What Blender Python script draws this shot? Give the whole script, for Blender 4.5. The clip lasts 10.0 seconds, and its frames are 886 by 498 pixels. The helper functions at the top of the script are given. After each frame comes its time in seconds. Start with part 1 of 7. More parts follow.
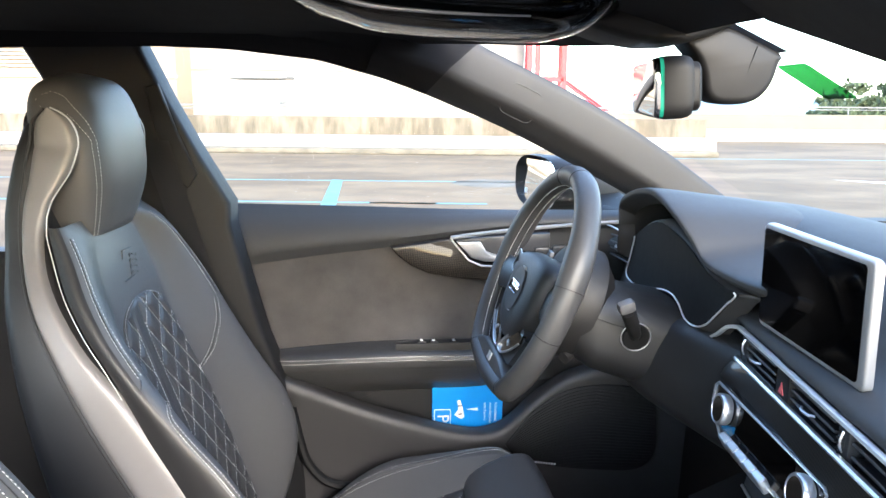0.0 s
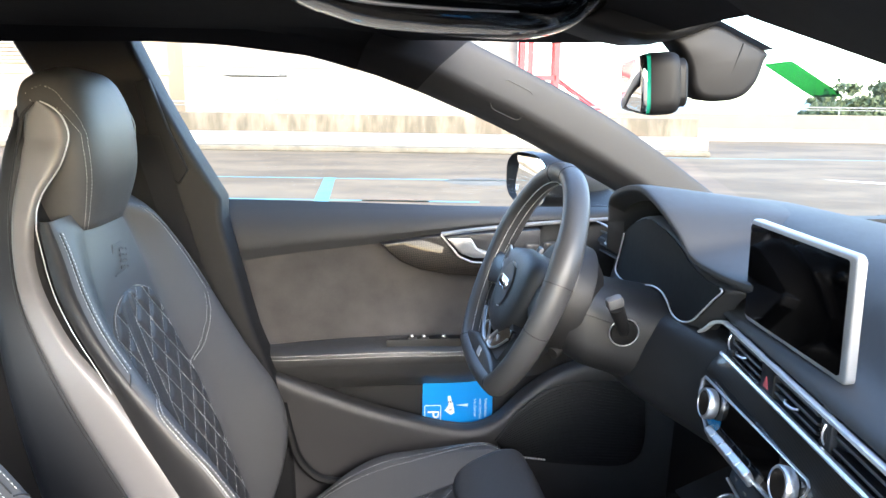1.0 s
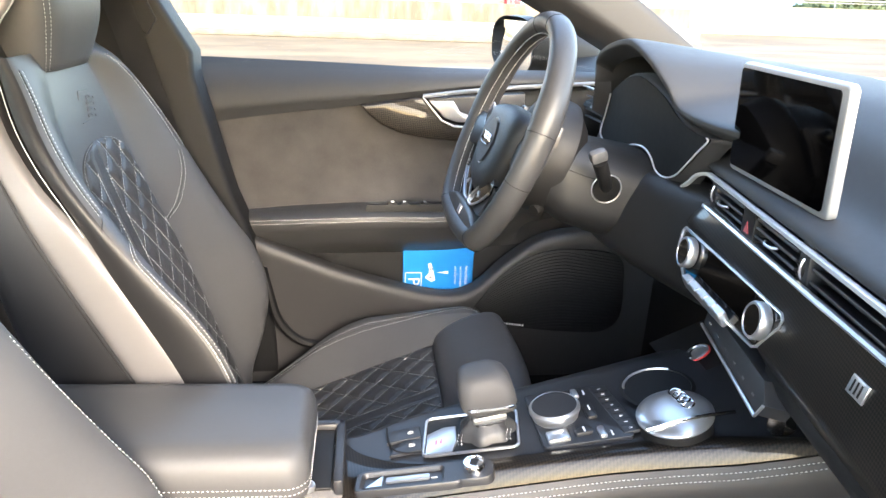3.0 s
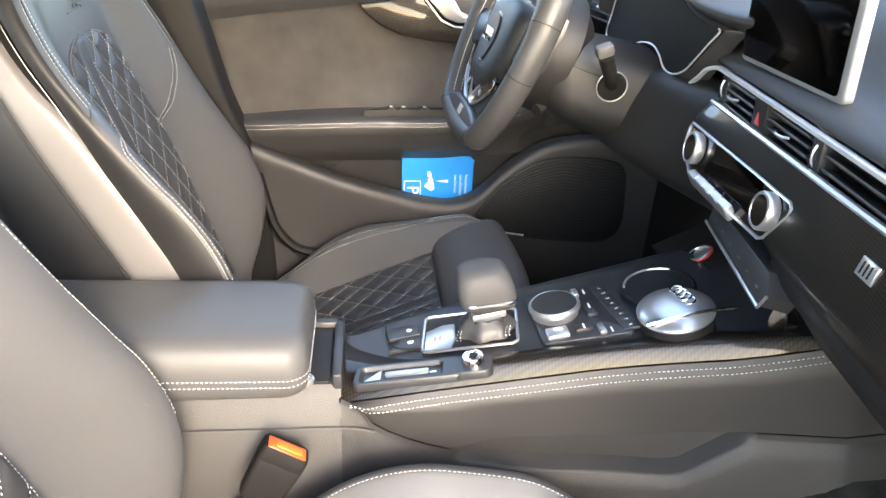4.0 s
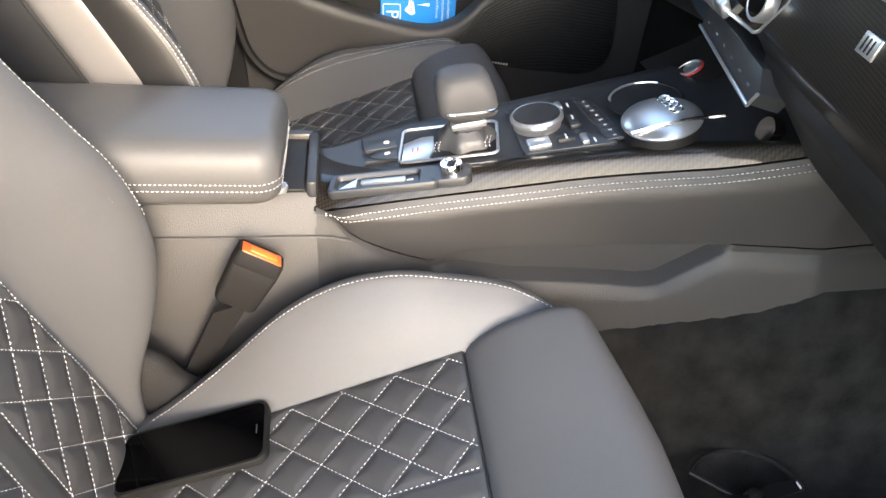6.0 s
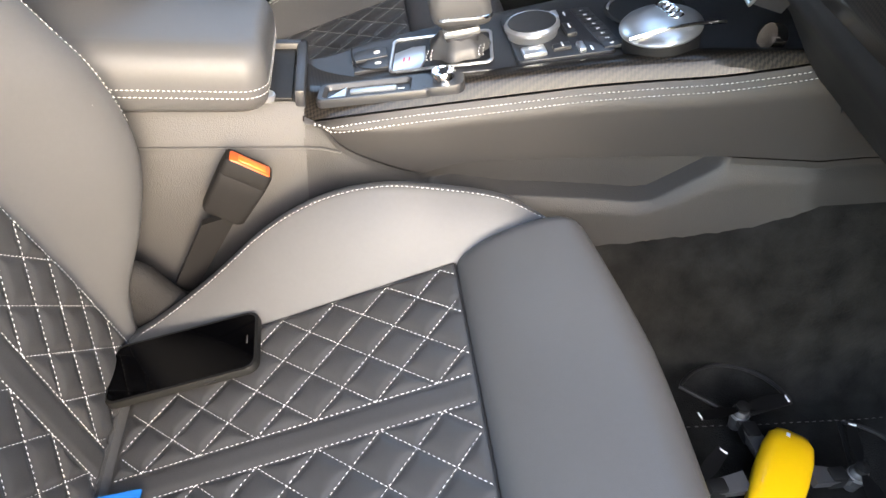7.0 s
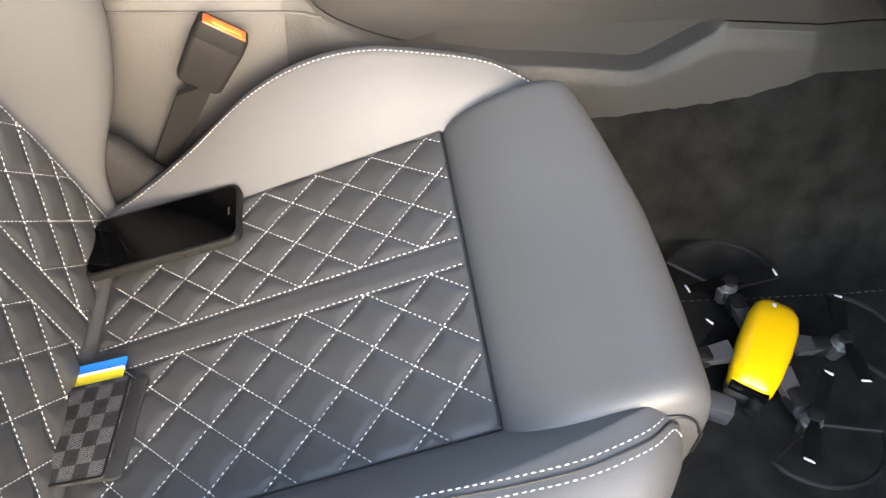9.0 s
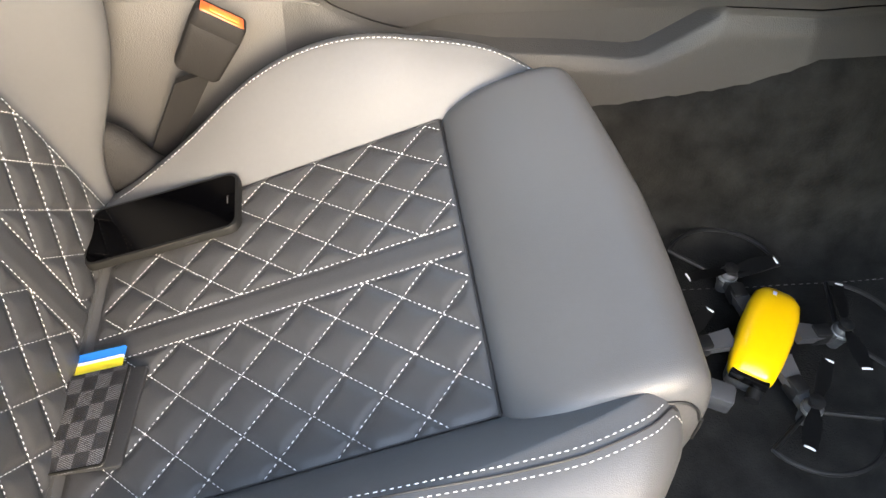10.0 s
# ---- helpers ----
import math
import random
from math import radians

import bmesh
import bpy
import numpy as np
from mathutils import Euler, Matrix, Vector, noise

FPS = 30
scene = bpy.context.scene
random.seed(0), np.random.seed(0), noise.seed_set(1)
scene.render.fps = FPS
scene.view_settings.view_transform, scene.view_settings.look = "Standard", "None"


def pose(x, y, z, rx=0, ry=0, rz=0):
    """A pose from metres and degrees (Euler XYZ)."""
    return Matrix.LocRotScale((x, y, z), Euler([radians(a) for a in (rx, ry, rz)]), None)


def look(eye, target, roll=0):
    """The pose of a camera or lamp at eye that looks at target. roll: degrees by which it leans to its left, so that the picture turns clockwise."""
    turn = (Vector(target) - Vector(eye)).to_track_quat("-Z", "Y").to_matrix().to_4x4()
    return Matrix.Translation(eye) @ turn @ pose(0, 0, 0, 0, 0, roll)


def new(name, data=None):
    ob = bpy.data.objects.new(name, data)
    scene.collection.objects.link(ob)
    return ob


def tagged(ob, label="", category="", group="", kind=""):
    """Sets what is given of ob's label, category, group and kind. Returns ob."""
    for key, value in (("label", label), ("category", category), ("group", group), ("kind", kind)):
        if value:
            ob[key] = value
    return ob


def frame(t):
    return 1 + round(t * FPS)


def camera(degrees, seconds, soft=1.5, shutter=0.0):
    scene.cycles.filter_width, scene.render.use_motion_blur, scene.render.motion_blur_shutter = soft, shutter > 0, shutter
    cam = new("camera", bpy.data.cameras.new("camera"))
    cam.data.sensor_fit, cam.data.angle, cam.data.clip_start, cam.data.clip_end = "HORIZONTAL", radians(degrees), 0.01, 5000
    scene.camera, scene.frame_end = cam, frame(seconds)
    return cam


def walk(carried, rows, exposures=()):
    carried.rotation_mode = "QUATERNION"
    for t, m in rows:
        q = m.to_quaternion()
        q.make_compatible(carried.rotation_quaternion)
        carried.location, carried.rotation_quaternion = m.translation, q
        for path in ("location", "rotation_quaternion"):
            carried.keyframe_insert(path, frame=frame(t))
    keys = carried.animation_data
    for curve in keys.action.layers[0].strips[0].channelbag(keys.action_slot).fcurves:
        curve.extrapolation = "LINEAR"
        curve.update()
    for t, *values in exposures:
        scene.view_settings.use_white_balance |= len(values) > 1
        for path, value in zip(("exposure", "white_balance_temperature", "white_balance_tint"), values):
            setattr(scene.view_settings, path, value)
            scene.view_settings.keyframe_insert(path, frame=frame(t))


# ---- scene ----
cam = camera(61.7, 10.0)
PATH = [
    (0, (0.0215, -0.0069, 1.154), (0.1617, 1.9513, 0.773), 0.5),
    (0.5, (0.0232, -0.0101, 1.153), (0.1726, 1.9494, 0.78), 0.8),
    (1, (0.0249, -0.0132, 1.151), (0.185, 1.9423, 0.766), 0.8),
    (1.5, (0.0281, -0.0115, 1.137), (0.2013, 1.9338, 0.709), 1.0),
    (2, (0.0323, -0.0098, 1.119), (0.2277, 1.9144, 0.611), 1.3),
    (3.5, (0.0315, -0.0068, 1.071), (0.2342, 1.8396, 0.329), 2.0),
    (4, (0.0328, -0.0039, 1.05), (0.2366, 1.7982, 0.207), 2.2),
    (4.5, (0.0338, -0.004, 1.035), (0.241, 1.7567, 0.107), 2.6),
    (5, (0.0377, -0.0053, 1.019), (0.2509, 1.7086, 0.011), 2.7),
    (5.5, (0.0395, -0.0075, 1.002), (0.2722, 1.6536, -0.087), 3.3),
    (7, (0.0443, -0.0209, 0.954), (0.2989, 1.4886, -0.332), 4.6),
    (7.5, (0.047, -0.0252, 0.937), (0.3151, 1.433, -0.406), 5.0),
    (8, (0.0446, -0.029, 0.926), (0.316, 1.3747, -0.472), 5.4),
    (8.5, (0.0471, -0.0352, 0.917), (0.3154, 1.3336, -0.516), 5.3),
    (9, (0.0488, -0.0384, 0.911), (0.321, 1.306, -0.544), 5.5),
    (9.5, (0.0488, -0.0384, 0.908), (0.32, 1.294, -0.558), 5.5),
    (10, (0.0497, -0.0395, 0.907), (0.3196, 1.2891, -0.563), 5.4),
]
walk(cam, [(t, look(eye, target, roll)) for t, eye, target, roll in PATH], exposures=[(0, 1.08, 6100, 10), (2.0, 1.27, 6000, 10), (3.4, 1.60, 7100, 11), (5.5, 1.48, 7150, 11), (8.0, 1.58, 7350, 10), (10, 1.74, 7700, 9)])

# ---- light ----
world = bpy.data.worlds.new("sky")
scene.world = world
world.use_nodes = True
wn = world.node_tree
bg = wn.nodes["Background"]
sky = wn.nodes.new("ShaderNodeTexSky")
sky.sky_type = "NISHITA"
sky.sun_disc = False
SUN_FROM = Vector((0.27, -1.0, 0.49)).normalized()
sky.sun_elevation = math.asin(SUN_FROM.z)
sky.sun_rotation = math.atan2(SUN_FROM.x, SUN_FROM.y)
sky.dust_density = 1.5
wn.links.new(sky.outputs[0], bg.inputs[0])
bg.inputs[1].default_value = 0.84
sun_data = bpy.data.lights.new("sun", "SUN")
sun_data.energy = 1.40
sun_data.angle = radians(9)
sun_data.color = (1.0, 0.94, 0.87)
sun = new("sun", sun_data)
sun.matrix_world = look((0, 0, 0), -SUN_FROM) @ Matrix.Identity(4)


# ---- materials ----
def mat_base(name, rough=0.5, metal=0.0, coat=0.0):
    m = bpy.data.materials.new(name)
    m.use_nodes = True
    b = m.node_tree.nodes["Principled BSDF"]
    b.inputs["Roughness"].default_value = rough
    b.inputs["Metallic"].default_value = metal
    b.inputs["Coat Weight"].default_value = coat
    b.inputs["Coat Roughness"].default_value = 0.08
    return m, m.node_tree.nodes, m.node_tree.links, b


def surface(name, col, rough=0.5, metal=0.0, coat=0.0, vary=0.12, big=3.0, grain=0.0, gscale=900.0, voronoi=False, sheen=0.0, rvary=0.08, spec=None):
    """A surface with slow and fine colour variation, roughness variation and a fine relief."""
    m, n, l, b = mat_base(name, rough, metal, coat)
    tc = n.new("ShaderNodeTexCoord")
    n1 = n.new("ShaderNodeTexNoise")
    n1.inputs["Scale"].default_value = big
    n1.inputs["Detail"].default_value = 6
    l.new(tc.outputs["Object"], n1.inputs["Vector"])
    n2 = n.new("ShaderNodeTexNoise")
    n2.inputs["Scale"].default_value = big * 40
    n2.inputs["Detail"].default_value = 3
    l.new(tc.outputs["Object"], n2.inputs["Vector"])
    add = n.new("ShaderNodeMath")
    add.operation = "MULTIPLY_ADD"
    add.inputs[1].default_value = 0.35
    l.new(n2.outputs[0], add.inputs[0])
    l.new(n1.outputs[0], add.inputs[2])
    mr = n.new("ShaderNodeMapRange")
    mr.inputs[1].default_value, mr.inputs[2].default_value = 0.35, 1.0
    l.new(add.outputs[0], mr.inputs[0])
    mix = n.new("ShaderNodeMix")
    mix.data_type = "RGBA"
    lo = [max(0.0, c * (1 - vary)) for c in col]
    hi = [min(1.0, c * (1 + vary)) for c in col]
    mix.inputs[6].default_value = (*lo, 1)
    mix.inputs[7].default_value = (*hi, 1)
    l.new(mr.outputs[0], mix.inputs[0])
    l.new(mix.outputs[2], b.inputs["Base Color"])
    rr = n.new("ShaderNodeMapRange")
    rr.inputs[1].default_value, rr.inputs[2].default_value = 0.35, 1.0
    rr.inputs[3].default_value, rr.inputs[4].default_value = max(0.02, rough - rvary), min(1, rough + rvary)
    l.new(add.outputs[0], rr.inputs[0])
    l.new(rr.outputs[0], b.inputs["Roughness"])
    if sheen:
        b.inputs["Sheen Weight"].default_value = sheen
        b.inputs["Sheen Roughness"].default_value = 0.45
    if spec is not None:
        b.inputs["Specular IOR Level"].default_value = spec
    if grain:
        if voronoi:
            g = n.new("ShaderNodeTexVoronoi")
            g.feature = "SMOOTH_F1"
        else:
            g = n.new("ShaderNodeTexNoise")
            g.inputs["Detail"].default_value = 4
        g.inputs["Scale"].default_value = gscale
        l.new(tc.outputs["Object"], g.inputs["Vector"])
        bp = n.new("ShaderNodeBump")
        bp.inputs["Strength"].default_value = grain
        bp.inputs["Distance"].default_value = 0.001
        l.new(g.outputs[0], bp.inputs["Height"])
        l.new(bp.outputs[0], b.inputs["Normal"])
    return m


def carbon_material(name, plane, cells=350, pale=1.0):
    """Twill carbon weave under clear lacquer, laid in one plane."""
    m, n, l, b = mat_base(name, 0.40, 0.0, 0.30)
    b.inputs["Specular IOR Level"].default_value = 0.12
    b.inputs["Coat Roughness"].default_value = 0.03
    tc = n.new("ShaderNodeTexCoord")
    mp = n.new("ShaderNodeMapping")
    flat = {"xy": (1, 1, 0), "yz": (0, 1, 1), "xz": (1, 0, 1)}[plane]
    turn = {"xy": (0, 0, 1), "yz": (1, 0, 0), "xz": (0, 1, 0)}[plane]
    mp.inputs["Rotation"].default_value = [radians(40) * k for k in turn]
    mp.inputs["Scale"].default_value = [cells * k for k in flat]
    mp.inputs["Location"].default_value = (0.5, 0.5, 0.5)
    l.new(tc.outputs["Object"], mp.inputs["Vector"])
    ck = n.new("ShaderNodeTexChecker")
    ck.inputs["Scale"].default_value = 1.0
    ck.inputs["Color1"].default_value = (0.003, 0.003, 0.003, 1)
    ck.inputs["Color2"].default_value = (0.15 * pale, 0.122 * pale, 0.098 * pale, 1)
    l.new(mp.outputs[0], ck.inputs["Vector"])
    l.new(ck.outputs["Color"], b.inputs["Base Color"])
    return m


def glass_material(name, tint=(1, 1, 1), rough=0.0, gloss=0.04):
    m, n, l, b = mat_base(name, rough)
    n.remove(b)
    out = n["Material Output"]
    tr = n.new("ShaderNodeBsdfTransparent")
    tr.inputs[0].default_value = (*tint, 1)
    gl = n.new("ShaderNodeBsdfGlossy")
    gl.inputs["Roughness"].default_value = rough
    mx = n.new("ShaderNodeMixShader")
    mx.inputs[0].default_value = gloss
    l.new(tr.outputs[0], mx.inputs[1])
    l.new(gl.outputs[0], mx.inputs[2])
    l.new(mx.outputs[0], out.inputs[0])
    return m


LEATHER = surface("leather", (0.065, 0.065, 0.0665), 0.45, vary=0.10, big=5, grain=0.16, gscale=1500, voronoi=True, spec=0.38)
# the same leather again, with the shade of the inserts put into a darker tone
LEATHER_SHADED = surface("leather_shaded", (0.037, 0.037, 0.038), 0.43, vary=0.10, big=5, grain=0.16, gscale=1500, voronoi=True, spec=0.44)
GRIP = surface("grip_leather", (0.050, 0.050, 0.052), 0.62, vary=0.08, big=5, grain=0.14, gscale=1500, voronoi=True, spec=0.28)
LEATHER_FINE = surface("dash_skin", (0.027, 0.0275, 0.029), 0.62, vary=0.06, big=3, grain=0.12, gscale=1700, voronoi=True, spec=0.36)
SHELL = surface("seat_shell_skin", (0.135, 0.129, 0.128), 0.42, metal=0.10, vary=0.06, big=3, grain=0.05, gscale=1500, voronoi=True)
PLASTIC = surface("soft_plastic", (0.034, 0.033, 0.033), 0.55, vary=0.08, big=6, grain=0.30, gscale=820, voronoi=True)
PLASTIC_DARK = surface("dark_plastic", (0.009, 0.009, 0.0095), 0.55, vary=0.1, big=6, grain=0.08, gscale=1500, spec=0.3)
DECK = surface("deck_plastic", (0.022, 0.023, 0.026), 0.40, vary=0.08, big=6, grain=0.05, gscale=1500)
GLOSS_BLACK = surface("piano_black", (0.003, 0.003, 0.0033), 0.07, coat=0.6, vary=0.1, rvary=0.02)
SCREEN = surface("dark_screen_glass", (0.0007, 0.0007, 0.0009), 0.05, vary=0.2, rvary=0.015, spec=0.10)
GREY_LINE = surface("grey_line", (0.10, 0.10, 0.105), 0.4, vary=0.05)
SATIN = surface("satin_aluminium", (0.54, 0.55, 0.565), 0.30, metal=0.85, vary=0.04, big=8, rvary=0.04)
CHROME = surface("polished_chrome", (0.78, 0.79, 0.81), 0.14, metal=1.0, vary=0.03, rvary=0.03)
SILVER = surface("silver_paint", (0.56, 0.57, 0.58), 0.34, metal=0.35, vary=0.03, rvary=0.04)
ALCANTARA = surface("suede", (0.050, 0.0465, 0.0445), 0.95, vary=0.45, big=14, grain=0.5, gscale=1100, sheen=0.25)
CARPET = surface("carpet", (0.0135, 0.0132, 0.0126), 1.0, vary=0.75, big=30, grain=1.0, gscale=420, sheen=0.06, spec=0.05)
HEADLINER = surface("headliner_cloth", (0.011, 0.011, 0.013), 0.95, vary=0.12, big=20, spec=0.2, grain=0.15, gscale=900)
THREAD = surface("white_thread", (0.76, 0.76, 0.74), 0.7, vary=0.10, big=60)
THREAD_GREY = surface("grey_thread", (0.10, 0.10, 0.104), 0.7, vary=0.10, big=60)
RUBBER = surface("black_rubber", (0.004, 0.004, 0.004), 0.6, vary=0.1, grain=0.1, spec=0.25)
CARBON = carbon_material("carbon_trim_weave", "xy", 400, 0.13)
CARBON_DOOR = carbon_material("carbon_door_weave", "xz", 400, 0.2)
CARBON_DARK = carbon_material("carbon_fascia_weave", "yz", 480, 0.12)
GLASS = glass_material("clear_glass", (0.93, 0.96, 0.95))
MIRROR_GLASS = surface("mirror_silver", (0.88, 0.89, 0.90), 0.02, metal=1.0, vary=0.01, rvary=0.01)
PRINT_WHITE = surface("white_print", (0.75, 0.75, 0.75), 0.5, vary=0.03)


# ---- shape helpers ----
def finish(ob, bm, mat, angle=38, normals=True):
    if normals:
        bmesh.ops.recalc_face_normals(bm, faces=bm.faces)
    bm.to_mesh(ob.data)
    bm.free()
    for p in ob.data.polygons:
        p.use_smooth = True
    ob.data.set_sharp_from_angle(angle=radians(angle))
    ob.data.materials.append(mat)
    return ob


def thing(name, at, label, category, group="", kind=""):
    ob = new(name)
    ob.empty_display_size = 0.05
    ob.location = at
    bpy.context.view_layer.update()
    return tagged(ob, label, category, group, kind)


def part(name, bm, mat, parent, label="", angle=38):
    """One mesh under a thing or a part; its vertices are given in the world."""
    ob = finish(new(name, bpy.data.meshes.new(name)), bm, mat, angle)
    ob.parent = parent
    top = parent
    while top.parent:
        top = top.parent
    ob.matrix_parent_inverse = Matrix.Translation(-top.location) if parent == top else Matrix.Identity(4)
    if label:
        tagged(ob, label)
    return ob


def solo(name, bm, mat, label, category="", group="", kind="", angle=38):
    return tagged(finish(new(name, bpy.data.meshes.new(name)), bm, mat, angle), label, category, group, kind)


def bm_new():
    return bmesh.new()


def curve(pts, n):
    """A smooth curve through a few guiding points, as n points."""
    P = [Vector(p) for p in pts]
    out = []
    for i in range(n):
        s = i / (n - 1) * (len(P) - 1)
        k = min(int(s), len(P) - 2)
        f = s - k
        a, b, c, d = P[max(k - 1, 0)], P[k], P[k + 1], P[min(k + 2, len(P) - 1)]
        out.append(0.5 * ((2 * b) + (c - a) * f + (2 * a - 5 * b + 4 * c - d) * f * f + (3 * b - a - 3 * c + d) * f ** 3))
    return out


def table(pairs):
    """A smooth function from a few (argument, value) pairs."""
    xs, ys = [p[0] for p in pairs], [p[1] for p in pairs]
    m = [0.0] * len(xs)
    for i in range(len(xs)):
        a, b = max(i - 1, 0), min(i + 1, len(xs) - 1)
        m[i] = (ys[b] - ys[a]) / (xs[b] - xs[a])

    def f(x):
        if x <= xs[0]:
            return ys[0]
        if x >= xs[-1]:
            return ys[-1]
        k = next(i for i in range(len(xs) - 1) if x <= xs[i + 1])
        h = xs[k + 1] - xs[k]
        t = (x - xs[k]) / h
        return ((2 * t ** 3 - 3 * t * t + 1) * ys[k] + (t ** 3 - 2 * t * t + t) * h * m[k]
                + (3 * t * t - 2 * t ** 3) * ys[k + 1] + (t ** 3 - t * t) * h * m[k + 1])
    return f


def sheet(bm, f, us, vs, wrap=False):
    """A grid of points f(u, v)."""
    rows = [[bm.verts.new(f(u, v)) for v in vs] for u in us]
    for a, b in zip(rows, rows[1:]):
        for i in range(len(vs) - (0 if wrap else 1)):
            j = (i + 1) % len(vs)
            bm.faces.new((a[i], a[j], b[j], b[i]))
    return rows


def rings(bm, loops, caps=True, wrap=True):
    """A skin over loops of points of one length."""
    rows = [[bm.verts.new(p) for p in loop] for loop in loops]
    for a, b in zip(rows, rows[1:]):
        for i in range(len(a) - (0 if wrap else 1)):
            j = (i + 1) % len(a)
            bm.faces.new((a[i], a[j], b[j], b[i]))
    if caps:
        bm.faces.new(rows[0])
        bm.faces.new(rows[-1][::-1])
    return rows


def span(a, b, n):
    return [a + (b - a) * i / (n - 1) for i in range(n)]


def tube(bm, pts, r, n=8, closed=False):
    """A round bar along points; r is a number or a function of 0..1."""
    P = [Vector(p) for p in pts]
    loops = []
    last = Vector((0.13, 0.31, 0.94))
    for i, p in enumerate(P):
        a = P[(i - 1) % len(P)] if closed else P[max(i - 1, 0)]
        b = P[(i + 1) % len(P)] if closed else P[min(i + 1, len(P) - 1)]
        d = (b - a).normalized()
        e = (last - last.dot(d) * d).normalized()
        last = e
        g = d.cross(e)
        rad = r(i / (len(P) - 1)) if callable(r) else r
        loops.append([p + rad * (math.cos(k * 2 * math.pi / n) * e + math.sin(k * 2 * math.pi / n) * g) for k in range(n)])
    if closed:
        loops.append(loops[0])
        rings(bm, loops, caps=False)
        bmesh.ops.remove_doubles(bm, verts=bm.verts, dist=1e-6)
    else:
        rings(bm, loops)
    return bm


def block(bm, size, m=Matrix.Identity(4), bevel=0.0, seg=2):
    """A box of that size centred on the pose m, with rounded edges."""
    t = bmesh.new()
    bmesh.ops.create_cube(t, size=1.0)
    for v in t.verts:
        v.co = Vector((v.co.x * size[0], v.co.y * size[1], v.co.z * size[2]))
    if bevel:
        bmesh.ops.bevel(t, geom=list(t.edges), offset=bevel, segments=seg, profile=0.5, affect="EDGES")
    join(bm, t, m)
    return bm


def join(bm, t, m=Matrix.Identity(4)):
    made = {v: bm.verts.new(m @ v.co) for v in t.verts}
    for f in t.faces:
        bm.faces.new([made[v] for v in f.verts])
    t.free()


def lathe(bm, profile, m=Matrix.Identity(4), n=32):
    """Turns (radius, height) pairs about the z axis of the pose m."""
    loops = [[m @ Vector((r * math.cos(k * 2 * math.pi / n), r * math.sin(k * 2 * math.pi / n), h)) for k in range(n)] for r, h in profile]
    rings(bm, loops)
    return bm


def plate(bm, outline, place, depth, bevel=0.0, seg=2):
    """A flat plate with the outline of (a, b) pairs; place(a, b, c) gives the point c deep in it."""
    t = bmesh.new()
    front = [t.verts.new((a, b, 0)) for a, b in outline]
    back = [t.verts.new((a, b, depth)) for a, b in outline]
    n = len(outline)
    top = t.faces.new(front)
    t.faces.new(back[::-1])
    for i in range(n):
        t.faces.new((front[i], front[(i + 1) % n], back[(i + 1) % n], back[i]))
    bmesh.ops.recalc_face_normals(t, faces=t.faces)
    if bevel:
        bmesh.ops.bevel(t, geom=[e for e in t.edges if top in e.link_faces], offset=bevel, segments=seg, profile=0.5, affect="EDGES")
    made = {v: bm.verts.new(place(*v.co)) for v in t.verts}
    for f in t.faces:
        bm.faces.new([made[v] for v in f.verts])
    t.free()
    return bm


def rounded(w, h, r, n=5, cx=0.0, cy=0.0):
    """The outline of a rectangle with round corners."""
    out = []
    for sx, sy, a0 in ((1, 1, 0), (-1, 1, 90), (-1, -1, 180), (1, -1, 270)):
        for k in range(n):
            a = radians(a0 + 90 * k / (n - 1))
            out.append((cx + sx * (w / 2 - r) + r * math.cos(a), cy + sy * (h / 2 - r) + r * math.sin(a)))
    return out


def resample(pts, step):
    P = [Vector(p) for p in pts]
    out, acc = [P[0]], 0.0
    for a, b in zip(P, P[1:]):
        d = (b - a).length
        while acc + d >= step:
            f = (step - acc) / d
            a = a + (b - a) * f
            out.append(a)
            d = (b - a).length
            acc = 0.0
        acc += d
    return out


def stitches(bm, pts, dash=0.0031, gap=0.0021, r=0.00031, lift=(0, 0, 0.0006)):
    """A row of thread stitches along points."""
    if len(pts) < 2:
        return
    P = resample(pts, (dash + gap) / 4)
    L = Vector(lift)
    k = max(1, round(4 * dash / (dash + gap)))
    for i in range(0, len(P) - k, 4):
        a, b = P[i] + L, P[i + k] + L
        d = (b - a)
        if d.length < 1e-5:
            continue
        d.normalize()
        e = d.orthogonal().normalized()
        g = d.cross(e)
        mid = (a + b) / 2 + L * 0.7
        lo = [[bm.verts.new(p + q * (r if j else r * 0.6) * c1 + g * (r if j else r * 0.6) * c2) for c1, c2, q in ((1, 0, e), (0, 1, e), (-1, 0, e), (0, -1, e))] for j, p in enumerate((a, mid, b))]
        for x, y in ((0, 1), (1, 2)):
            for c in range(4):
                bm.faces.new((lo[x][c], lo[x][(c + 1) % 4], lo[y][(c + 1) % 4], lo[y][c]))


def writing(text, size, m, mat, parent, name="writing", depth=0.0003, label=""):
    """Raised letters in the built-in font at the pose m."""
    c = bpy.data.curves.new(name, "FONT")
    c.body, c.size, c.extrude, c.align_x, c.align_y = text, size, depth, "CENTER", "CENTER"
    t = bpy.data.objects.new(name, c)
    scene.collection.objects.link(t)
    bpy.context.view_layer.update()
    me = bpy.data.meshes.new_from_object(t)
    bpy.data.objects.remove(t)
    bm = bmesh.new()
    bm.from_mesh(me)
    bm.transform(m)
    return part(name, bm, mat, parent, label)


def axes(at, x, y):
    """A pose at a place whose x and y axes point along the given directions."""
    X = Vector(x).normalized()
    Z = X.cross(Vector(y)).normalized()
    Y = Z.cross(X)
    m = Matrix((X, Y, Z)).transposed().to_4x4()
    m.translation = at
    return m

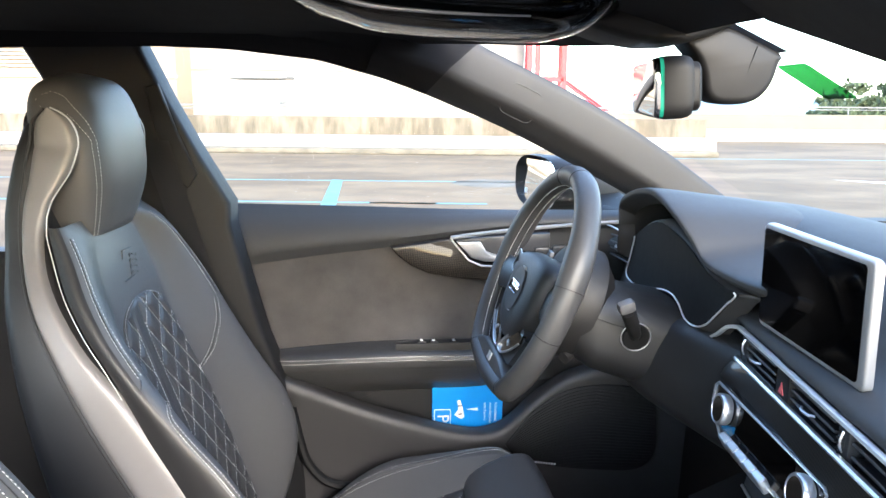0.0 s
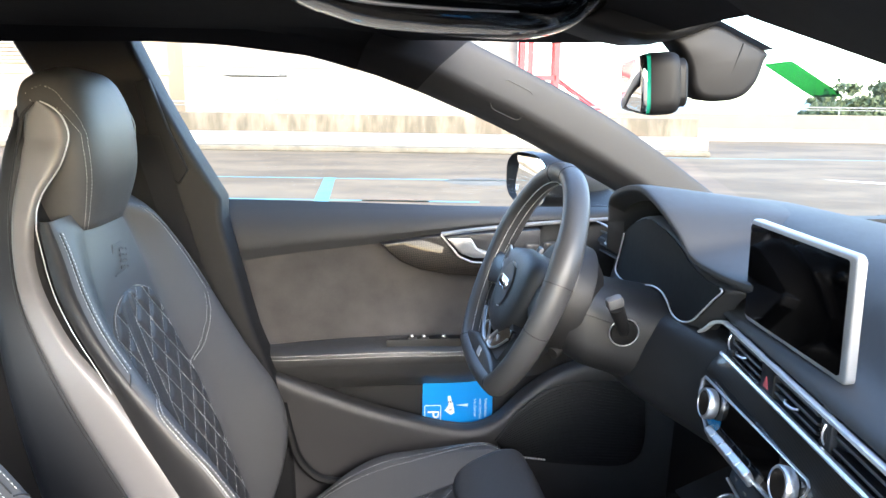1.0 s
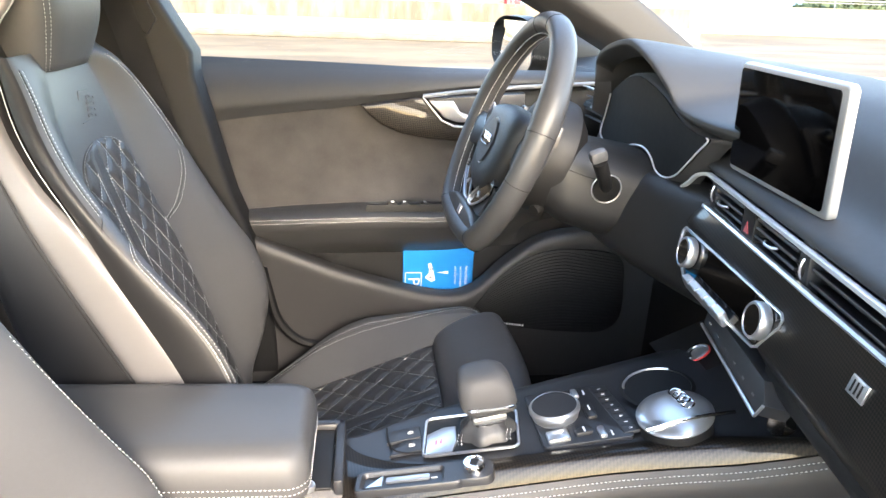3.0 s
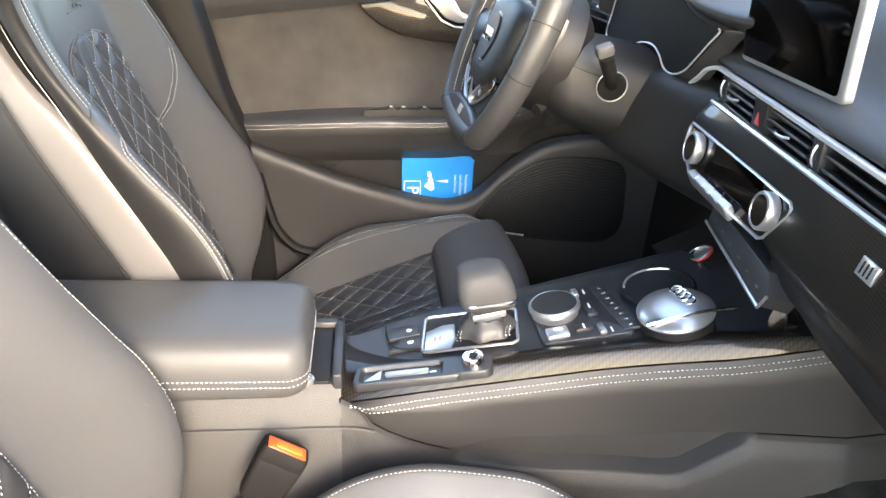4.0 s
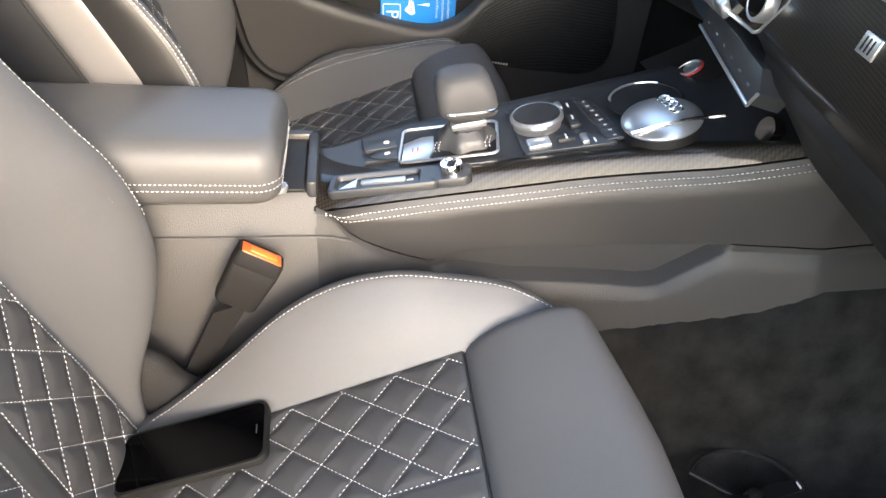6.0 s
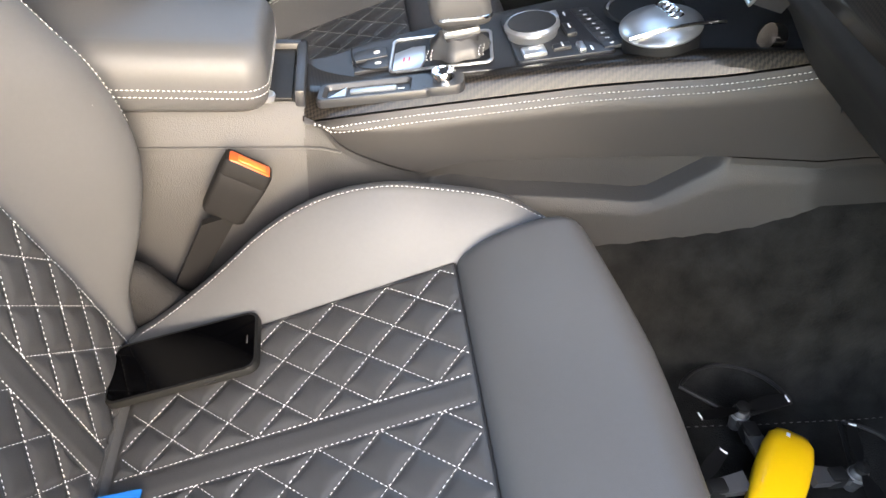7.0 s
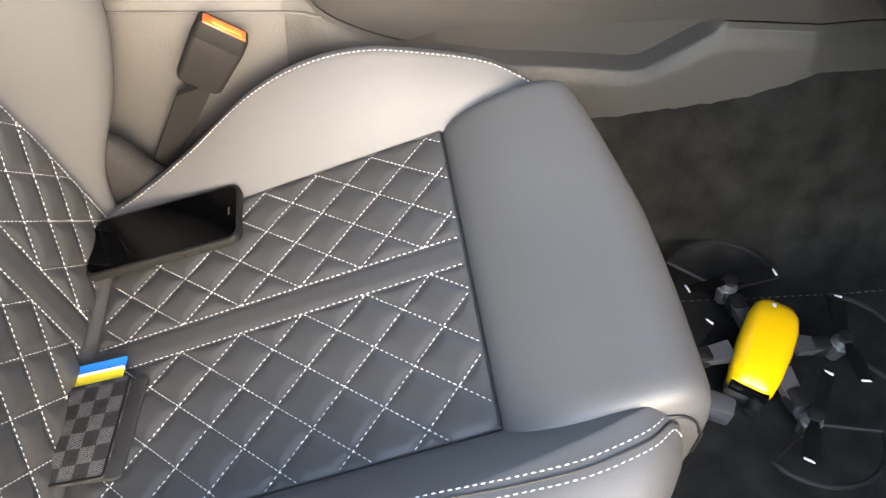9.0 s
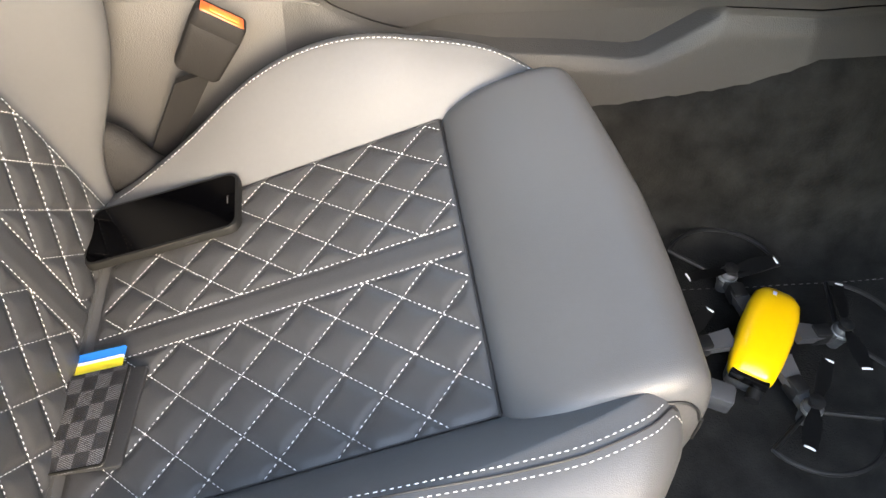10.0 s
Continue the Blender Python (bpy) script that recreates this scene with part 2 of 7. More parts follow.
# ---- the seats ----
FLANK = surface("flank_leather", (0.010, 0.010, 0.011), 0.5, vary=0.1, big=5, grain=0.14, gscale=1500, voronoi=True)
CY = 0.735                      # middle of the car
SEAT_PASSENGER, SEAT_DRIVER = 0.377, 1.090

bolster_h = table([(-0.26, 0.015), (-0.18, 0.02), (-0.11, 0.042), (-0.04, 0.078), (0.02, 0.090), (0.08, 0.084), (0.14, 0.062), (0.20, 0.036), (0.25, 0.0)])
outer_h = table([(-0.26, 0.015), (-0.18, 0.02), (-0.11, 0.040), (-0.04, 0.062), (0.02, 0.066), (0.08, 0.054), (0.12, 0.045), (0.16, 0.038), (0.20, 0.031), (0.225, 0.025), (0.245, 0.013), (0.259, -0.003), (0.268, -0.022)])
bolster_v = table([(-0.26, 0.185), (-0.18, 0.197), (-0.10, 0.218), (0.0, 0.235), (0.10, 0.228), (0.20, 0.205), (0.25, 0.185)])
back_bolster = table([(0.30, 0.0), (0.377, 0.018), (0.453, 0.060), (0.523, 0.090), (0.575, 0.098), (0.63, 0.093), (0.669, 0.080), (0.718, 0.068), (0.77, 0.060), (0.85, 0.050), (0.93, 0.038), (0.965, 0.032), (0.985, 0.021), (1.0, 0.0)])
back_ridge = table([(0.30, 0.20), (0.38, 0.215), (0.47, 0.245), (0.56, 0.255), (0.65, 0.25), (0.75, 0.232), (0.85, 0.205), (0.93, 0.160), (0.97, 0.120), (1.0, 0.085)])
back_seam = table([(0.30, 0.19), (0.374, 0.188), (0.449, 0.178), (0.52, 0.162), (0.60, 0.146), (0.716, 0.120), (0.80, 0.105), (0.90, 0.098), (0.95, 0.085), (1.0, 0.06)])
quilt_half = table([(0.34, 0.186), (0.45, 0.172), (0.52, 0.158), (0.60, 0.145), (0.716, 0.122), (0.773, 0.110), (0.82, 0.101), (0.85, 0.086), (0.868, 0.052), (0.875, 0.015)])


def seat_plane(u):
    return 0.393 + 0.4 * u


def back_plane(z):
    t = min(1.0, max(0.0, (z - 0.64) / 0.22))
    return -0.20 - (z - 0.34) * 0.265 - 0.012 * t * t * (3 - 2 * t)


def lattice(u, v, up, lo, o_up, o_lo, pitch=0.0543, sa=0.89, sb=1.03):
    """How far a point of a quilted panel is from the nearest seam, and whether it lies on the plain band."""
    if lo < v < up:
        return min(v - lo, up - v), True
    e, o, st = (up, o_up, pitch) if v >= up else (lo, o_lo, pitch)
    a = (u - o - sa * (v - e)) / st
    b = (u - o + sb * (v - e)) / st
    da = abs(a - round(a)) * st / math.hypot(1, sa)
    db = abs(b - round(b)) * st / math.hypot(1, sb)
    return min(da, db, abs(v - e)), False


def puff(d, band):
    return 0.0024 * (1 - math.exp(-(d / 0.0042) ** 2)) + (0.0004 if band else 0.0020 * math.sin(min(1.0, d / 0.020) * math.pi / 2))


def seam_lines(u0, u1, v0, v1, e, o, st, sa=0.89, sb=1.03):
    """The diagonal seams of one half of a quilted panel, each as a run of (u, v)."""
    for sl in (sa, -sb):
        for k in range(-12, 16):
            run = []
            for i in range(161):
                v = v0 + (v1 - v0) * i / 160
                u = o + k * st + sl * (v - e)
                if u0 <= u <= u1:
                    run.append((u, v))
            if len(run) > 4:
                yield run


# the driver's bolster beside the console stands higher, with a wing below its cross seam
near_bolster = table([(0.30, 0.0), (0.377, 0.030), (0.453, 0.088), (0.523, 0.122), (0.60, 0.136), (0.656, 0.130), (0.703, 0.114), (0.738, 0.096), (0.778, 0.077), (0.82, 0.057), (0.87, 0.034), (0.913, 0.020), (0.957, 0.010), (1.0, 0.0)])
near_ridge = table([(0.30, 0.20), (0.38, 0.215), (0.47, 0.238), (0.60, 0.240), (0.70, 0.236), (0.78, 0.227), (0.82, 0.218), (0.87, 0.200), (0.913, 0.182), (0.957, 0.161), (1.0, 0.146)])


def car_seat(yc, s, label, winged=False):
    seat = thing("car_seat", (0.0, yc, 0.20), label, "car seat", "front seats")
    Y = lambda v: yc + s * v
    UP, LO = 0.0205, -0.0105

    def cush(u, v, lift=0.0):
        d, band = lattice(u, v, UP, LO, -0.0975, -0.0955)
        edge = min(v + 0.166, 0.166 - v, 0.153 - u, u + 0.182)
        z = seat_plane(u) + puff(min(d, max(edge, 0.0)), band) + lift
        return Vector((u, Y(v), z))

    # quilted cushion insert
    bm = bm_new()
    sheet(bm, cush, span(-0.182, 0.153, 121), span(-0.166, 0.166, 121))
    part("cushion_insert", bm, LEATHER_SHADED, seat, "black leather quilted in diamonds with white thread")
    bm = bm_new()
    for v0, v1, e, o, st in ((UP, 0.164, UP, -0.0975, 0.0543), (-0.164, LO, LO, -0.0955, 0.0543)):
        for run in seam_lines(-0.178, 0.150, v0, v1, e, o, st):
            stitches(bm, [cush(u, v, 0.0004) for u, v in run], r=0.00031)
        stitches(bm, [cush(u, e, 0.0004) for u in span(-0.178, 0.150, 150)], r=0.00031)
    tagged(part("stitching", bm, THREAD, seat, "white contrast stitching"), kind="stuff")
    bm = bm_new()
    tube(bm, [cush(0.1525, v, 0.0004) for v in span(-0.164, 0.164, 60)], 0.0013, 6)
    for v in (-0.1655, 0.1655):
        tube(bm, [cush(u, v, 0.0004) for u in span(-0.178, 0.152, 60)], 0.0010, 6)
    part("insert_edge", bm, FLANK, seat, "dark seam round the quilted insert")
    # plain strip behind the insert
    bm = bm_new()
    sheet(bm, lambda u, v: Vector((u, Y(v), seat_plane(u) - 0.004 + 0.004 * math.sin((u + 0.26) / 0.078 * math.pi))), span(-0.26, -0.182, 10), span(-0.19, 0.19, 12))
    part("cushion_rear", bm, LEATHER, seat)

    # cushion side bolsters
    for side in (1, -1):
        bm = bm_new()

        def profile(u):
            h, rv = bolster_h(u) if side > 0 else outer_h(u), bolster_v(u)
            v0 = 0.166
            end = max(0.0, (u - 0.205) / (0.048 if side > 0 else 0.063))
            out = 0.042 * math.sqrt(max(0.0, 1 - end * end)) if u > 0.205 else 0.042
            g = seat_plane(u)
            top = (0.86, 0.35, 0.004, 0.025)
            if side < 0:
                out, top = out * 1.55, (0.97, 0.66, 0.001, 0.016)
            pts = [(v0 - 0.004, g - 0.008), (v0 + 0.004, g + 0.002 + 0.05 * h), ((v0 * 0.55 + rv * 0.45), g + 0.56 * h), (v0 * 0.2 + rv * 0.8, g + 0.90 * h), (rv, g + h),
                   (rv + out * 0.45, g + h * top[0] - top[2]), (rv + out * 0.92, g + h * top[1] - top[3]), (rv + out, g - 0.06), (rv + out * 0.8, g - 0.13)]
            return [Vector((u, Y(side * v), z)) for v, z in ((p.x, p.y) for p in curve([(a, b, 0) for a, b in pts], 34))]
        us = span(-0.25, 0.2, 40) + span(0.205, 0.253 if side > 0 else 0.267, 14)
        loops = [profile(u) for u in us]
        rings(bm, loops, caps=False, wrap=False)
        part("cushion_bolster", bm, LEATHER, seat, angle=60)
        bm = bm_new()
        if side > 0:
            stitches(bm, [p[15] for p in loops][6:], r=0.00031, lift=(0, -0.0005 * s, 0.0007))
        else:
            # twin seam along the top, turning inwards at the front, with a dark groove between
            seam_v = table([(-0.25, 0.205), (-0.10, 0.216), (0.10, 0.219), (0.18, 0.218), (0.215, 0.211), (0.235, 0.203), (0.252, 0.190)])

            def along(off):
                run = []
                for u, lp in zip(us, loops):
                    target = seam_v(u) + off
                    for p, q in zip(lp, lp[1:]):
                        a, b = abs(p.y - yc), abs(q.y - yc)
                        if a <= target < b and u < 0.252 + off:
                            run.append(p.lerp(q, (target - a) / (b - a)))
                            break
                return run
            for off in (0.0, 0.011):
                stitches(bm, along(off)[6:], r=0.0003, lift=(0, -0.0003 * s, 0.0007))
            groove = bm_new()
            tube(groove, along(0.0055)[6:], 0.0010, 6)
            part("bolster_groove", groove, FLANK, seat, "dark seam groove along the bolster")
        tagged(part("stitching", bm, THREAD, seat, "white contrast stitching"), kind="stuff")

    # front thigh support
    path = curve([(0.150, -0.030, 0), (0.1545, 0.000, 0), (0.166, 0.014, 0), (0.20, 0.023, 0), (0.25, 0.021, 0), (0.284, 0.006, 0), (0.302, -0.030, 0), (0.300, -0.085, 0), (0.275, -0.14, 0)], 34)
    bm = bm_new()

    def thigh(i, b):
        p = path[i]
        f = max(0.0, (p.x - 0.16) / 0.13)
        e = max(0.0, abs(b) - 0.90) / 0.10 if b < 0 else max(0.0, b - 0.80) / 0.20
        u = p.x - f * (0.010 * b * b + 0.012 * max(0.0, b) + 0.008 * e * e)
        drop = (0.016 if b < 0 else 0.075) * (1 - math.sqrt(max(0.0, 1 - e * e)))
        return Vector((u, Y(0.192 * b), seat_plane(p.x) + p.y - drop * (1 if p.y > -0.03 else 0.4)))
    rows = sheet(bm, thigh, range(len(path)), span(-1, 1, 61))
    bm.faces.new([r[0] for r in rows])
    part("thigh_support", bm, LEATHER, seat, "smooth black leather thigh support", angle=70)
    bm = bm_new()
    tube(bm, [thigh(i, -1) + Vector((0, -0.0006 * s, 0.0004)) for i in range(6, len(path) - 6)], 0.0012, 6)
    part("thigh_piping", bm, FLANK, seat, "dark seam round the end of the thigh support")
    # base
    bm = bm_new()
    loops = []
    for z, w, a, b, k in ((0.20, 0.20, -0.30, 0.20, 0.0), (0.245, 0.235, -0.32, 0.24, 0.3), (0.30, 0.255, -0.30, 0.255, 0.5), (0.345, 0.25, -0.28, 0.25, 1.0)):
        loops.append([Vector((((a + b) / 2) + x * (b - a), Y(y * 2 * w), min(z, seat_plane((a + b) / 2 + x * (b - a)) - 0.055) + 0.08 * k * x)) for x, y in rounded(1, 1, 0.12)])
    rings(bm, loops)
    part("seat_base", bm, PLASTIC, seat, "grained black plastic seat base")
    for v in (-0.18, 0.18):
        bm = bm_new()
        block(bm, (0.62, 0.035, 0.03), pose(0.0, Y(v), 0.225), 0.006)
        part("seat_rail", bm, PLASTIC_DARK, seat)

    sw = table([(0.30, 0.225), (0.60, 0.232), (0.80, 0.222), (0.90, 0.195), (0.97, 0.160), (1.05, 0.138), (1.11, 0.120), (1.14, 0.085), (1.15, 0.03)])
    sf = table([(0.30, -0.25), (0.45, -0.232), (0.53, -0.215), (0.594, -0.205), (0.715, -0.258), (0.815, -0.309), (0.882, -0.353), (0.949, -0.388), (1.01, -0.405), (1.08, -0.395), (1.12, -0.390), (1.15, -0.41)])
    sr = table([(0.30, -0.34), (0.60, -0.41), (0.80, -0.45), (1.0, -0.470), (1.10, -0.456), (1.15, -0.44)])

    # backrest front
    bm = bm_new()

    def back(z, q):
        """q from -1 to 1 across the front and round the sides."""
        a, sg = abs(q), 1 if q >= 0 else -1
        rv, v0, h = back_ridge(z), back_seam(z), back_bolster(z)
        if winged and q > 0:
            rv, h = near_ridge(z), near_bolster(z)
        if a < 0.5:
            v = v0 * a / 0.5
            x = back_plane(z)
        elif a < 0.75:
            t = (a - 0.5) / 0.25
            v = v0 + (rv - v0) * t
            x = back_plane(z) + h * (math.sin(t * math.pi / 2) ** 1.5)
        else:
            t = (a - 0.75) / 0.25
            ang = t * math.pi / 2
            v = rv + (sw(z) + 0.004 - rv) * math.sin(ang) + 0.010 * math.sin(2 * ang)
            x = back_plane(z) + h + (sf(z) - back_plane(z) - h) * (1 - math.cos(ang))
        return Vector((x, Y(sg * v), z))
    zs = span(0.30, 1.0, 80)
    sheet(bm, back, zs, span(-0.83, 0.83, 81))
    part("backrest", bm, LEATHER, seat, "smooth black leather backrest", angle=70)
    for sg in (1, -1):
        bm = bm_new()
        sheet(bm, lambda z, q: back(z, sg * q), zs, span(0.83, 1.0, 12))
        part("backrest_flank", bm, FLANK, seat, "black leather flank of the backrest", angle=70)

    # quilted backrest insert
    def quilt(z, b, lift=0.0):
        w = quilt_half(z)
        v = w * b
        d, band = lattice(z - 0.34, v, 0.054, 0.020, 0.062, 0.062, 0.0610, 1.30, 1.0)
        edge = min((1 - abs(b)) * w, 0.875 - z, z - 0.32)
        return Vector((back_plane(z) + 0.003 * min(1, max(edge, 0) / 0.006) + puff(min(d, max(edge, 0.0)), band) + lift, Y(v), z))
    bm = bm_new()
    sheet(bm, quilt, span(0.32, 0.874, 170), span(-1, 1, 101))
    part("backrest_insert", bm, LEATHER_SHADED, seat, "black leather quilted in diamonds with white thread")
    bm = bm_new()
    for v0, v1, e in ((0.054, 0.184, 0.054), (-0.184, 0.020, 0.020)):
        for run in seam_lines(-0.01, 0.532, v0, v1, e, 0.062, 0.0610, 1.30, 1.0):
            keep = [(u, v) for u, v in run if abs(v) < quilt_half(u + 0.34) - 0.002]
            if len(keep) > 4:
                stitches(bm, [quilt(u + 0.34, v / quilt_half(u + 0.34), 0.0004) for u, v in keep], r=0.00031, lift=(0.0006, 0, 0))
        stitches(bm, [quilt(z, e / quilt_half(z), 0.0004) for z in span(0.33, 0.84, 200)], r=0.00031, lift=(0.0006, 0, 0))
    for b in (-0.985, 0.985):
        stitches(bm, [quilt(z, b, 0.001) for z in span(0.33, 0.873, 200)], r=0.00031, lift=(0.0006, 0, 0))
    # seams of the bolsters: twin lines along the ridge, a twin arc across the face, and round the wing
    arc = curve([(0.818, 0.70, 0), (0.785, 0.66, 0), (0.759, 0.617, 0), (0.733, 0.57, 0), (0.714, 0.51, 0)], 60)
    wing = lambda z, q: back(z, q - 0.10 * max(0.0, (z - 0.768) / 0.020) ** 2)
    for sg in (1, -1):
        bold = winged and sg > 0
        mid = 0.757 if bold else 0.735
        runs = [[back(z, sg * (mid + k * 0.020)) for z in span(0.825, 0.985, 80)] for k in (-1, 1)]
        joins = [[back(z, sg * mid) for z in span(0.825, 0.985, 40)], [back(0.822 - 0.012 * t, sg * (mid + 0.10 * t)) for t in span(0, 1, 20)]]
        if bold:
            runs += [[wing(z, q) for z in span(0.34, 0.787, 120)] for q in (0.775, 0.815)]
            joins.append([wing(z, 0.795) for z in span(0.34, 0.787, 60)])
        else:
            runs += [[back(p.x, sg * (p.y + k * 0.009)) for p in arc] for k in (-1, 1)]
            joins.append([back(p.x, sg * p.y) for p in arc])
        if sg > 0 and not winged:
            runs.append([back(z, 0.763) for z in span(0.57, 0.80, 70)])
        for run in runs:
            stitches(bm, run, lift=(0.0006, 0, 0.0003))
        groove = bm_new()
        for run in joins:
            tube(groove, [p + Vector((0.0001, 0, 0)) for p in run], 0.0009, 6)
        part("leather_join", groove, FLANK, seat, "dark seam groove in the bolster leather")
    tagged(part("stitching", bm, THREAD, seat, "white contrast stitching"), kind="stuff")

    # headrest, one piece with the backrest
    hw = table([(0.975, 0.085), (1.0, 0.098), (1.05, 0.112), (1.11, 0.116), (1.16, 0.104), (1.185, 0.075), (1.193, 0.02)])
    hf = table([(0.975, -0.372), (1.0, -0.362), (1.05, -0.350), (1.11, -0.352), (1.16, -0.366), (1.185, -0.385), (1.193, -0.41)])
    hr = table([(0.975, -0.44), (1.05, -0.447), (1.12, -0.452), (1.17, -0.448), (1.193, -0.42)])
    bm = bm_new()
    loops = []
    for z in span(0.975, 1.16, 18) + span(1.166, 1.193, 8):
        w, a, b = hw(z), hf(z), hr(z)
        loop = []
        for k in range(40):
            an = k * 2 * math.pi / 40
            c, sn = math.cos(an), math.sin(an)
            ex = 0.55
            loop.append(Vector(((a + b) / 2 + (a - b) / 2 * math.copysign(abs(c) ** ex, c), Y(w * math.copysign(abs(sn) ** ex, sn)), z)))
        loops.append(loop)
    rings(bm, loops)
    part("headrest", bm, LEATHER, seat, "integrated black leather headrest", angle=70)
    bm = bm_new()
    for k, j in ((5, 18), (6, 16)):
        for flip in (False, True):
            col = lambda n: (20 - n) % 40 if flip else n
            pts = [lp[col(k)] for lp in loops[:13]] + [loops[round(12 + (j - 12) * math.sin(min(1.0, i / 6) * math.pi / 2))][col(k + i)] for i in range(1, 6)]
            pts = curve(pts, 90)
            stitches(bm, [p + Vector((0.0006, s * (-0.0008 if flip else 0.0008), 0.0006)) for p in pts], lift=(0.0003, 0, 0.0003))
    tagged(part("stitching", bm, THREAD, seat, "white contrast stitching"), kind="stuff")

    # soft back cover
    bm = bm_new()
    loops = []
    for z in span(0.30, 1.12, 40) + span(1.126, 1.15, 6):
        w, a, b = sw(z), sf(z) - 0.003, sr(z)
        loop = []
        for k in range(40):
            an = k * 2 * math.pi / 40
            c, sn = math.cos(an), math.sin(an)
            ex = 0.42
            x, q = (a + b) / 2 + (a - b) / 2 * math.copysign(abs(c) ** ex, c), math.copysign(abs(sn) ** ex, sn)
            if abs(q) < 0.9:
                x = min(x, back_plane(z) - 0.03)
            loop.append(Vector((x, Y(w * q), z)))
        loops.append(loop)
    rings(bm, loops)
    part("back_cover", bm, FLANK, seat, "black leather back cover", angle=70)
    # hard satin shell along both sides, rising into the headrest
    shell_rear = table([(0.45, -0.185), (0.672, -0.297), (0.771, -0.349), (0.839, -0.383), (0.90, -0.413), (0.959, -0.433), (1.011, -0.438), (1.069, -0.433), (1.116, -0.426), (1.135, -0.420), (1.147, -0.405)])
    shell_front = table([(0.45, -0.10), (0.669, -0.218), (0.775, -0.285), (0.813, -0.314), (0.849, -0.346), (0.89, -0.374), (0.944, -0.403), (0.984, -0.411), (1.011, -0.408), (1.034, -0.401), (1.069, -0.380), (1.105, -0.371), (1.128, -0.377), (1.140, -0.388), (1.147, -0.402)])
    for sg in (1, -1):
        bm = bm_new()

        def strip(z, t):
            a, b = shell_rear(z), shell_front(z)
            e = abs(2 * t - 1)
            return Vector((a + (b - a) * t, Y(sg * (sw(min(z, 1.10)) + 0.007 - 0.010 * e ** 6 - 0.004 * min(1.0, max(0.0, (z - 0.97) / 0.07)))), z))
        sheet(bm, strip, span(0.60, 1.147, 90), span(0, 1, 17))
        part("seat_shell", bm, SHELL, seat, "smooth satin grey shell along the backrest", angle=80)
        # bright rim: round the arch in the headrest and down the front edge
        bm = bm_new()
        rim_line = [(shell_front(z) + 0.002, z) for z in span(1.147, 1.012, 30)] + [(sf(z) - 0.003, z) for z in span(0.99, 0.80, 24)]
        tube(bm, [Vector((x, Y(sg * (sw(min(z, 1.10)) + (0.003 if z > 1.0 else 0.0045))), z)) for x, z in rim_line], lambda t: 0.0010 - 0.0005 * t, 8)
        part("shell_rim", bm, SILVER, seat, "thin silver rim between shell and leather")
        bm = bm_new()
        tube(bm, [Vector((shell_rear(z) - 0.002, Y(sg * (sw(min(z, 1.10)) - 0.001)), z)) for z in span(1.145, 0.60, 40)], 0.0022, 8)
        part("shell_edge", bm, FLANK, seat)
    return seat


car_seat(SEAT_PASSENGER, 1, "black leather sport seat with diamond quilting and white stitching")
car_seat(SEAT_DRIVER, -1, "black leather sport seat with integrated headrest behind steering wheel", winged=True)

# ---- outside: a roof-top car park ----
LOT = Matrix.Rotation(radians(-5.0), 4, "Z")          # the car stands five degrees askew to the wall


def out(x, y, z):
    return LOT @ Vector((x, y, z))


def stretch_block(bm, x0, x1, y0, y1, z0, z1, bevel=0.0):
    block(bm, (x1 - x0, y1 - y0, z1 - z0), LOT @ pose((x0 + x1) / 2, (y0 + y1) / 2, (z0 + z1) / 2), bevel)
    return bm


def asphalt_material():
    """Pale worn asphalt with dark damp stains."""
    m = surface("asphalt", (0.182, 0.130, 0.079), 0.85, vary=0.25, big=2.0, grain=0.5, gscale=60, spec=0.2)
    n, l = m.node_tree.nodes, m.node_tree.links
    b = n["Principled BSDF"]
    src = b.inputs["Base Color"].links[0].from_socket
    tc = n.new("ShaderNodeTexCoord")
    mp = n.new("ShaderNodeMapping")
    mp.inputs["Scale"].default_value = (0.22, 0.50, 1)
    l.new(tc.outputs["Object"], mp.inputs["Vector"])
    ns = n.new("ShaderNodeTexNoise")
    ns.inputs["Scale"].default_value = 1.4
    ns.inputs["Detail"].default_value = 7
    l.new(mp.outputs[0], ns.inputs["Vector"])
    rp = n.new("ShaderNodeValToRGB")
    rp.color_ramp.elements[0].position, rp.color_ramp.elements[1].position = 0.40, 0.58
    rp.color_ramp.elements[0].color, rp.color_ramp.elements[1].color = (0.50, 0.50, 0.50, 1), (1, 1, 1, 1)
    l.new(ns.outputs[0], rp.inputs[0])
    mx = n.new("ShaderNodeMix")
    mx.data_type, mx.blend_type = "RGBA", "MULTIPLY"
    mx.inputs[0].default_value = 0.6
    l.new(src, mx.inputs[6])
    l.new(rp.outputs[0], mx.inputs[7])
    l.new(mx.outputs[2], b.inputs["Base Color"])
    return m


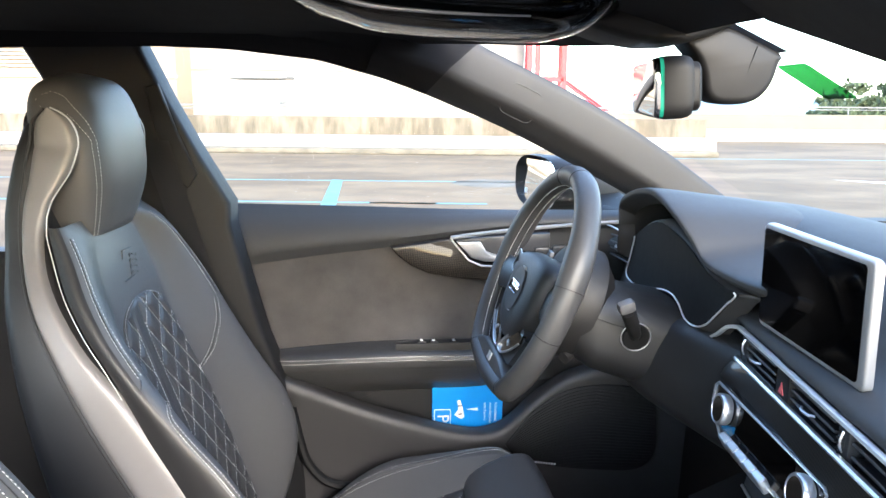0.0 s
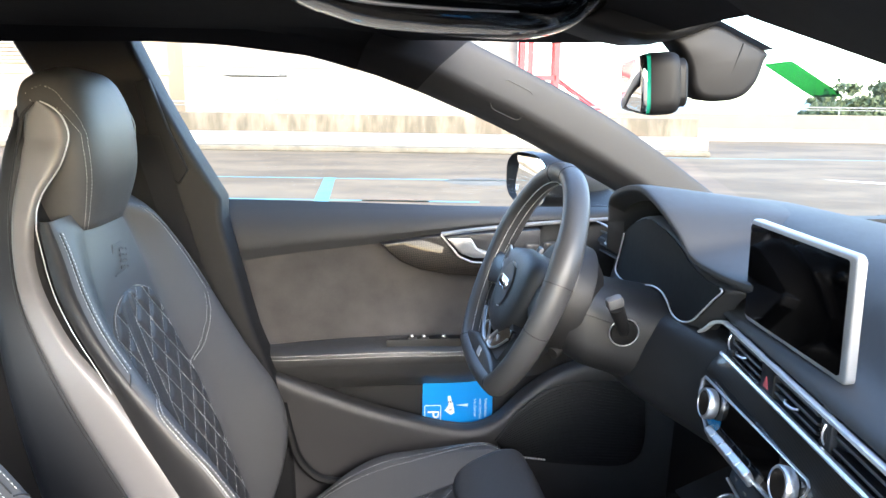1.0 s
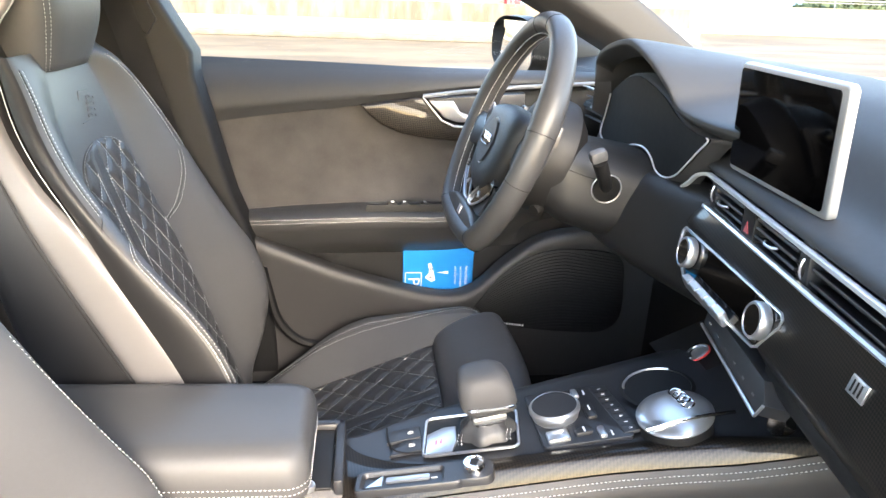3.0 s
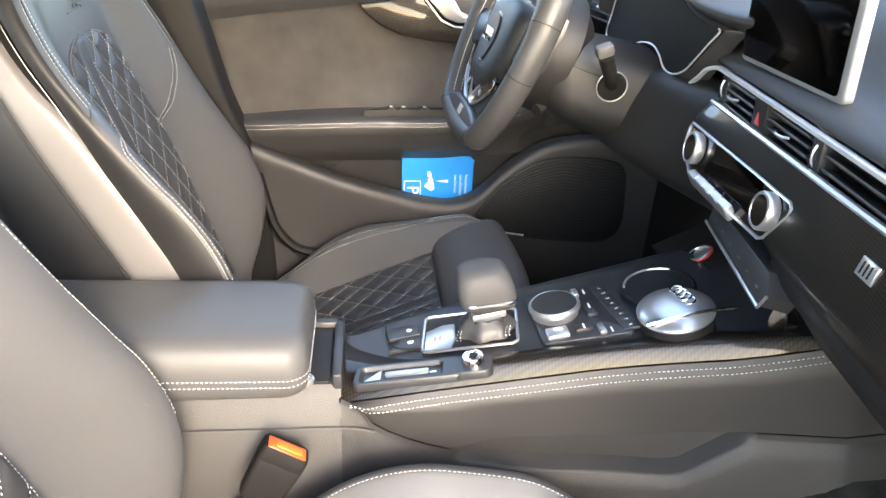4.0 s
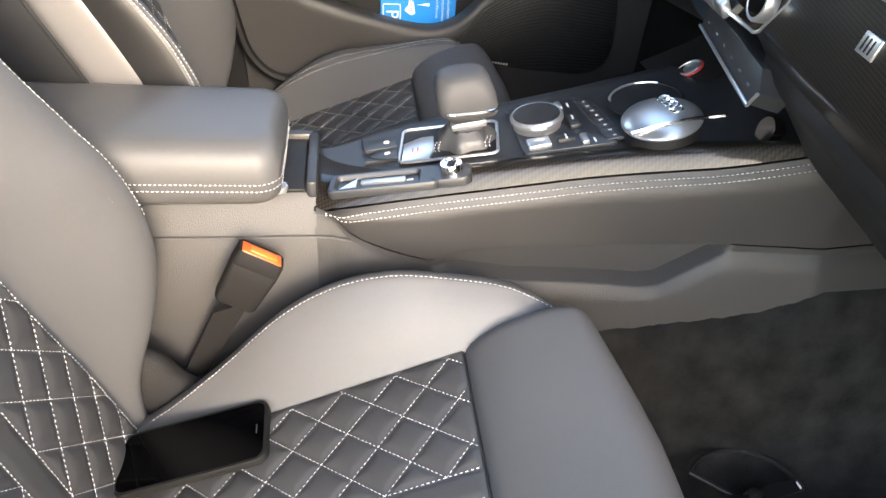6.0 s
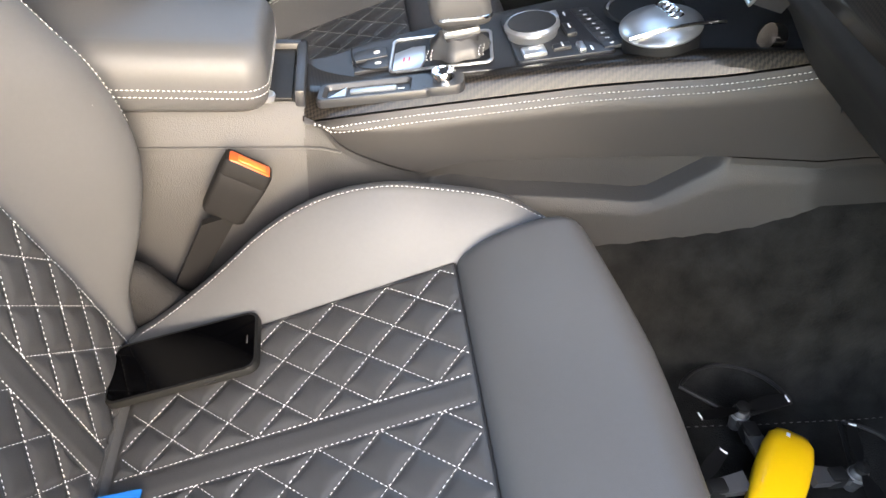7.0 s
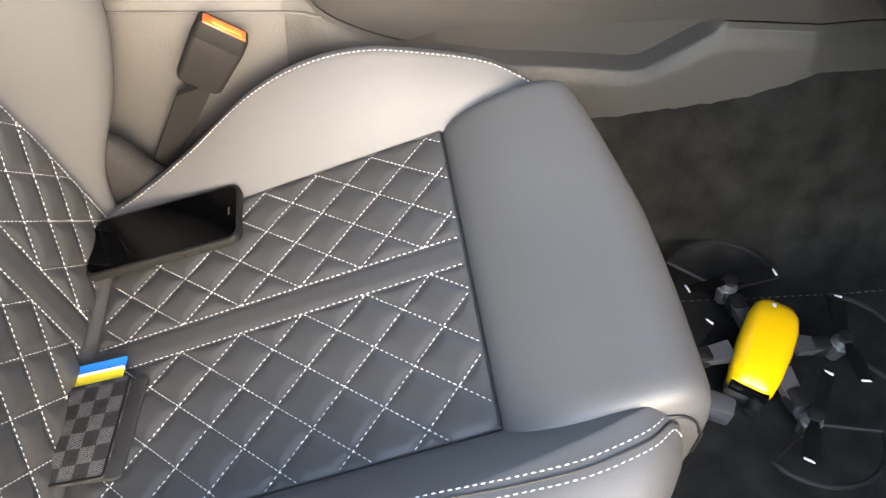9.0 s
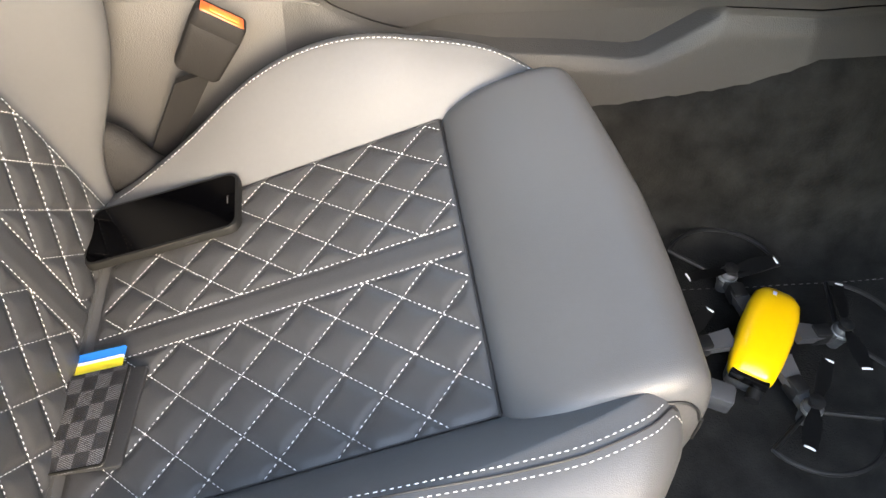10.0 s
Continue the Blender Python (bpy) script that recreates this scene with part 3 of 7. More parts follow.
def wall_material():
    """Concrete with dark runs of rain down from its top."""
    m = surface("weathered_concrete", (0.15, 0.125, 0.09), 0.9, vary=0.25, big=1.6, grain=0.5, gscale=40)
    n, l = m.node_tree.nodes, m.node_tree.links
    b = n["Principled BSDF"]
    src = b.inputs["Base Color"].links[0].from_socket
    tc = n.new("ShaderNodeTexCoord")
    mp = n.new("ShaderNodeMapping")
    mp.inputs["Scale"].default_value = (3.0, 3.0, 0.7)
    l.new(tc.outputs["Object"], mp.inputs["Vector"])
    ns = n.new("ShaderNodeTexNoise")
    ns.inputs["Scale"].default_value = 1.5
    ns.inputs["Detail"].default_value = 8
    l.new(mp.outputs[0], ns.inputs["Vector"])
    rp = n.new("ShaderNodeValToRGB")
    rp.color_ramp.elements[0].position, rp.color_ramp.elements[1].position = 0.38, 0.62
    rp.color_ramp.elements[0].color, rp.color_ramp.elements[1].color = (0.40, 0.38, 0.34, 1), (1, 1, 1, 1)
    l.new(ns.outputs[0], rp.inputs[0])
    mx = n.new("ShaderNodeMix")
    mx.data_type, mx.blend_type = "RGBA", "MULTIPLY"
    mx.inputs[0].default_value = 0.8
    l.new(src, mx.inputs[6])
    l.new(rp.outputs[0], mx.inputs[7])
    l.new(mx.outputs[2], b.inputs["Base Color"])
    return m


ASPHALT = asphalt_material()
CONCRETE = wall_material()
KERB = surface("kerb_concrete", (0.12, 0.105, 0.08), 0.9, vary=0.5, big=3, grain=0.5, gscale=40)
PLASTER = surface("pale_render", (0.31, 0.29, 0.255), 0.9, vary=0.05, big=0.5, grain=0.1, gscale=60)
CLADDING = surface("beige_cladding", (0.26, 0.21, 0.15), 0.8, vary=0.08, big=0.8)
RED_PAINT = surface("red_paint", (0.36, 0.016, 0.022), 0.5, vary=0.1, big=3)
GALV = surface("galvanised_steel", (0.20, 0.20, 0.20), 0.5, metal=0.4, vary=0.1, big=4)
WHITE_LINE = surface("white_road_paint", (0.75, 0.75, 0.72), 0.8, vary=0.12, big=6)
CYAN_LINE = surface("cyan_road_paint", (0.10, 0.27, 0.30), 0.8, vary=0.4, big=5)
# haze of the distance is mixed into the flat colours of ridge and land
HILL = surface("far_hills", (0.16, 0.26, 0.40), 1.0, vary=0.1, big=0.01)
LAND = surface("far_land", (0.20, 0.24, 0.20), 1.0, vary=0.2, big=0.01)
LEAF = surface("leaves", (0.055, 0.075, 0.03), 0.7, vary=0.35, big=2)
BARK = surface("bark", (0.10, 0.08, 0.06), 0.9, vary=0.3, big=6)
PANE = surface("dark_window_pane", (0.10, 0.12, 0.13), 0.08, vary=0.1)

bm = bm_new()
sheet(bm, lambda x, y: out(x, y, 0.0), (-400, -60, -20, 20, 60, 400), (-300, -60, -20, 0, 12, 29.0))
solo("ground", bm, ASPHALT, "worn pale asphalt of an open roof-top car park", "ground", kind="structure")
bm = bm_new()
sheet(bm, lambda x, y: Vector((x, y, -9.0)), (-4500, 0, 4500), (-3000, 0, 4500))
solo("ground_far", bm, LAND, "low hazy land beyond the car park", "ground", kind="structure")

# kerb, pale upstand and stained parapet
bm = bm_new()
stretch_block(bm, -30, 6.2, 17.6, 18.1, 0.0, 0.13, 0.03)
solo("kerb", bm, KERB, "dirty mossy concrete kerb along the parapet", "kerb", kind="structure")
bm = bm_new()
stretch_block(bm, -30, 6.3, 18.1, 18.9, 0.0, 0.40, 0.02)
solo("upstand", bm, PLASTER, "pale rendered upstand below the parapet", "upstand", kind="structure")
bm = bm_new()
stretch_block(bm, -30, 6.3, 18.9, 19.2, 0.0, 0.85, 0.02)
solo("wall_parapet", bm, CONCRETE, "rain-stained concrete parapet", "parapet", kind="structure")
bm = bm_new()
stretch_block(bm, 4.5, 60, 26.6, 26.9, 0.0, 0.93, 0.02)
solo("wall_parapet", bm, surface("far_parapet", (0.17, 0.137, 0.10), 0.9, vary=0.12, big=1.5), "beige parapet at the far edge of the car park", "parapet", kind="structure")
bm = bm_new()
stretch_block(bm, 4.5, 60, 26.0, 26.6, 0.0, 0.42, 0.02)
solo("upstand", bm, PLASTER, "pale rendered upstand below the far parapet", "upstand", kind="structure")


def railing(x0, x1, y, z0, z1, step, label):
    r = thing("railing", out((x0 + x1) / 2, y, z0), label, "railing", "parapet railings")
    for z in (z1, (z0 + 2 * z1) / 3):
        bm = bm_new()
        tube(bm, [out(x0, y, z), out(x1, y, z)], 0.025 if z == z1 else 0.016, 8)
        part("rail", bm, GALV, r)
    x = x0
    while x <= x1:
        bm = bm_new()
        tube(bm, [out(x, y, z0), out(x, y, z1)], 0.022, 8)
        part("post", bm, GALV, r)
        x += step


railing(-18.34, 6.0, 19.05, 0.85, 1.11, 2.24, "thin galvanised pipe railing on the stained parapet")
railing(6.0, 40.0, 26.75, 0.93, 1.19, 2.6, "thin galvanised pipe railing on the far parapet")

# painted lines, white arrow
for i, (x0, x1, y0, y1, mt) in enumerate(((-30, -0.2, 8.72, 8.82, CYAN_LINE), (-30, 2.0, 11.3, 11.4, CYAN_LINE), (5, 20, 17.0, 17.12, CYAN_LINE), (-1.0, 0.4, 8.72, 8.82, CYAN_LINE))):
    bm = bm_new()
    k = 12
    sheet(bm, lambda x, y: out(x, y, 0.004), span(x0, x1, k), (y0, y1))
    solo("painted_line", bm, mt, "faded cyan parking bay line on asphalt", "road marking", "bay lines")
bm = bm_new()
bm.faces.new([bm.verts.new(out(x, y, 0.008)) for x, y in ((-1.50, 8.2), (-1.32, 8.2), (-1.71, 11.4), (-1.88, 11.4))])
solo("painted_line", bm, CYAN_LINE, "faded cyan parking bay line on asphalt", "road marking", "bay lines")
bm = bm_new()
f = [out(x, y, 0.004) for x, y in ((6.2, 12.3), (7.3, 11.15), (8.6, 10.2), (11.0, 9.2), (11.0, 9.5), (8.9, 10.6), (7.9, 11.4))]
bm.faces.new([bm.verts.new(p) for p in f])
solo("painted_arrow", bm, WHITE_LINE, "white direction arrow painted on asphalt", "road marking")
bm = bm_new()
lathe(bm, [(0.0001, 0.004), (0.55, 0.004), (0.58, 0.0)], LOT @ pose(0.55, 11.2, 0), 32)
solo("manhole_cover", bm, KERB, "round manhole cover flush in asphalt", "manhole cover")

# pale building behind the parapet
house = thing("building", out(-4, 30, 0), "long pale rendered flat-roofed building", "building")
bm = bm_new()
stretch_block(bm, -9.8, 2.5, 28.0, 36.0, 0.0, 7.5, 0.03)
part("wall", bm, PLASTER, house)
for z in (2.35, 4.6):
    bm = bm_new()
    stretch_block(bm, -9.8, 2.5, 27.95, 28.0, z, z + 0.05)
    part("wall_joint", bm, CLADDING, house)
bm = bm_new()
stretch_block(bm, 0.60, 1.35, 27.90, 27.99, 3.0, 3.95)
win = part("window", bm, PLASTER, house)
bm = bm_new()
stretch_block(bm, 0.68, 1.27, 27.88, 27.898, 3.08, 3.87)
part("pane", bm, PANE, win)
bm = bm_new()
stretch_block(bm, -30, -9.8, 26.5, 36, 0.0, 7.5, 0.03)
part("wing", bm, CLADDING, house)
bm = bm_new()
stretch_block(bm, -30, -9.75, 26.42, 26.5, 2.0, 2.12)
part("wall_joint", bm, PLASTER, house)
for k in range(12):
    bm = bm_new()
    stretch_block(bm, -17.5, -12.4, 26.40, 26.48, 2.35 + 0.13 * k, 2.42 + 0.13 * k)
    part("louvre_slat", bm, PLASTER, house)

# small kiosk in front of it
kiosk = thing("kiosk", out(-6.2, 24.6, 0), "small pale kiosk with flat roof and lattice side", "kiosk")
bm = bm_new()
stretch_block(bm, -7.15, -5.65, 24.2, 25.2, 0.0, 1.90, 0.02)
part("body", bm, PLASTER, kiosk)
bm = bm_new()
stretch_block(bm, -7.25, -5.38, 24.1, 25.3, 1.93, 2.03, 0.02)
part("roof", bm, GALV, kiosk)
bm = bm_new()
stretch_block(bm, -5.64, -5.42, 24.16, 24.2, 1.2, 1.9)
part("lattice", bm, GALV, kiosk)
bm = bm_new()
for k in range(7):
    stretch_block(bm, -5.64, -5.42, 24.14, 24.158, 1.22 + 0.1 * k, 1.25 + 0.1 * k)
tagged(part("lattice_bars", bm, PANE, kiosk), kind="stuff")

# red stair tower
tower = thing("stair_tower", out(4.6, 27, 0), "red steel stair tower with glazed sides and steps", "stair tower")
X0, X1, Y0, Y1 = 2.60, 3.82, 27.05, 27.85
for x, y in ((X0, Y0), (X1, Y0), (X0, Y1), (X1, Y1), (X0 + 0.28, Y0)):
    bm = bm_new()
    stretch_block(bm, x - 0.10, x + 0.10, y - 0.08, y + 0.08, 0.0, 3.55)
    part("post", bm, RED_PAINT, tower)
for z in (1.05, 2.0, 3.30):
    bm = bm_new()
    stretch_block(bm, X0, X1, Y0 - 0.08, Y0 + 0.04, z, z + 0.18)
    part("beam", bm, RED_PAINT, tower)
bm = bm_new()
t = bmesh.new()
block(t, (1.7, 1.2, 0.12), LOT @ pose((X0 + X1) / 2, 27.35, 3.62, 0, 6, 0), 0.02)
part("roof", t, RED_PAINT, tower)
bm.free()
bm = bm_new()
stretch_block(bm, X0, X1, Y1 - 0.02, Y1, 0.3, 3.4)
part("pane", bm, GLASS, tower)
for k in range(7):
    bm = bm_new()
    stretch_block(bm, X1 + 0.24 * k, X1 + 0.24 * k + 0.25, Y0, Y1, 1.15 - 0.17 * k, 1.19 - 0.17 * k)
    part("step", bm, GALV, tower)
for y in (Y0, Y1):
    for dz in (0.9, 0.5, 0.06):
        bm = bm_new()
        tube(bm, [out(X1, y, 1.2 + dz), out(X1 + 1.75, y, dz - 0.0)], 0.05, 6)
        part("handrail", bm, RED_PAINT, tower)
for k in range(5):
    bm = bm_new()
    x = X1 + 0.42 * k
    tube(bm, [out(x, Y0, 1.2 - 0.69 * 0.42 * k), out(x, Y0, 2.1 - 0.69 * 0.42 * k)], 0.025, 6)
    part("baluster", bm, RED_PAINT, tower)

# far hills and trees
bm = bm_new()


def ridge(a, t):
    d = 3000
    h = 20 + 26 * (noise.noise(Vector((a * 7, 0.4, 0))) + 0.6) + 10 * noise.noise(Vector((a * 31, 1.4, 0)))
    return Vector((d * math.sin(a), d * math.cos(a) + 60 * t, -9 + h * (1 - t)))


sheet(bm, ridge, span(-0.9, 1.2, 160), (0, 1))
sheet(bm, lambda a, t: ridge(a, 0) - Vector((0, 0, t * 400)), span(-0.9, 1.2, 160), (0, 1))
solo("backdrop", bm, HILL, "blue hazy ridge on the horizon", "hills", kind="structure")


def tree(at, height, spread, seed):
    rnd = random.Random(seed)
    tr = thing("tree", at, "dark green spreading pine beyond the parapet", "tree", "trees beyond the parapet")
    bm = bm_new()
    A = Vector(at)
    tube(bm, curve([A, A + Vector((0.2, 0, height * 0.4)), A + Vector((0.1, 0, height * 0.85))], 8), lambda t: 0.28 * (1 - 0.8 * t), 8)
    for k in range(7):
        b0 = A + Vector((0.1, 0, height * (0.4 + 0.07 * k)))
        an = rnd.uniform(0, 6.28)
        tube(bm, curve([b0, b0 + Vector((math.cos(an), math.sin(an), 0.3)) * spread * 0.4, b0 + Vector((math.cos(an), math.sin(an), 0.35)) * spread * 0.8], 6), lambda t: 0.09 * (1 - 0.8 * t), 5)
    part("trunk", bm, BARK, tr)
    bm = bm_new()
    for k in range(60):
        an, rr = rnd.uniform(0, 6.28), spread * math.sqrt(rnd.random())
        c = A + Vector((math.cos(an) * rr, math.sin(an) * rr, height * (0.55 + 0.45 * rnd.random() * (1 - 0.5 * rr / spread))))
        for j in range(150):
            p = c + Vector((rnd.gauss(0, 0.50), rnd.gauss(0, 0.50), rnd.gauss(0, 0.22)))
            s = rnd.uniform(0.13, 0.30)
            q = Euler((rnd.uniform(0, 6), rnd.uniform(0, 6), rnd.uniform(0, 6))).to_matrix()
            bm.faces.new([bm.verts.new(p + q @ Vector(v) * s) for v in ((-1, -0.4, 0), (1, -0.3, 0.1), (0.2, 0.8, 0))])
    part("crown", bm, LEAF, tr)


for i, (x, y, h, sp) in enumerate(((32.9, 53, 11.6, 2.6), (34.8, 54, 12.2, 3.6), (37.2, 55, 12.6, 4.4))):
    tree(Vector((x, y, -9.0)), h, sp, 11 + i)

# ---- the car's body and trim ----
def lin(pairs):
    xs, ys = [p[0] for p in pairs], [p[1] for p in pairs]
    return lambda x: float(np.interp(x, xs, ys))


# carpeted floor with its footwells and tunnel
bm = bm_new()
ys = [-0.06, 0.02, 0.06] + span(0.10, 0.48, 9) + span(0.49, 0.66, 22) + span(0.68, 0.96, 16) + span(0.98, 1.36, 8) + [1.40, 1.46, 1.53]
panel_foot = lin([(-0.60, 0.29), (0.10, 0.30), (0.20, 0.365), (0.341, 0.394), (0.435, 0.424), (0.501, 0.449), (0.56, 0.485), (0.70, 0.49), (1.1, 0.49)])
panel_y = lin([(0.17, 0.650), (0.32, 0.631), (0.45, 0.602), (0.55, 0.577), (1.1, 0.570)])


def tunnel(x, y):
    """Carpet climbing to the foot of the console's side panels."""
    d = panel_y(x) - y if y < CY else panel_y(x) - (2 * CY - y)
    t = min(1.0, max(0.0, 1 - (d + 0.004) / 0.075))
    return (panel_foot(x) - 0.231) * t * t * (3 - 2 * t)


sill = lin([(-0.06, 0.09), (0.03, 0.09), (0.07, 0.0), (1.40, 0.0), (1.44, 0.09), (1.53, 0.09)])


def floor_z(x, y):
    toe = max(0.0, x - 0.72)
    wave = 0.0016 * noise.noise(Vector((x * 18, y * 18, 0.3))) + 0.004 * noise.noise(Vector((x * 5, y * 5, 2.3)))
    return 0.235 + tunnel(x, y) + sill(y) + toe * toe * 2.2 + wave * (1.0 if y < 0.53 else 0.25)


sheet(bm, lambda x, y: Vector((x, y, floor_z(x, y))), span(-1.5, 0.4, 40) + span(0.42, 1.12, 40), ys)
solo("floor", bm, CARPET, "black carpet on the car floor and footwells", "floor", kind="structure", angle=60)
# seam of the footwell carpet
bm = bm_new()
pts = [Vector((x, 0.486 - 0.012 * math.sin((x - 0.3) * 5), 0)) for x in span(0.33, 0.98, 60)]
stitches(bm, [Vector((p.x, p.y, floor_z(p.x, p.y) + 0.002)) for p in pts], dash=0.006, gap=0.004, r=0.00045)
tagged(solo("carpet_seam", bm, THREAD_GREY, "grey thread seam along the footwell carpet", "carpet seam"), kind="structure")

# body shell under, ahead and behind
bm = bm_new()
block(bm, (2.75, 1.62, 0.03), pose(-0.2, CY, 0.205))
block(bm, (0.03, 1.62, 0.72), pose(1.14, CY, 0.56))
block(bm, (0.03, 1.5, 0.75), pose(-1.5, CY, 0.60))
block(bm, (1.05, 0.05, 0.62), pose(-0.99, 1.475, 0.56))
block(bm, (1.05, 0.05, 0.62), pose(-0.99, -0.005, 0.56))
block(bm, (0.60, 0.05, 0.75), pose(0.86, 1.475, 0.55))
block(bm, (0.46, 0.05, 0.75), pose(0.93, -0.005, 0.55))
solo("wall_body", bm, PLASTIC_DARK, "dark inner panels of the car body", "car body", kind="structure")

roof_side = lin([(-1.5, 1.16), (-0.9, 1.235), (-0.37, 1.246), (-0.25, 1.243), (-0.10, 1.227), (0.03, 1.192), (0.06, 1.18), (0.16, 1.14)])


def liner(x, y):
    q = (y - CY) / 0.56
    front = max(0.0, x + 0.05)
    rear = max(0.0, -0.7 - x)
    return Vector((x, y, 1.292 - 0.030 * q * q - 0.34 * front ** 2 - 0.09 * front - 0.12 * rear ** 2))


bm = bm_new()
front_edge = lambda y: 0.295 - (0.245 if y > CY else 0.02) * ((y - CY) / 0.53) ** 2
sheet(bm, lambda u, y: liner(-1.5 + u * (front_edge(y) + 1.5), y), span(0, 1, 44), span(CY - 0.53, CY + 0.53, 30))
solo("ceiling", bm, HEADLINER, "black cloth headliner under the roof", "headliner", kind="structure", angle=60)
bm = bm_new()
sheet(bm, lambda u, y: liner(-1.5 + u * (front_edge(y) + 1.515), y) + Vector((0, 0, 0.035)), span(0, 1, 30), span(CY - 0.56, CY + 0.56, 24))
solo("roof", bm, PLASTIC_DARK, "dark painted steel car roof", "roof", kind="structure", angle=60)
# side rails of the roof, over both doors
for sg, nm in ((1, "trim_rail"), (-1, "trim_rail")):
    bm = bm_new()

    def rail(x, t):
        z1 = roof_side(x)
        a = liner(min(x, 0.25), CY + 0.50)
        p0 = Vector((x, CY + 0.50, a.z))
        p1 = Vector((x, CY + 0.555, max(z1 + 0.015, min(a.z, z1 + 0.03))))
        p2 = Vector((x, CY + 0.565, z1))
        p3 = Vector((x, CY + 0.60, z1 + 0.004))
        p4 = Vector((x, CY + 0.60, a.z + 0.03))
        c = [p0, p1, p2, p3, p4]
        k = min(int(t * 4), 3)
        v = c[k].lerp(c[k + 1], t * 4 - k)
        return Vector((v.x, CY + sg * (v.y - CY) + (0.0 if sg > 0 else 0.0), v.z))
    sheet(bm, rail, span(-1.5, 0.05 if sg > 0 else -0.02, 50), span(0, 1, 13))
    solo(nm, bm, HEADLINER, "black padded roof rail above the side window", "roof trim", kind="structure", angle=60)

# closed rear quarters behind the side windows
for sg in (1, -1):
    bm = bm_new()
    plate(bm, [(-1.5, 0.85), (-0.95, 0.85), (-0.78, 1.25), (-1.5, 1.25)], lambda a, b, c: Vector((a, CY + sg * (0.60 + c - 0.10 * max(0, b - 1.0)), b)), 0.04, 0.01)
    solo("wall_quarter", bm, HEADLINER, "dark cloth rear quarter trim", "quarter trim", kind="structure")

# windscreen pillars
PILLAR = surface("pillar_trim", (0.019, 0.019, 0.020), 0.6, vary=0.06, big=6, grain=0.2, gscale=1200, voronoi=True)


def pillar(sg, head=False):
    bm = bm_new()
    low = curve([(-0.02, 1.292, 1.208), (0.065, 1.303, 1.178), (0.12, 1.312, 1.157), (0.25, 1.335, 1.102), (0.467, 1.365, 0.991), (0.60, 1.385, 0.915)], 24)
    up = curve([(0.03, 1.235, 1.285), (0.135, 1.259, 1.268), (0.20, 1.270, 1.240), (0.335, 1.29, 1.178), (0.475, 1.31, 1.103), (0.625, 1.335, 1.006), (0.72, 1.35, 0.94)], 24)
    loops = []
    for a, b in zip(low, up):
        o = Vector((0.010, 0.055, 0.0))
        pts = [a, a.lerp(b, 0.14) + Vector((-0.002, -0.016, 0)), a.lerp(b, 0.30) + Vector((-0.004, -0.030, 0)), a.lerp(b, 0.36) + Vector((-0.004, -0.0345, 0)), a.lerp(b, 0.41) + Vector((-0.004, -0.036, 0.001)), a.lerp(b, 0.48) + Vector((-0.003, -0.034, 0.002)), a.lerp(b, 0.85) + Vector((0, -0.012, 0.002)), a.lerp(b, 0.96) + Vector((0, -0.006, 0.001)), b, b + o, a + o]
        loops.append([Vector((p.x, CY + sg * (p.y - CY), p.z + (0.0 if sg > 0 else 0.035))) for p in pts])
    rings(bm, loops[:7] if head else loops[6:])
    return bm


solo("trim_pillar_head", pillar(1, True), HEADLINER, "black cloth covered head of the windscreen pillar", "pillar trim", kind="structure", angle=50)
solo("trim_pillar_head", pillar(-1, True), HEADLINER, "black cloth covered head of the windscreen pillar", "pillar trim", kind="structure", angle=50)
solo("trim_pillar", pillar(1), PILLAR, "black grained windscreen pillar trim", "pillar trim", kind="structure", angle=60)
solo("trim_pillar", pillar(-1), PILLAR, "black grained windscreen pillar trim", "pillar trim", kind="structure", angle=60)
# square airbag mark on the pillar
bm = bm_new()
tg = (Vector((0.335, 1.29, 1.178)) - Vector((0.15, 1.262, 1.262))).normalized()
pm = axes((0.246, 1.2795, 1.158), tg, (0.30, -0.25, 1.0))
for w, h, r in ((0.062, 0.056, 0.012),):
    tube(bm, [pm @ Vector((a, b, 0.0)) for a, b in rounded(w, h, r)], 0.0009, 5, closed=True)
solo("pillar_mark", bm, PILLAR, "raised square airbag mark on the pillar trim", "airbag mark")

# door post with belt slot, behind the driver's door
bm = bm_new()
outline = [(-0.60, 1.26), (-0.405, 1.262), (-0.359, 1.156), (-0.316, 1.069), (-0.266, 0.977), (-0.268, 0.935), (-0.262, 0.905), (-0.240, 0.80), (-0.222, 0.715), (-0.19, 0.62), (-0.165, 0.50), (-0.15, 0.30), (-0.60, 0.30), (-0.60, 0.93), (-0.52, 1.10)]
plate(bm, outline, lambda a, b, c: Vector((a, 1.335 + c + 0.14 * max(0, 1.0 - b) - 0.10 * max(0, b - 1.0), b)), 0.07, 0.012, 3)
solo("trim_post", bm, surface("post_trim", (0.008, 0.008, 0.0085), 0.6, vary=0.06, big=6, grain=0.2, gscale=1200, voronoi=True, spec=0.35), "black door post trim with belt opening", "pillar trim", kind="structure")
bm = bm_new()
lo = [(-0.395, 1.18), (-0.372, 1.185), (-0.345, 1.10), (-0.318, 1.03), (-0.335, 1.005), (-0.37, 1.03)]
plate(bm, lo, lambda a, b, c: Vector((a, 1.329 + c + 0.14 * max(0, 1.0 - b) - 0.10 * max(0, b - 1.0), b)), 0.01, 0.002, 1)
solo("belt_slot", bm, PLASTIC_DARK, "dark recessed seat belt slot in the door post", "belt slot")
bm = bm_new()
sheet(bm, lambda t, w: Vector((-0.385 + 0.10 * t + w, 1.318 + 0.03 * t, 1.09 - 0.40 * t)), span(0, 1, 10), (-0.024, 0.024))
bmesh.ops.solidify(bm, geom=bm.faces, thickness=0.0015)
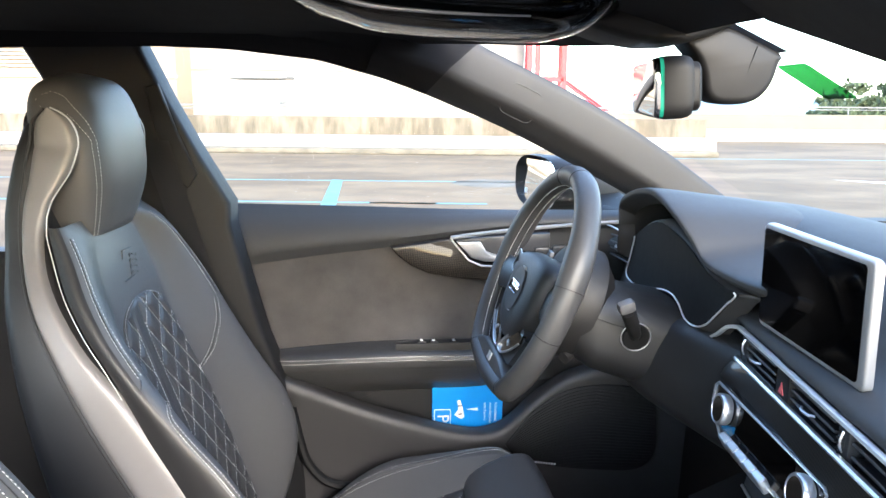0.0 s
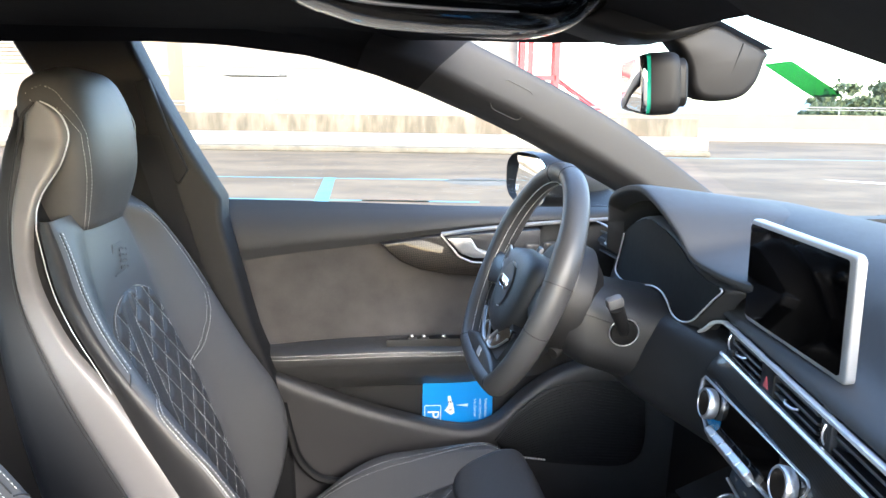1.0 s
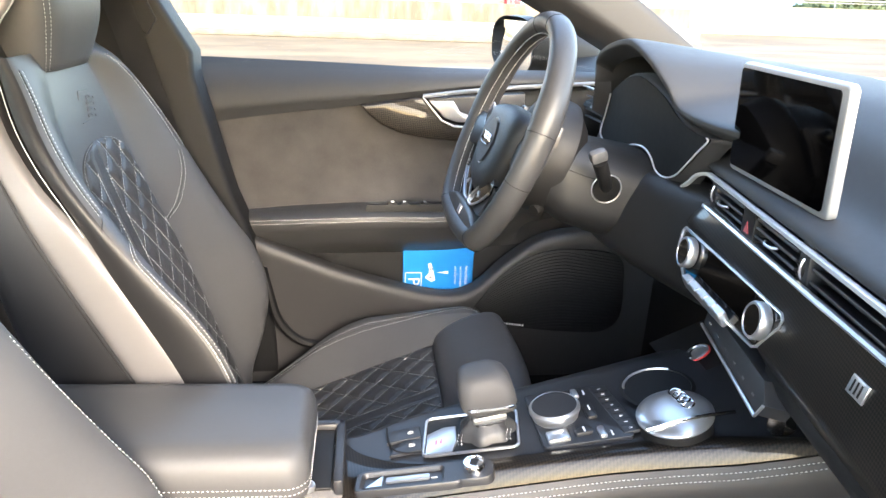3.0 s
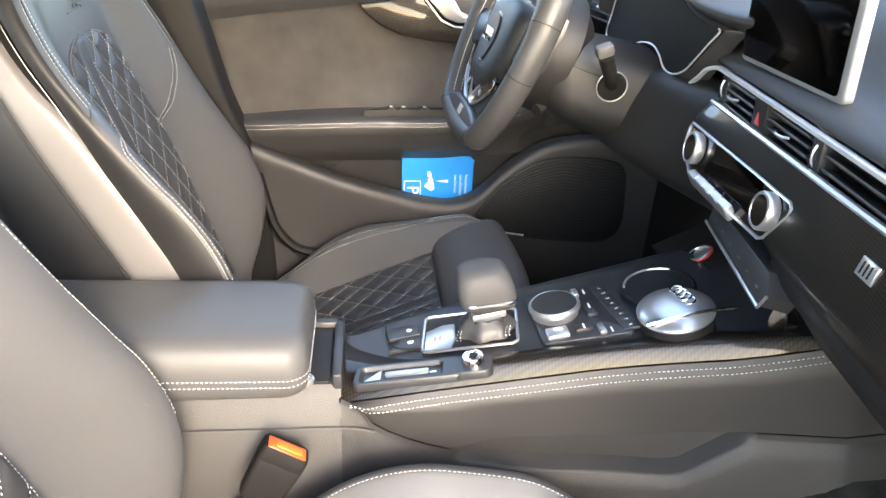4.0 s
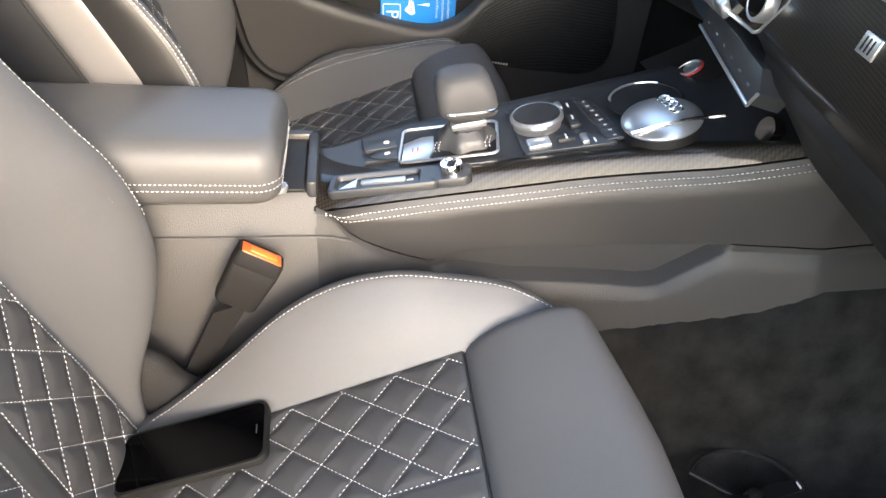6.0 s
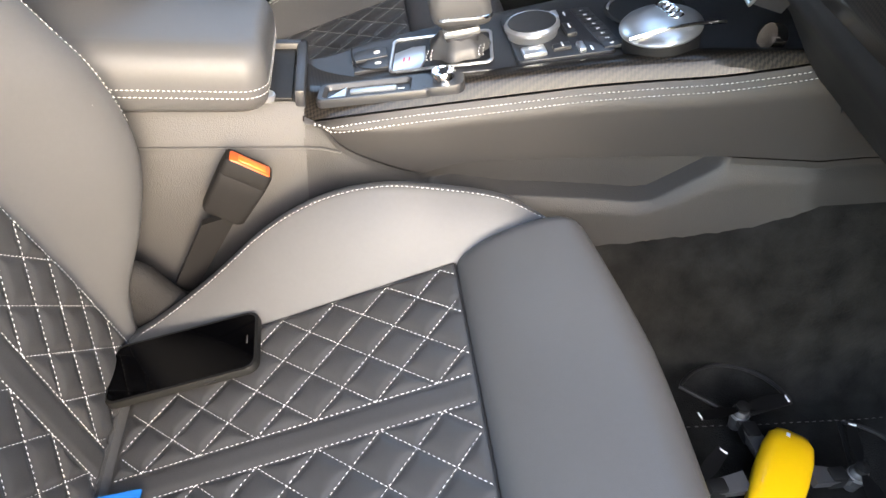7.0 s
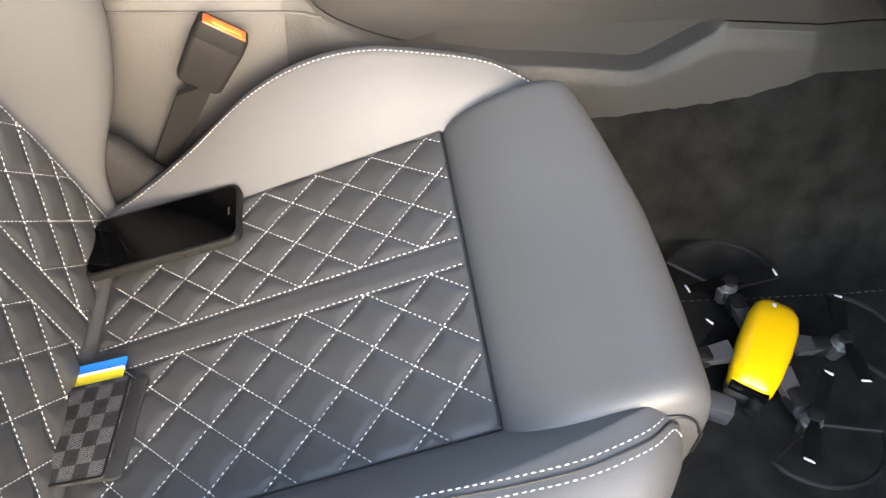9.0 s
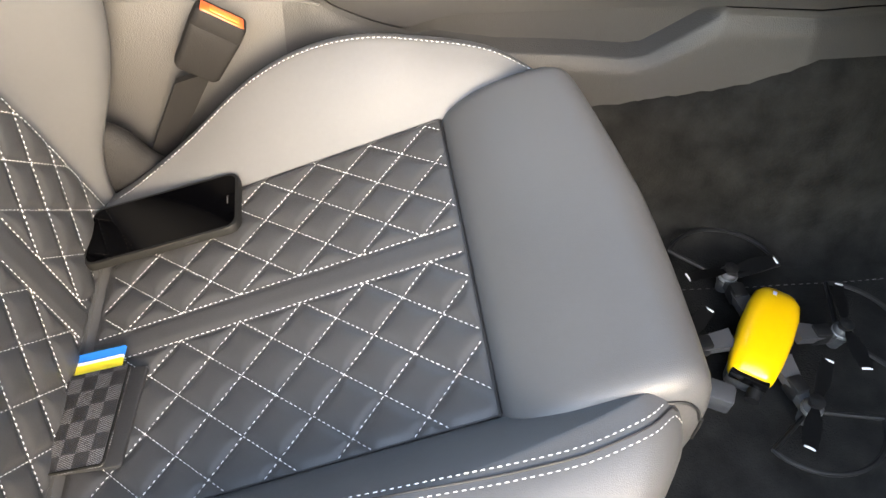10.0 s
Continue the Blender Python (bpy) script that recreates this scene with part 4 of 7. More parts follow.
solo("seat_belt", bm, surface("webbing", (0.02, 0.02, 0.022), 0.8, grain=0.5, gscale=600), "black webbing seat belt hanging by the door post", "seat belt")

# passenger's door, standing open beside the camera
open_m = Matrix.Translation((0.74, -0.045, 0.0)) @ pose(0, 0, 0, 0, 0, 69)
open_door = thing("door_2", (0.74, -0.045, 0.26), "open passenger's door with dark trim", "car door", kind="structure")
bm = bm_new()
plate(bm, [(-1.20, 0.36), (-1.24, 0.62), (-1.22, 0.93), (-0.6, 0.95), (-0.02, 0.93), (0.0, 0.60), (-0.04, 0.33), (-0.6, 0.30)], lambda a, b, c: open_m @ Vector((a, -c - 0.05 * (b - 0.6) ** 2, b)), 0.13, 0.03, 3)
part("body", bm, PLASTIC_DARK, open_door, "dark door body")
# window glass of the driver's door and the windscreen
bm = bm_new()
sheet(bm, lambda x, t: Vector((x, 1.475 - 0.175 * t, 0.93 + (roof_side(min(x, 0.06)) - 0.93 - max(0, x - 0.05) * 0.46) * t)), span(-0.40, 0.50, 20), span(0, 1, 8))
wg = solo("window_1", bm, GLASS, "clear side window of the driver's door", "window", kind="structure")
wg.visible_shadow = False
bm = bm_new()
sheet(bm, lambda t, y: Vector((0.365 + 0.56 * t - 0.10 * ((y - CY) / 0.55) ** 2, y, 1.262 - 0.30 * t - 0.03 * t * t - 0.012 * ((y - CY) / 0.55) ** 2)), span(0, 1, 12), span(CY - 0.60, CY + 0.60, 20))
wg = solo("window_2", bm, GLASS, "clear raked windscreen", "window", kind="structure")
wg.visible_shadow = False

# ---- the driver's door ----
door = thing("door_1", (0.1, 1.48, 0.26), "closed driver's door with black trim, grey suede and carbon inlay", "car door", kind="structure")
DY = 1.455
z_top = lin([(-0.29, 0.959), (-0.08, 0.954), (0.143, 0.947), (0.279, 0.945), (0.65, 0.945)])
z_alc = table([(-0.29, 0.836), (-0.126, 0.859), (0.02, 0.876), (0.14, 0.893), (0.28, 0.911), (0.48, 0.922), (0.65, 0.93)])
z_arm = table([(-0.24, 0.655), (-0.09, 0.668), (0.04, 0.674), (0.21, 0.676), (0.40, 0.70), (0.62, 0.74)])
left = lambda z: -0.287 if z > 0.90 else -0.287 + (0.90 - z) * 0.22
# belt panel
bm = bm_new()


def belt(x, t):
    a, b = z_top(x), z_alc(x)
    xx = max(x, left(a + (b - a) * t))
    return Vector((xx, DY + 0.03 - 0.050 * math.sin(min(1, t * 1.25) * math.pi / 2) + 0.012 * max(0, t - 0.8) * 5, a + (b - a) * t + (0.006 * math.sin(t * math.pi))))


sheet(bm, belt, span(-0.29, 0.64, 50), span(0, 1, 16))
part("belt_panel", bm, LEATHER_FINE, door, "smooth black upper door panel")
# suede panel
bm = bm_new()


def suede(x, t):
    a, b = z_alc(x) + 0.003, z_arm(x) - 0.003
    z = a + (b - a) * t
    return Vector((max(x, left(z) + 0.004), DY + 0.006 + 0.012 * math.sin(t * math.pi) - 0.004 * (1 - t), z))


sheet(bm, suede, span(-0.29, 0.30, 40), span(0, 1, 24))
part("suede_panel", bm, ALCANTARA, door, "grey brushed suede door panel")
bm = bm_new()
sheet(bm, lambda x, t: Vector((x, DY + 0.010 - 0.004 * t, (z_alc(x)) * (1 - t) + (z_arm(x) - 0.004) * t)), span(0.30, 0.64, 20), span(0, 1, 10))
part("front_panel", bm, LEATHER_FINE, door)
# rubber seal at the rear edge
bm = bm_new()
tube(bm, [Vector((left(z) - 0.004, DY - 0.02, z)) for z in span(0.965, 0.40, 30)], 0.007, 8)
part("door_seal", bm, RUBBER, door)
# carbon inlay
bm = bm_new()
top = [(0.02, 0.879), (0.08, 0.888), (0.138, 0.896)]
low = [(0.175, 0.853), (0.205, 0.843), (0.30, 0.838), (0.34, 0.842), (0.345, 0.815), (0.30, 0.806), (0.226, 0.809), (0.15, 0.815), (0.095, 0.826), (0.06, 0.842), (0.035, 0.862)]
plate(bm, top + low, lambda a, b, c: Vector((a, 1.428 + c - 0.006 * math.sin((b - 0.80) / 0.1 * math.pi), b)), 0.035, 0.004, 3)
part("carbon_inlay", bm, CARBON_DOOR, door, "glossy carbon fibre inlay")
# bright strip above the inlay
bm = bm_new()
tube(bm, curve([(0.139, 1.424, 0.898), (0.21, 1.426, 0.907), (0.33, 1.430, 0.918), (0.48, 1.437, 0.927), (0.60, 1.44, 0.933)], 24), 0.0042, 8)
part("bright_strip", bm, SATIN, door, "thin satin aluminium strip")
bm = bm_new()
tube(bm, [(0.138, 1.423, 0.897), (0.175, 1.422, 0.853), (0.20, 1.421, 0.842), (0.30, 1.421, 0.836), (0.34, 1.422, 0.840)], 0.0022, 8)
part("bright_edge", bm, SATIN, door)
# inner handle in its bowl
bm = bm_new()
plate(bm, [(0.148, 0.893), (0.34, 0.905), (0.34, 0.846), (0.205, 0.846), (0.178, 0.857)], lambda a, b, c: Vector((a, 1.436 + c, b)), 0.03, 0.004)
part("handle_bowl", bm, DECK, door)
bm = bm_new()
plate(bm, [(0.150, 0.890), (0.198, 0.890), (0.212, 0.868), (0.240, 0.858), (0.265, 0.857), (0.265, 0.849), (0.205, 0.849), (0.180, 0.858)], lambda a, b, c: Vector((a, 1.418 + c + 0.01 * (a - 0.15) / 0.1, b)), 0.012, 0.003, 3)
part("door_handle", bm, SATIN, door, "satin aluminium door handle")
# seat memory keys
for k in range(3):
    bm = bm_new()
    plate(bm, rounded(0.030, 0.017, 0.005), lambda a, b, c, k=k: Vector((0.322 + 0.036 * k + a + 0.2 * b, 1.427 + c, 0.868 + 0.004 * k + b)), 0.01, 0.002)
    part("memory_key", bm, DECK, door)
# armrest
arm_in = table([(-0.25, 1.445), (-0.18, 1.415), (-0.05, 1.396), (0.10, 1.392), (0.22, 1.397), (0.33, 1.425), (0.40, 1.45)])
bm = bm_new()
loops = []
for x in span(-0.245, 0.40, 44):
    yi, zt = arm_in(x), z_arm(x)
    pts = curve([(x, DY + 0.02, zt + 0.004), (x, yi + 0.03, zt + 0.003), (x, yi + 0.006, zt - 0.004), (x, yi, zt - 0.016), (x, yi + 0.002, zt - 0.030), (x, yi + 0.010, zt - 0.042), (x, yi + 0.035, zt - 0.075), (x, DY + 0.02, zt - 0.11)], 26)
    loops.append(pts)
rings(bm, loops, caps=False, wrap=False)
part("armrest", bm, LEATHER_SHADED, door, "black leather door armrest", angle=60)
bm = bm_new()
for k in (9, 11):
    stitches(bm, [lp[k] for lp in loops[2:-4]], r=0.0005, lift=(0, -0.0006, 0.0003))
tagged(part("stitching", bm, THREAD, door, "white twin stitching"), kind="stuff")
# window switches on the armrest
bm = bm_new()
plate(bm, [(0.03, -0.024), (0.22, -0.026), (0.22, 0.026), (0.06, 0.022)], lambda a, b, c: Vector((a, 1.425 + b * 0.8, z_arm(a) + 0.010 - c - 0.15 * b)), 0.02, 0.003)
panel = part("switch_panel", bm, PLASTIC_DARK, door)
bm = bm_new()
tube(bm, [Vector((x, 1.4445, z_arm(x) + 0.006)) for x in span(0.035, 0.22, 8)], 0.0005, 6)
part("switch_edge", bm, GREY_LINE, door)
for x in (0.082, 0.106, 0.147):
    bm = bm_new()
    block(bm, (0.019, 0.024, 0.008), pose(x, 1.420, z_arm(x) + 0.0115, -10), 0.002)
    key = part("window_switch", bm, PLASTIC_DARK, door)
    for dy in (-0.008, 0.008):
        bm = bm_new()
        block(bm, (0.006, 0.0030, 0.0016), pose(x, 1.420 + dy, z_arm(x) + 0.0160 - dy * 0.17, -10), 0.0005)
        part("switch_tip", bm, SATIN, key)
# lower door with its pocket and the loudspeaker grille
lip = table([(-0.24, 0.635), (-0.169, 0.603), (-0.031, 0.546), (0.083, 0.510), (0.17, 0.489), (0.22, 0.489), (0.262, 0.509), (0.310, 0.556), (0.373, 0.602), (0.431, 0.622), (0.52, 0.628), (0.64, 0.625)])
bm = bm_new()
sheet(bm, lambda x, t: Vector((x, 1.480, z_arm(x) + 0.012 - t * 0.40)), span(-0.24, 0.66, 30), span(0, 1, 8))
part("pocket_wall", bm, PLASTIC_DARK, door)
bm = bm_new()
loops = []
for x in span(-0.235, 0.64, 60):
    zl = lip(x)
    loops.append(curve([(x, 1.452, zl - 0.12), (x, 1.450, zl - 0.01), (x, 1.440, zl + 0.003), (x, 1.412, zl + 0.004), (x, 1.403, zl - 0.004), (x, 1.402, zl - 0.020), (x, 1.410, zl - 0.06), (x, 1.425, min(zl - 0.10, 0.40)), (x, 1.435, 0.27)], 30))
rings(bm, loops, caps=False, wrap=False)
part("map_pocket", bm, PLASTIC, door, "grained black plastic door pocket", angle=60)
bm = bm_new()
outline = [(p.x, p.y) for p in curve([(0.254, 0.468, 0), (0.282, 0.508, 0), (0.315, 0.546, 0), (0.372, 0.583, 0), (0.44, 0.595, 0), (0.53, 0.587, 0), (0.563, 0.565, 0), (0.570, 0.51, 0), (0.568, 0.44, 0), (0.53, 0.407, 0), (0.45, 0.408, 0), (0.36, 0.418, 0), (0.272, 0.442, 0)], 48)]
plate(bm, outline, lambda a, b, c: Vector((a, 1.399 + c, b)), 0.03, 0.004)
grille = part("speaker_grille", bm, PLASTIC_DARK, door, "black ribbed loudspeaker grille")


def inside(x, z, poly):
    c = False
    for (x1, z1), (x2, z2) in zip(poly, poly[1:] + poly[:1]):
        if (z1 > z) != (z2 > z) and x < (x2 - x1) * (z - z1) / (z2 - z1) + x1:
            c = not c
    return c


bm = bm_new()
for k in range(30):
    run = []
    for x in span(0.255, 0.57, 80):
        z = 0.602 - 0.0070 * k - 0.20 * max(0.0, x - 0.44) * (1 - k / 34) - 2.6 * max(0.0, 0.44 - x) ** 1.9 * (1 - k / 34)
        if inside(x, z, outline) and inside(x, z + 0.006, outline) and inside(x, z - 0.006, outline):
            run.append(Vector((x, 1.3985, z)))
    if len(run) > 3:
        tube(bm, run, 0.0015, 5)
tagged(part("grille_ribs", bm, PLASTIC_DARK, grille), kind="stuff")
bm = bm_new()
for k in range(9):
    block(bm, (0.0038, 0.0006, 0.004), pose(0.313 + 0.0056 * k, 1.3972, 0.432 - 0.0008 * k))
part("maker_mark", bm, PRINT_WHITE, grille)

# panel over the pocket's opening
bm = bm_new()
open_top = table([(-0.24, 0.535), (-0.12, 0.528), (-0.047, 0.545), (0.006, 0.566), (0.10, 0.577), (0.30, 0.585), (0.64, 0.60)])
sheet(bm, lambda x, t: Vector((x, 1.463 + 0.011 * t, z_arm(x) - 0.06 + (open_top(x) - z_arm(x) + 0.06) * t)), span(-0.235, 0.64, 50), span(0, 1, 6))
bmesh.ops.solidify(bm, geom=bm.faces, thickness=0.004)
part("pocket_panel", bm, PLASTIC, door, "grained panel above the door pocket")
# black seal between door and sill
bm = bm_new()
tube(bm, curve([(-0.175, 1.395, 0.56), (-0.161, 1.388, 0.499), (-0.146, 1.384, 0.450), (-0.113, 1.380, 0.412), (-0.07, 1.38, 0.398), (0.02, 1.38, 0.392)], 30), 0.009, 8)
part("sill_seal", bm, RUBBER, door, "black rubber sill seal")

# outside mirror of the driver's door
wing = thing("wing_mirror", (0.42, 1.66, 0.92), "black outside mirror on the driver's door", "wing mirror")
hull = [(0.330, 0.98, 0.0), (0.322, 1.0, 0.0), (0.345, 1.02, 0.001), (0.40, 0.97, -0.002), (0.45, 0.86, -0.008), (0.495, 0.70, -0.016), (0.525, 0.48, -0.024), (0.535, 0.22, -0.030)]
bm = bm_new()
rows = [[Vector((x + 0.026 - 0.05 * (y - 0.1) * (x < 0.36), 1.685 + 0.230 * g * y, 0.981 + dz + 0.122 * g * z)) for y, z in rounded(1, 1, 0.36, 8)] for x, g, dz in hull]
rows = [[Vector((p.x + 0.022, 1.685 + (p.y - 1.685) * 0.93, 0.981 + (p.z - 0.981) * 0.92)) for p in rows[0]]] + rows
rings(bm, rows)
part("mirror_housing", bm, PLASTIC_DARK, wing, "black mirror housing", angle=60)
bm = bm_new()
plate(bm, rounded(0.204, 0.104, 0.036, 8), lambda a, b, c: Vector((0.358 - 0.20 * a + c, 1.685 + a, 0.981 + b)), 0.006, 0.001)
part("mirror_glass", bm, MIRROR_GLASS, wing, "mirror glass reflecting the car park")
bm = bm_new()
block(bm, (0.0016, 0.012, 0.012), pose(0.3445, 1.752, 0.956))
part("warning_mark", bm, PRINT_WHITE, wing, "small white warning mark")
bm = bm_new()
rings(bm, [[Vector((0.50 + a, y, z + b)) for a, b in rounded(w, h, 0.012, 5)] for y, w, h, z in ((1.62, 0.075, 0.050, 0.945), (1.56, 0.085, 0.040, 0.938), (1.49, 0.11, 0.030, 0.930))])
part("mirror_foot", bm, PLASTIC_DARK, wing)

# ---- the centre console ----
console = thing("centre_console", (0.2, CY, 0.25), "black centre console with carbon trim, white stitching and selector", "centre console")
deck_z = lambda x: 0.550 + 0.2 * x
near = table([(-0.02, 0.688), (0.02, 0.685), (0.17, 0.670), (0.32, 0.651), (0.45, 0.622), (0.55, 0.597)])
far = table([(-0.02, 0.815), (0.02, 0.820), (0.084, 0.845), (0.20, 0.862), (0.346, 0.877), (0.46, 0.890), (0.55, 0.90)])
inner = table([(-0.02, 0.80), (0.0, 0.795), (0.02, 0.765), (0.06, 0.733), (0.10, 0.716), (0.17, 0.702), (0.27, 0.688), (0.388, 0.668), (0.47, 0.640), (0.55, 0.600)])
# deck
bm = bm_new()
sheet(bm, lambda x, t: Vector((x, inner(x) - 0.003 + (far(x) - inner(x)) * t, deck_z(x) - 0.002 - 0.010 * max(0, t - 0.9) * 10)), span(0.0, 0.545, 60), span(0, 1, 14))
part("deck", bm, DECK, console, "satin black selector deck", angle=60)
# carbon trim
bm = bm_new()


def carbon_at(x, t):
    a, b = inner(x), near(x)
    w = min(1.0, (a - b) / 0.03)
    return Vector((x, a + (b - a) * t, deck_z(x) + 0.003 + 0.003 * math.sin(t * math.pi) - 0.016 * w * max(0, t - 0.62) ** 2 / 0.144))


sheet(bm, carbon_at, span(0.0, 0.53, 70), span(0, 1, 18))
part("carbon_trim", bm, CARBON, console, "glossy carbon fibre trim strip", angle=60)
# padded side below the trim
PAD = surface("pad_leather", (0.028, 0.027, 0.027), 0.52, vary=0.08, big=5, grain=0.14, gscale=1500, voronoi=True, spec=0.4)
bm = bm_new()
low_edge = lin([(0.0, 0.545), (0.020, 0.535), (0.036, 0.513), (0.055, 0.501), (0.076, 0.492), (0.10, 0.484), (0.13, 0.477), (0.15, 0.486), (0.17, 0.493), (0.19, 0.497), (0.30, 0.508), (0.45, 0.530), (0.60, 0.543), (0.70, 0.545)])


def pad(x, t):
    zt = carbon_at(min(x, 0.53), 1).z - 0.004 + (0.2 * (x - 0.53) if x > 0.53 else 0)
    z = zt + (low_edge(x) - zt) * t
    y = near(x) + 0.002 - 0.010 * math.sin(min(1, t * 3.0) * math.pi / 2) + 0.006 * t * t
    return Vector((x, y, z))


sheet(bm, pad, span(0.002, 0.68, 80), span(0, 1, 24))
part("side_pad", bm, PAD, console, "padded black leather side of the console", angle=60)
bm = bm_new()
for k in (0.0065, 0.0135):
    pts = [Vector((x, 0, 0)) for x in span(0.012, 0.56, 140)]
    stitches(bm, [pad(p.x, k / max(0.02, carbon_at(min(p.x, 0.53), 1).z - low_edge(p.x))) for p in pts], dash=0.0030, gap=0.0019, r=0.00037, lift=(0, -0.0008, 0.0006))
tagged(part("stitching", bm, THREAD, console, "white twin stitching"), kind="stuff")
# lower side with its shallow net pocket
bm = bm_new()
bottom = lambda x: panel_foot(x) - 0.012


ridge_at = lin([(0.10, 0.476), (0.14, 0.468), (0.231, 0.460), (0.375, 0.465), (0.392, 0.470), (0.416, 0.491), (0.455, 0.526), (0.470, 0.540), (0.70, 0.60)])


rear_off = lin([(0.27, -0.017), (0.40, -0.014), (0.505, -0.010), (0.513, -0.006), (0.540, 0.002), (0.553, 0.012)])


def rear_y(x, z):
    """The side of the rear console, carried on to the panel ahead of it."""
    return 0.690 - 0.008 * (x + 0.2) + rear_off(z)


def lower(x, row):
    """row: 0..1 the pocket's back wall, 1..2 its ledge, 2..3 the panel below it."""
    zt = low_edge(max(0.0, x)) - 0.001
    zb = min(bottom(x), zt - 0.006)
    zr = min(zt, max(ridge_at(x), zb + 0.004)) if 0.125 < x else zt
    deep = 0.020 * min(1.0, max(0.0, (x - 0.125) / 0.04)) * min(1.0, max(0.0, (zt - zr) / 0.012))
    y0 = near(x) - 0.003
    if x < 0.05:
        y0 = y0 + (rear_y(x, zt) - y0) * (1 - x / 0.05)
    if row <= 1:
        return Vector((x, y0 + deep, zt + (zr - zt) * row))
    if row <= 2:
        return Vector((x, y0 + deep * (2 - row), zr - 0.008 * (row - 1)))
    t = row - 2
    z = zr - 0.008 + (min(zb, zr - 0.009) - zr + 0.008) * t
    k = min(1.0, max(0.0, 1 - x / 0.06))
    k = k * k * (3 - 2 * k)
    return Vector((x, rear_y(x, z) * k + (1 - k) * (y0 - 0.006 * math.sin(min(1, t * 4) * math.pi / 2) - 0.010 * t), z))


sheet(bm, lower, span(0.0, 0.70, 160), span(0, 1, 8) + span(1.1, 2.0, 8) + span(2.03, 3.0, 24))
# darker copy of soft_plastic: the shadow on this side is put into its colour
part("lower_side", bm, surface("soft_plastic_shaded", (0.025, 0.0245, 0.0245), 0.58, vary=0.08, big=6, grain=0.30, gscale=820, voronoi=True, spec=0.4), console, "grained plastic side with a shallow pocket", angle=50)
# rear body beside the seats
bm = bm_new()
loops = []
for x in span(-0.75, 0.002, 30):
    w = 0.690 - 0.008 * (x + 0.2)
    pts = [(x, w - 0.017, 0.27), (x, w - 0.014, 0.40), (x, w - 0.010, 0.505), (x, w - 0.006, 0.513), (x, w + 0.002, 0.540), (x, w + 0.012, 0.553), (x, w + 0.03, 0.556), (x, CY, 0.556), (x, 2 * CY - w - 0.03, 0.556), (x, 2 * CY - w - 0.012, 0.553), (x, 2 * CY - w + 0.01, 0.505), (x, 2 * CY - w, 0.27)]
    loops.append([Vector(p) for p in pts])
rings(bm, loops)
part("rear_body", bm, PLASTIC, console, "grained black plastic rear console", angle=30)
bm = bm_new()
tube(bm, [Vector((x, 0.690 - 0.008 * (x + 0.2) - 0.0105, 0.509)) for x in span(-0.74, 0.0, 12)] + [Vector((0.020, 0.677, 0.508)), Vector((0.040, 0.674, 0.505))], 0.0014, 6)
part("bead", bm, PLASTIC, console, "fine raised bead along the rear console")
# storage slot in front of the armrest
bm = bm_new()
for ya, yb, xa, xb, zc in ((0.812, 0.826, -0.045, 0.004, 0.553), (0.697, 0.826, -0.008, 0.004, 0.553)):
    block(bm, (xb - xa, yb - ya, 0.03), pose((xa + xb) / 2, (ya + yb) / 2, zc), 0.004)
part("slot_rim", bm, DECK, console)
bm = bm_new()
block(bm, (0.05, 0.12, 0.004), pose(-0.035, 0.755, 0.5585), 0.001)
part("slot_floor", bm, PLASTIC_DARK, console)
bm = bm_new()
lathe(bm, [(0.0001, 0), (0.0085, 0), (0.009, 0.004), (0.0082, 0.007), (0.0066, 0.0072), (0.0062, 0.005), (0.0001, 0.005)], pose(-0.036, 0.699, 0.5565, 0, 0, 0), 20)
part("slot_knob", bm, SATIN, console, "small satin knob")

# armrest lid
armrest = thing("armrest", (-0.15, CY, 0.556), "black leather centre armrest with white twin stitching", "armrest")
bm = bm_new()
loops = []
for z, g in ((0.559, -0.010), (0.564, -0.002), (0.585, 0.004), (0.600, 0.006), (0.614, 0.004), (0.625, -0.004), (0.632, -0.016), (0.635, -0.035)):
    loops.append([Vector((-0.209 + a * (1 + 2.2 * g) + 0.004 * (z - 0.6), CY + 0.010 + b * (1 + 8 * g), z - 0.02 * (a + 0.2) * (1 if z > 0.58 else 0))) for a, b in rounded(0.352, 0.165, 0.026, 8)])
rings(bm, loops)
part("lid", bm, LEATHER, armrest, angle=60)
bm = bm_new()
for z, g in ((0.594, 0.0064), (0.586, 0.0060)):
    ring = [Vector((-0.209 + a * (1 + 2.2 * g), CY + 0.010 + b * (1 + 8 * g), z - 0.02 * (a + 0.2))) for a, b in rounded(0.352, 0.165, 0.026, 12)]
    k = ring + ring[:1]
    stitches(bm, k, dash=0.0030, gap=0.0019, r=0.0004, lift=(0, 0, 0))
tagged(part("stitching", bm, THREAD, armrest, "white twin stitching"), kind="stuff")


def on_deck(x, y, h=0.0):
    """A pose on the sloping deck: x to the front, y to the driver, z off the deck."""
    return Matrix.Translation((x, y, deck_z(x) + h)) @ pose(0, 0, 0, 0, -math.degrees(math.atan(0.2)), 0)


# selector gate and lever
gate = on_deck(0.1565, 0.7625) @ pose(0, 0, 0, 0, 0, -8)
bm = bm_new()
tube(bm, [gate @ Vector((a, b, 0.002)) for a, b in rounded(0.114, 0.078, 0.008)], 0.0019, 8, closed=True)
part("gate_frame", bm, SATIN, console, "satin aluminium selector frame")
bm = bm_new()
plate(bm, rounded(0.112, 0.076, 0.007), lambda a, b, c: gate @ Vector((a, b, 0.0005 + c * 0.1)), 0.004)
part("gate_plate", bm, PLASTIC_DARK, console)
bm = bm_new()
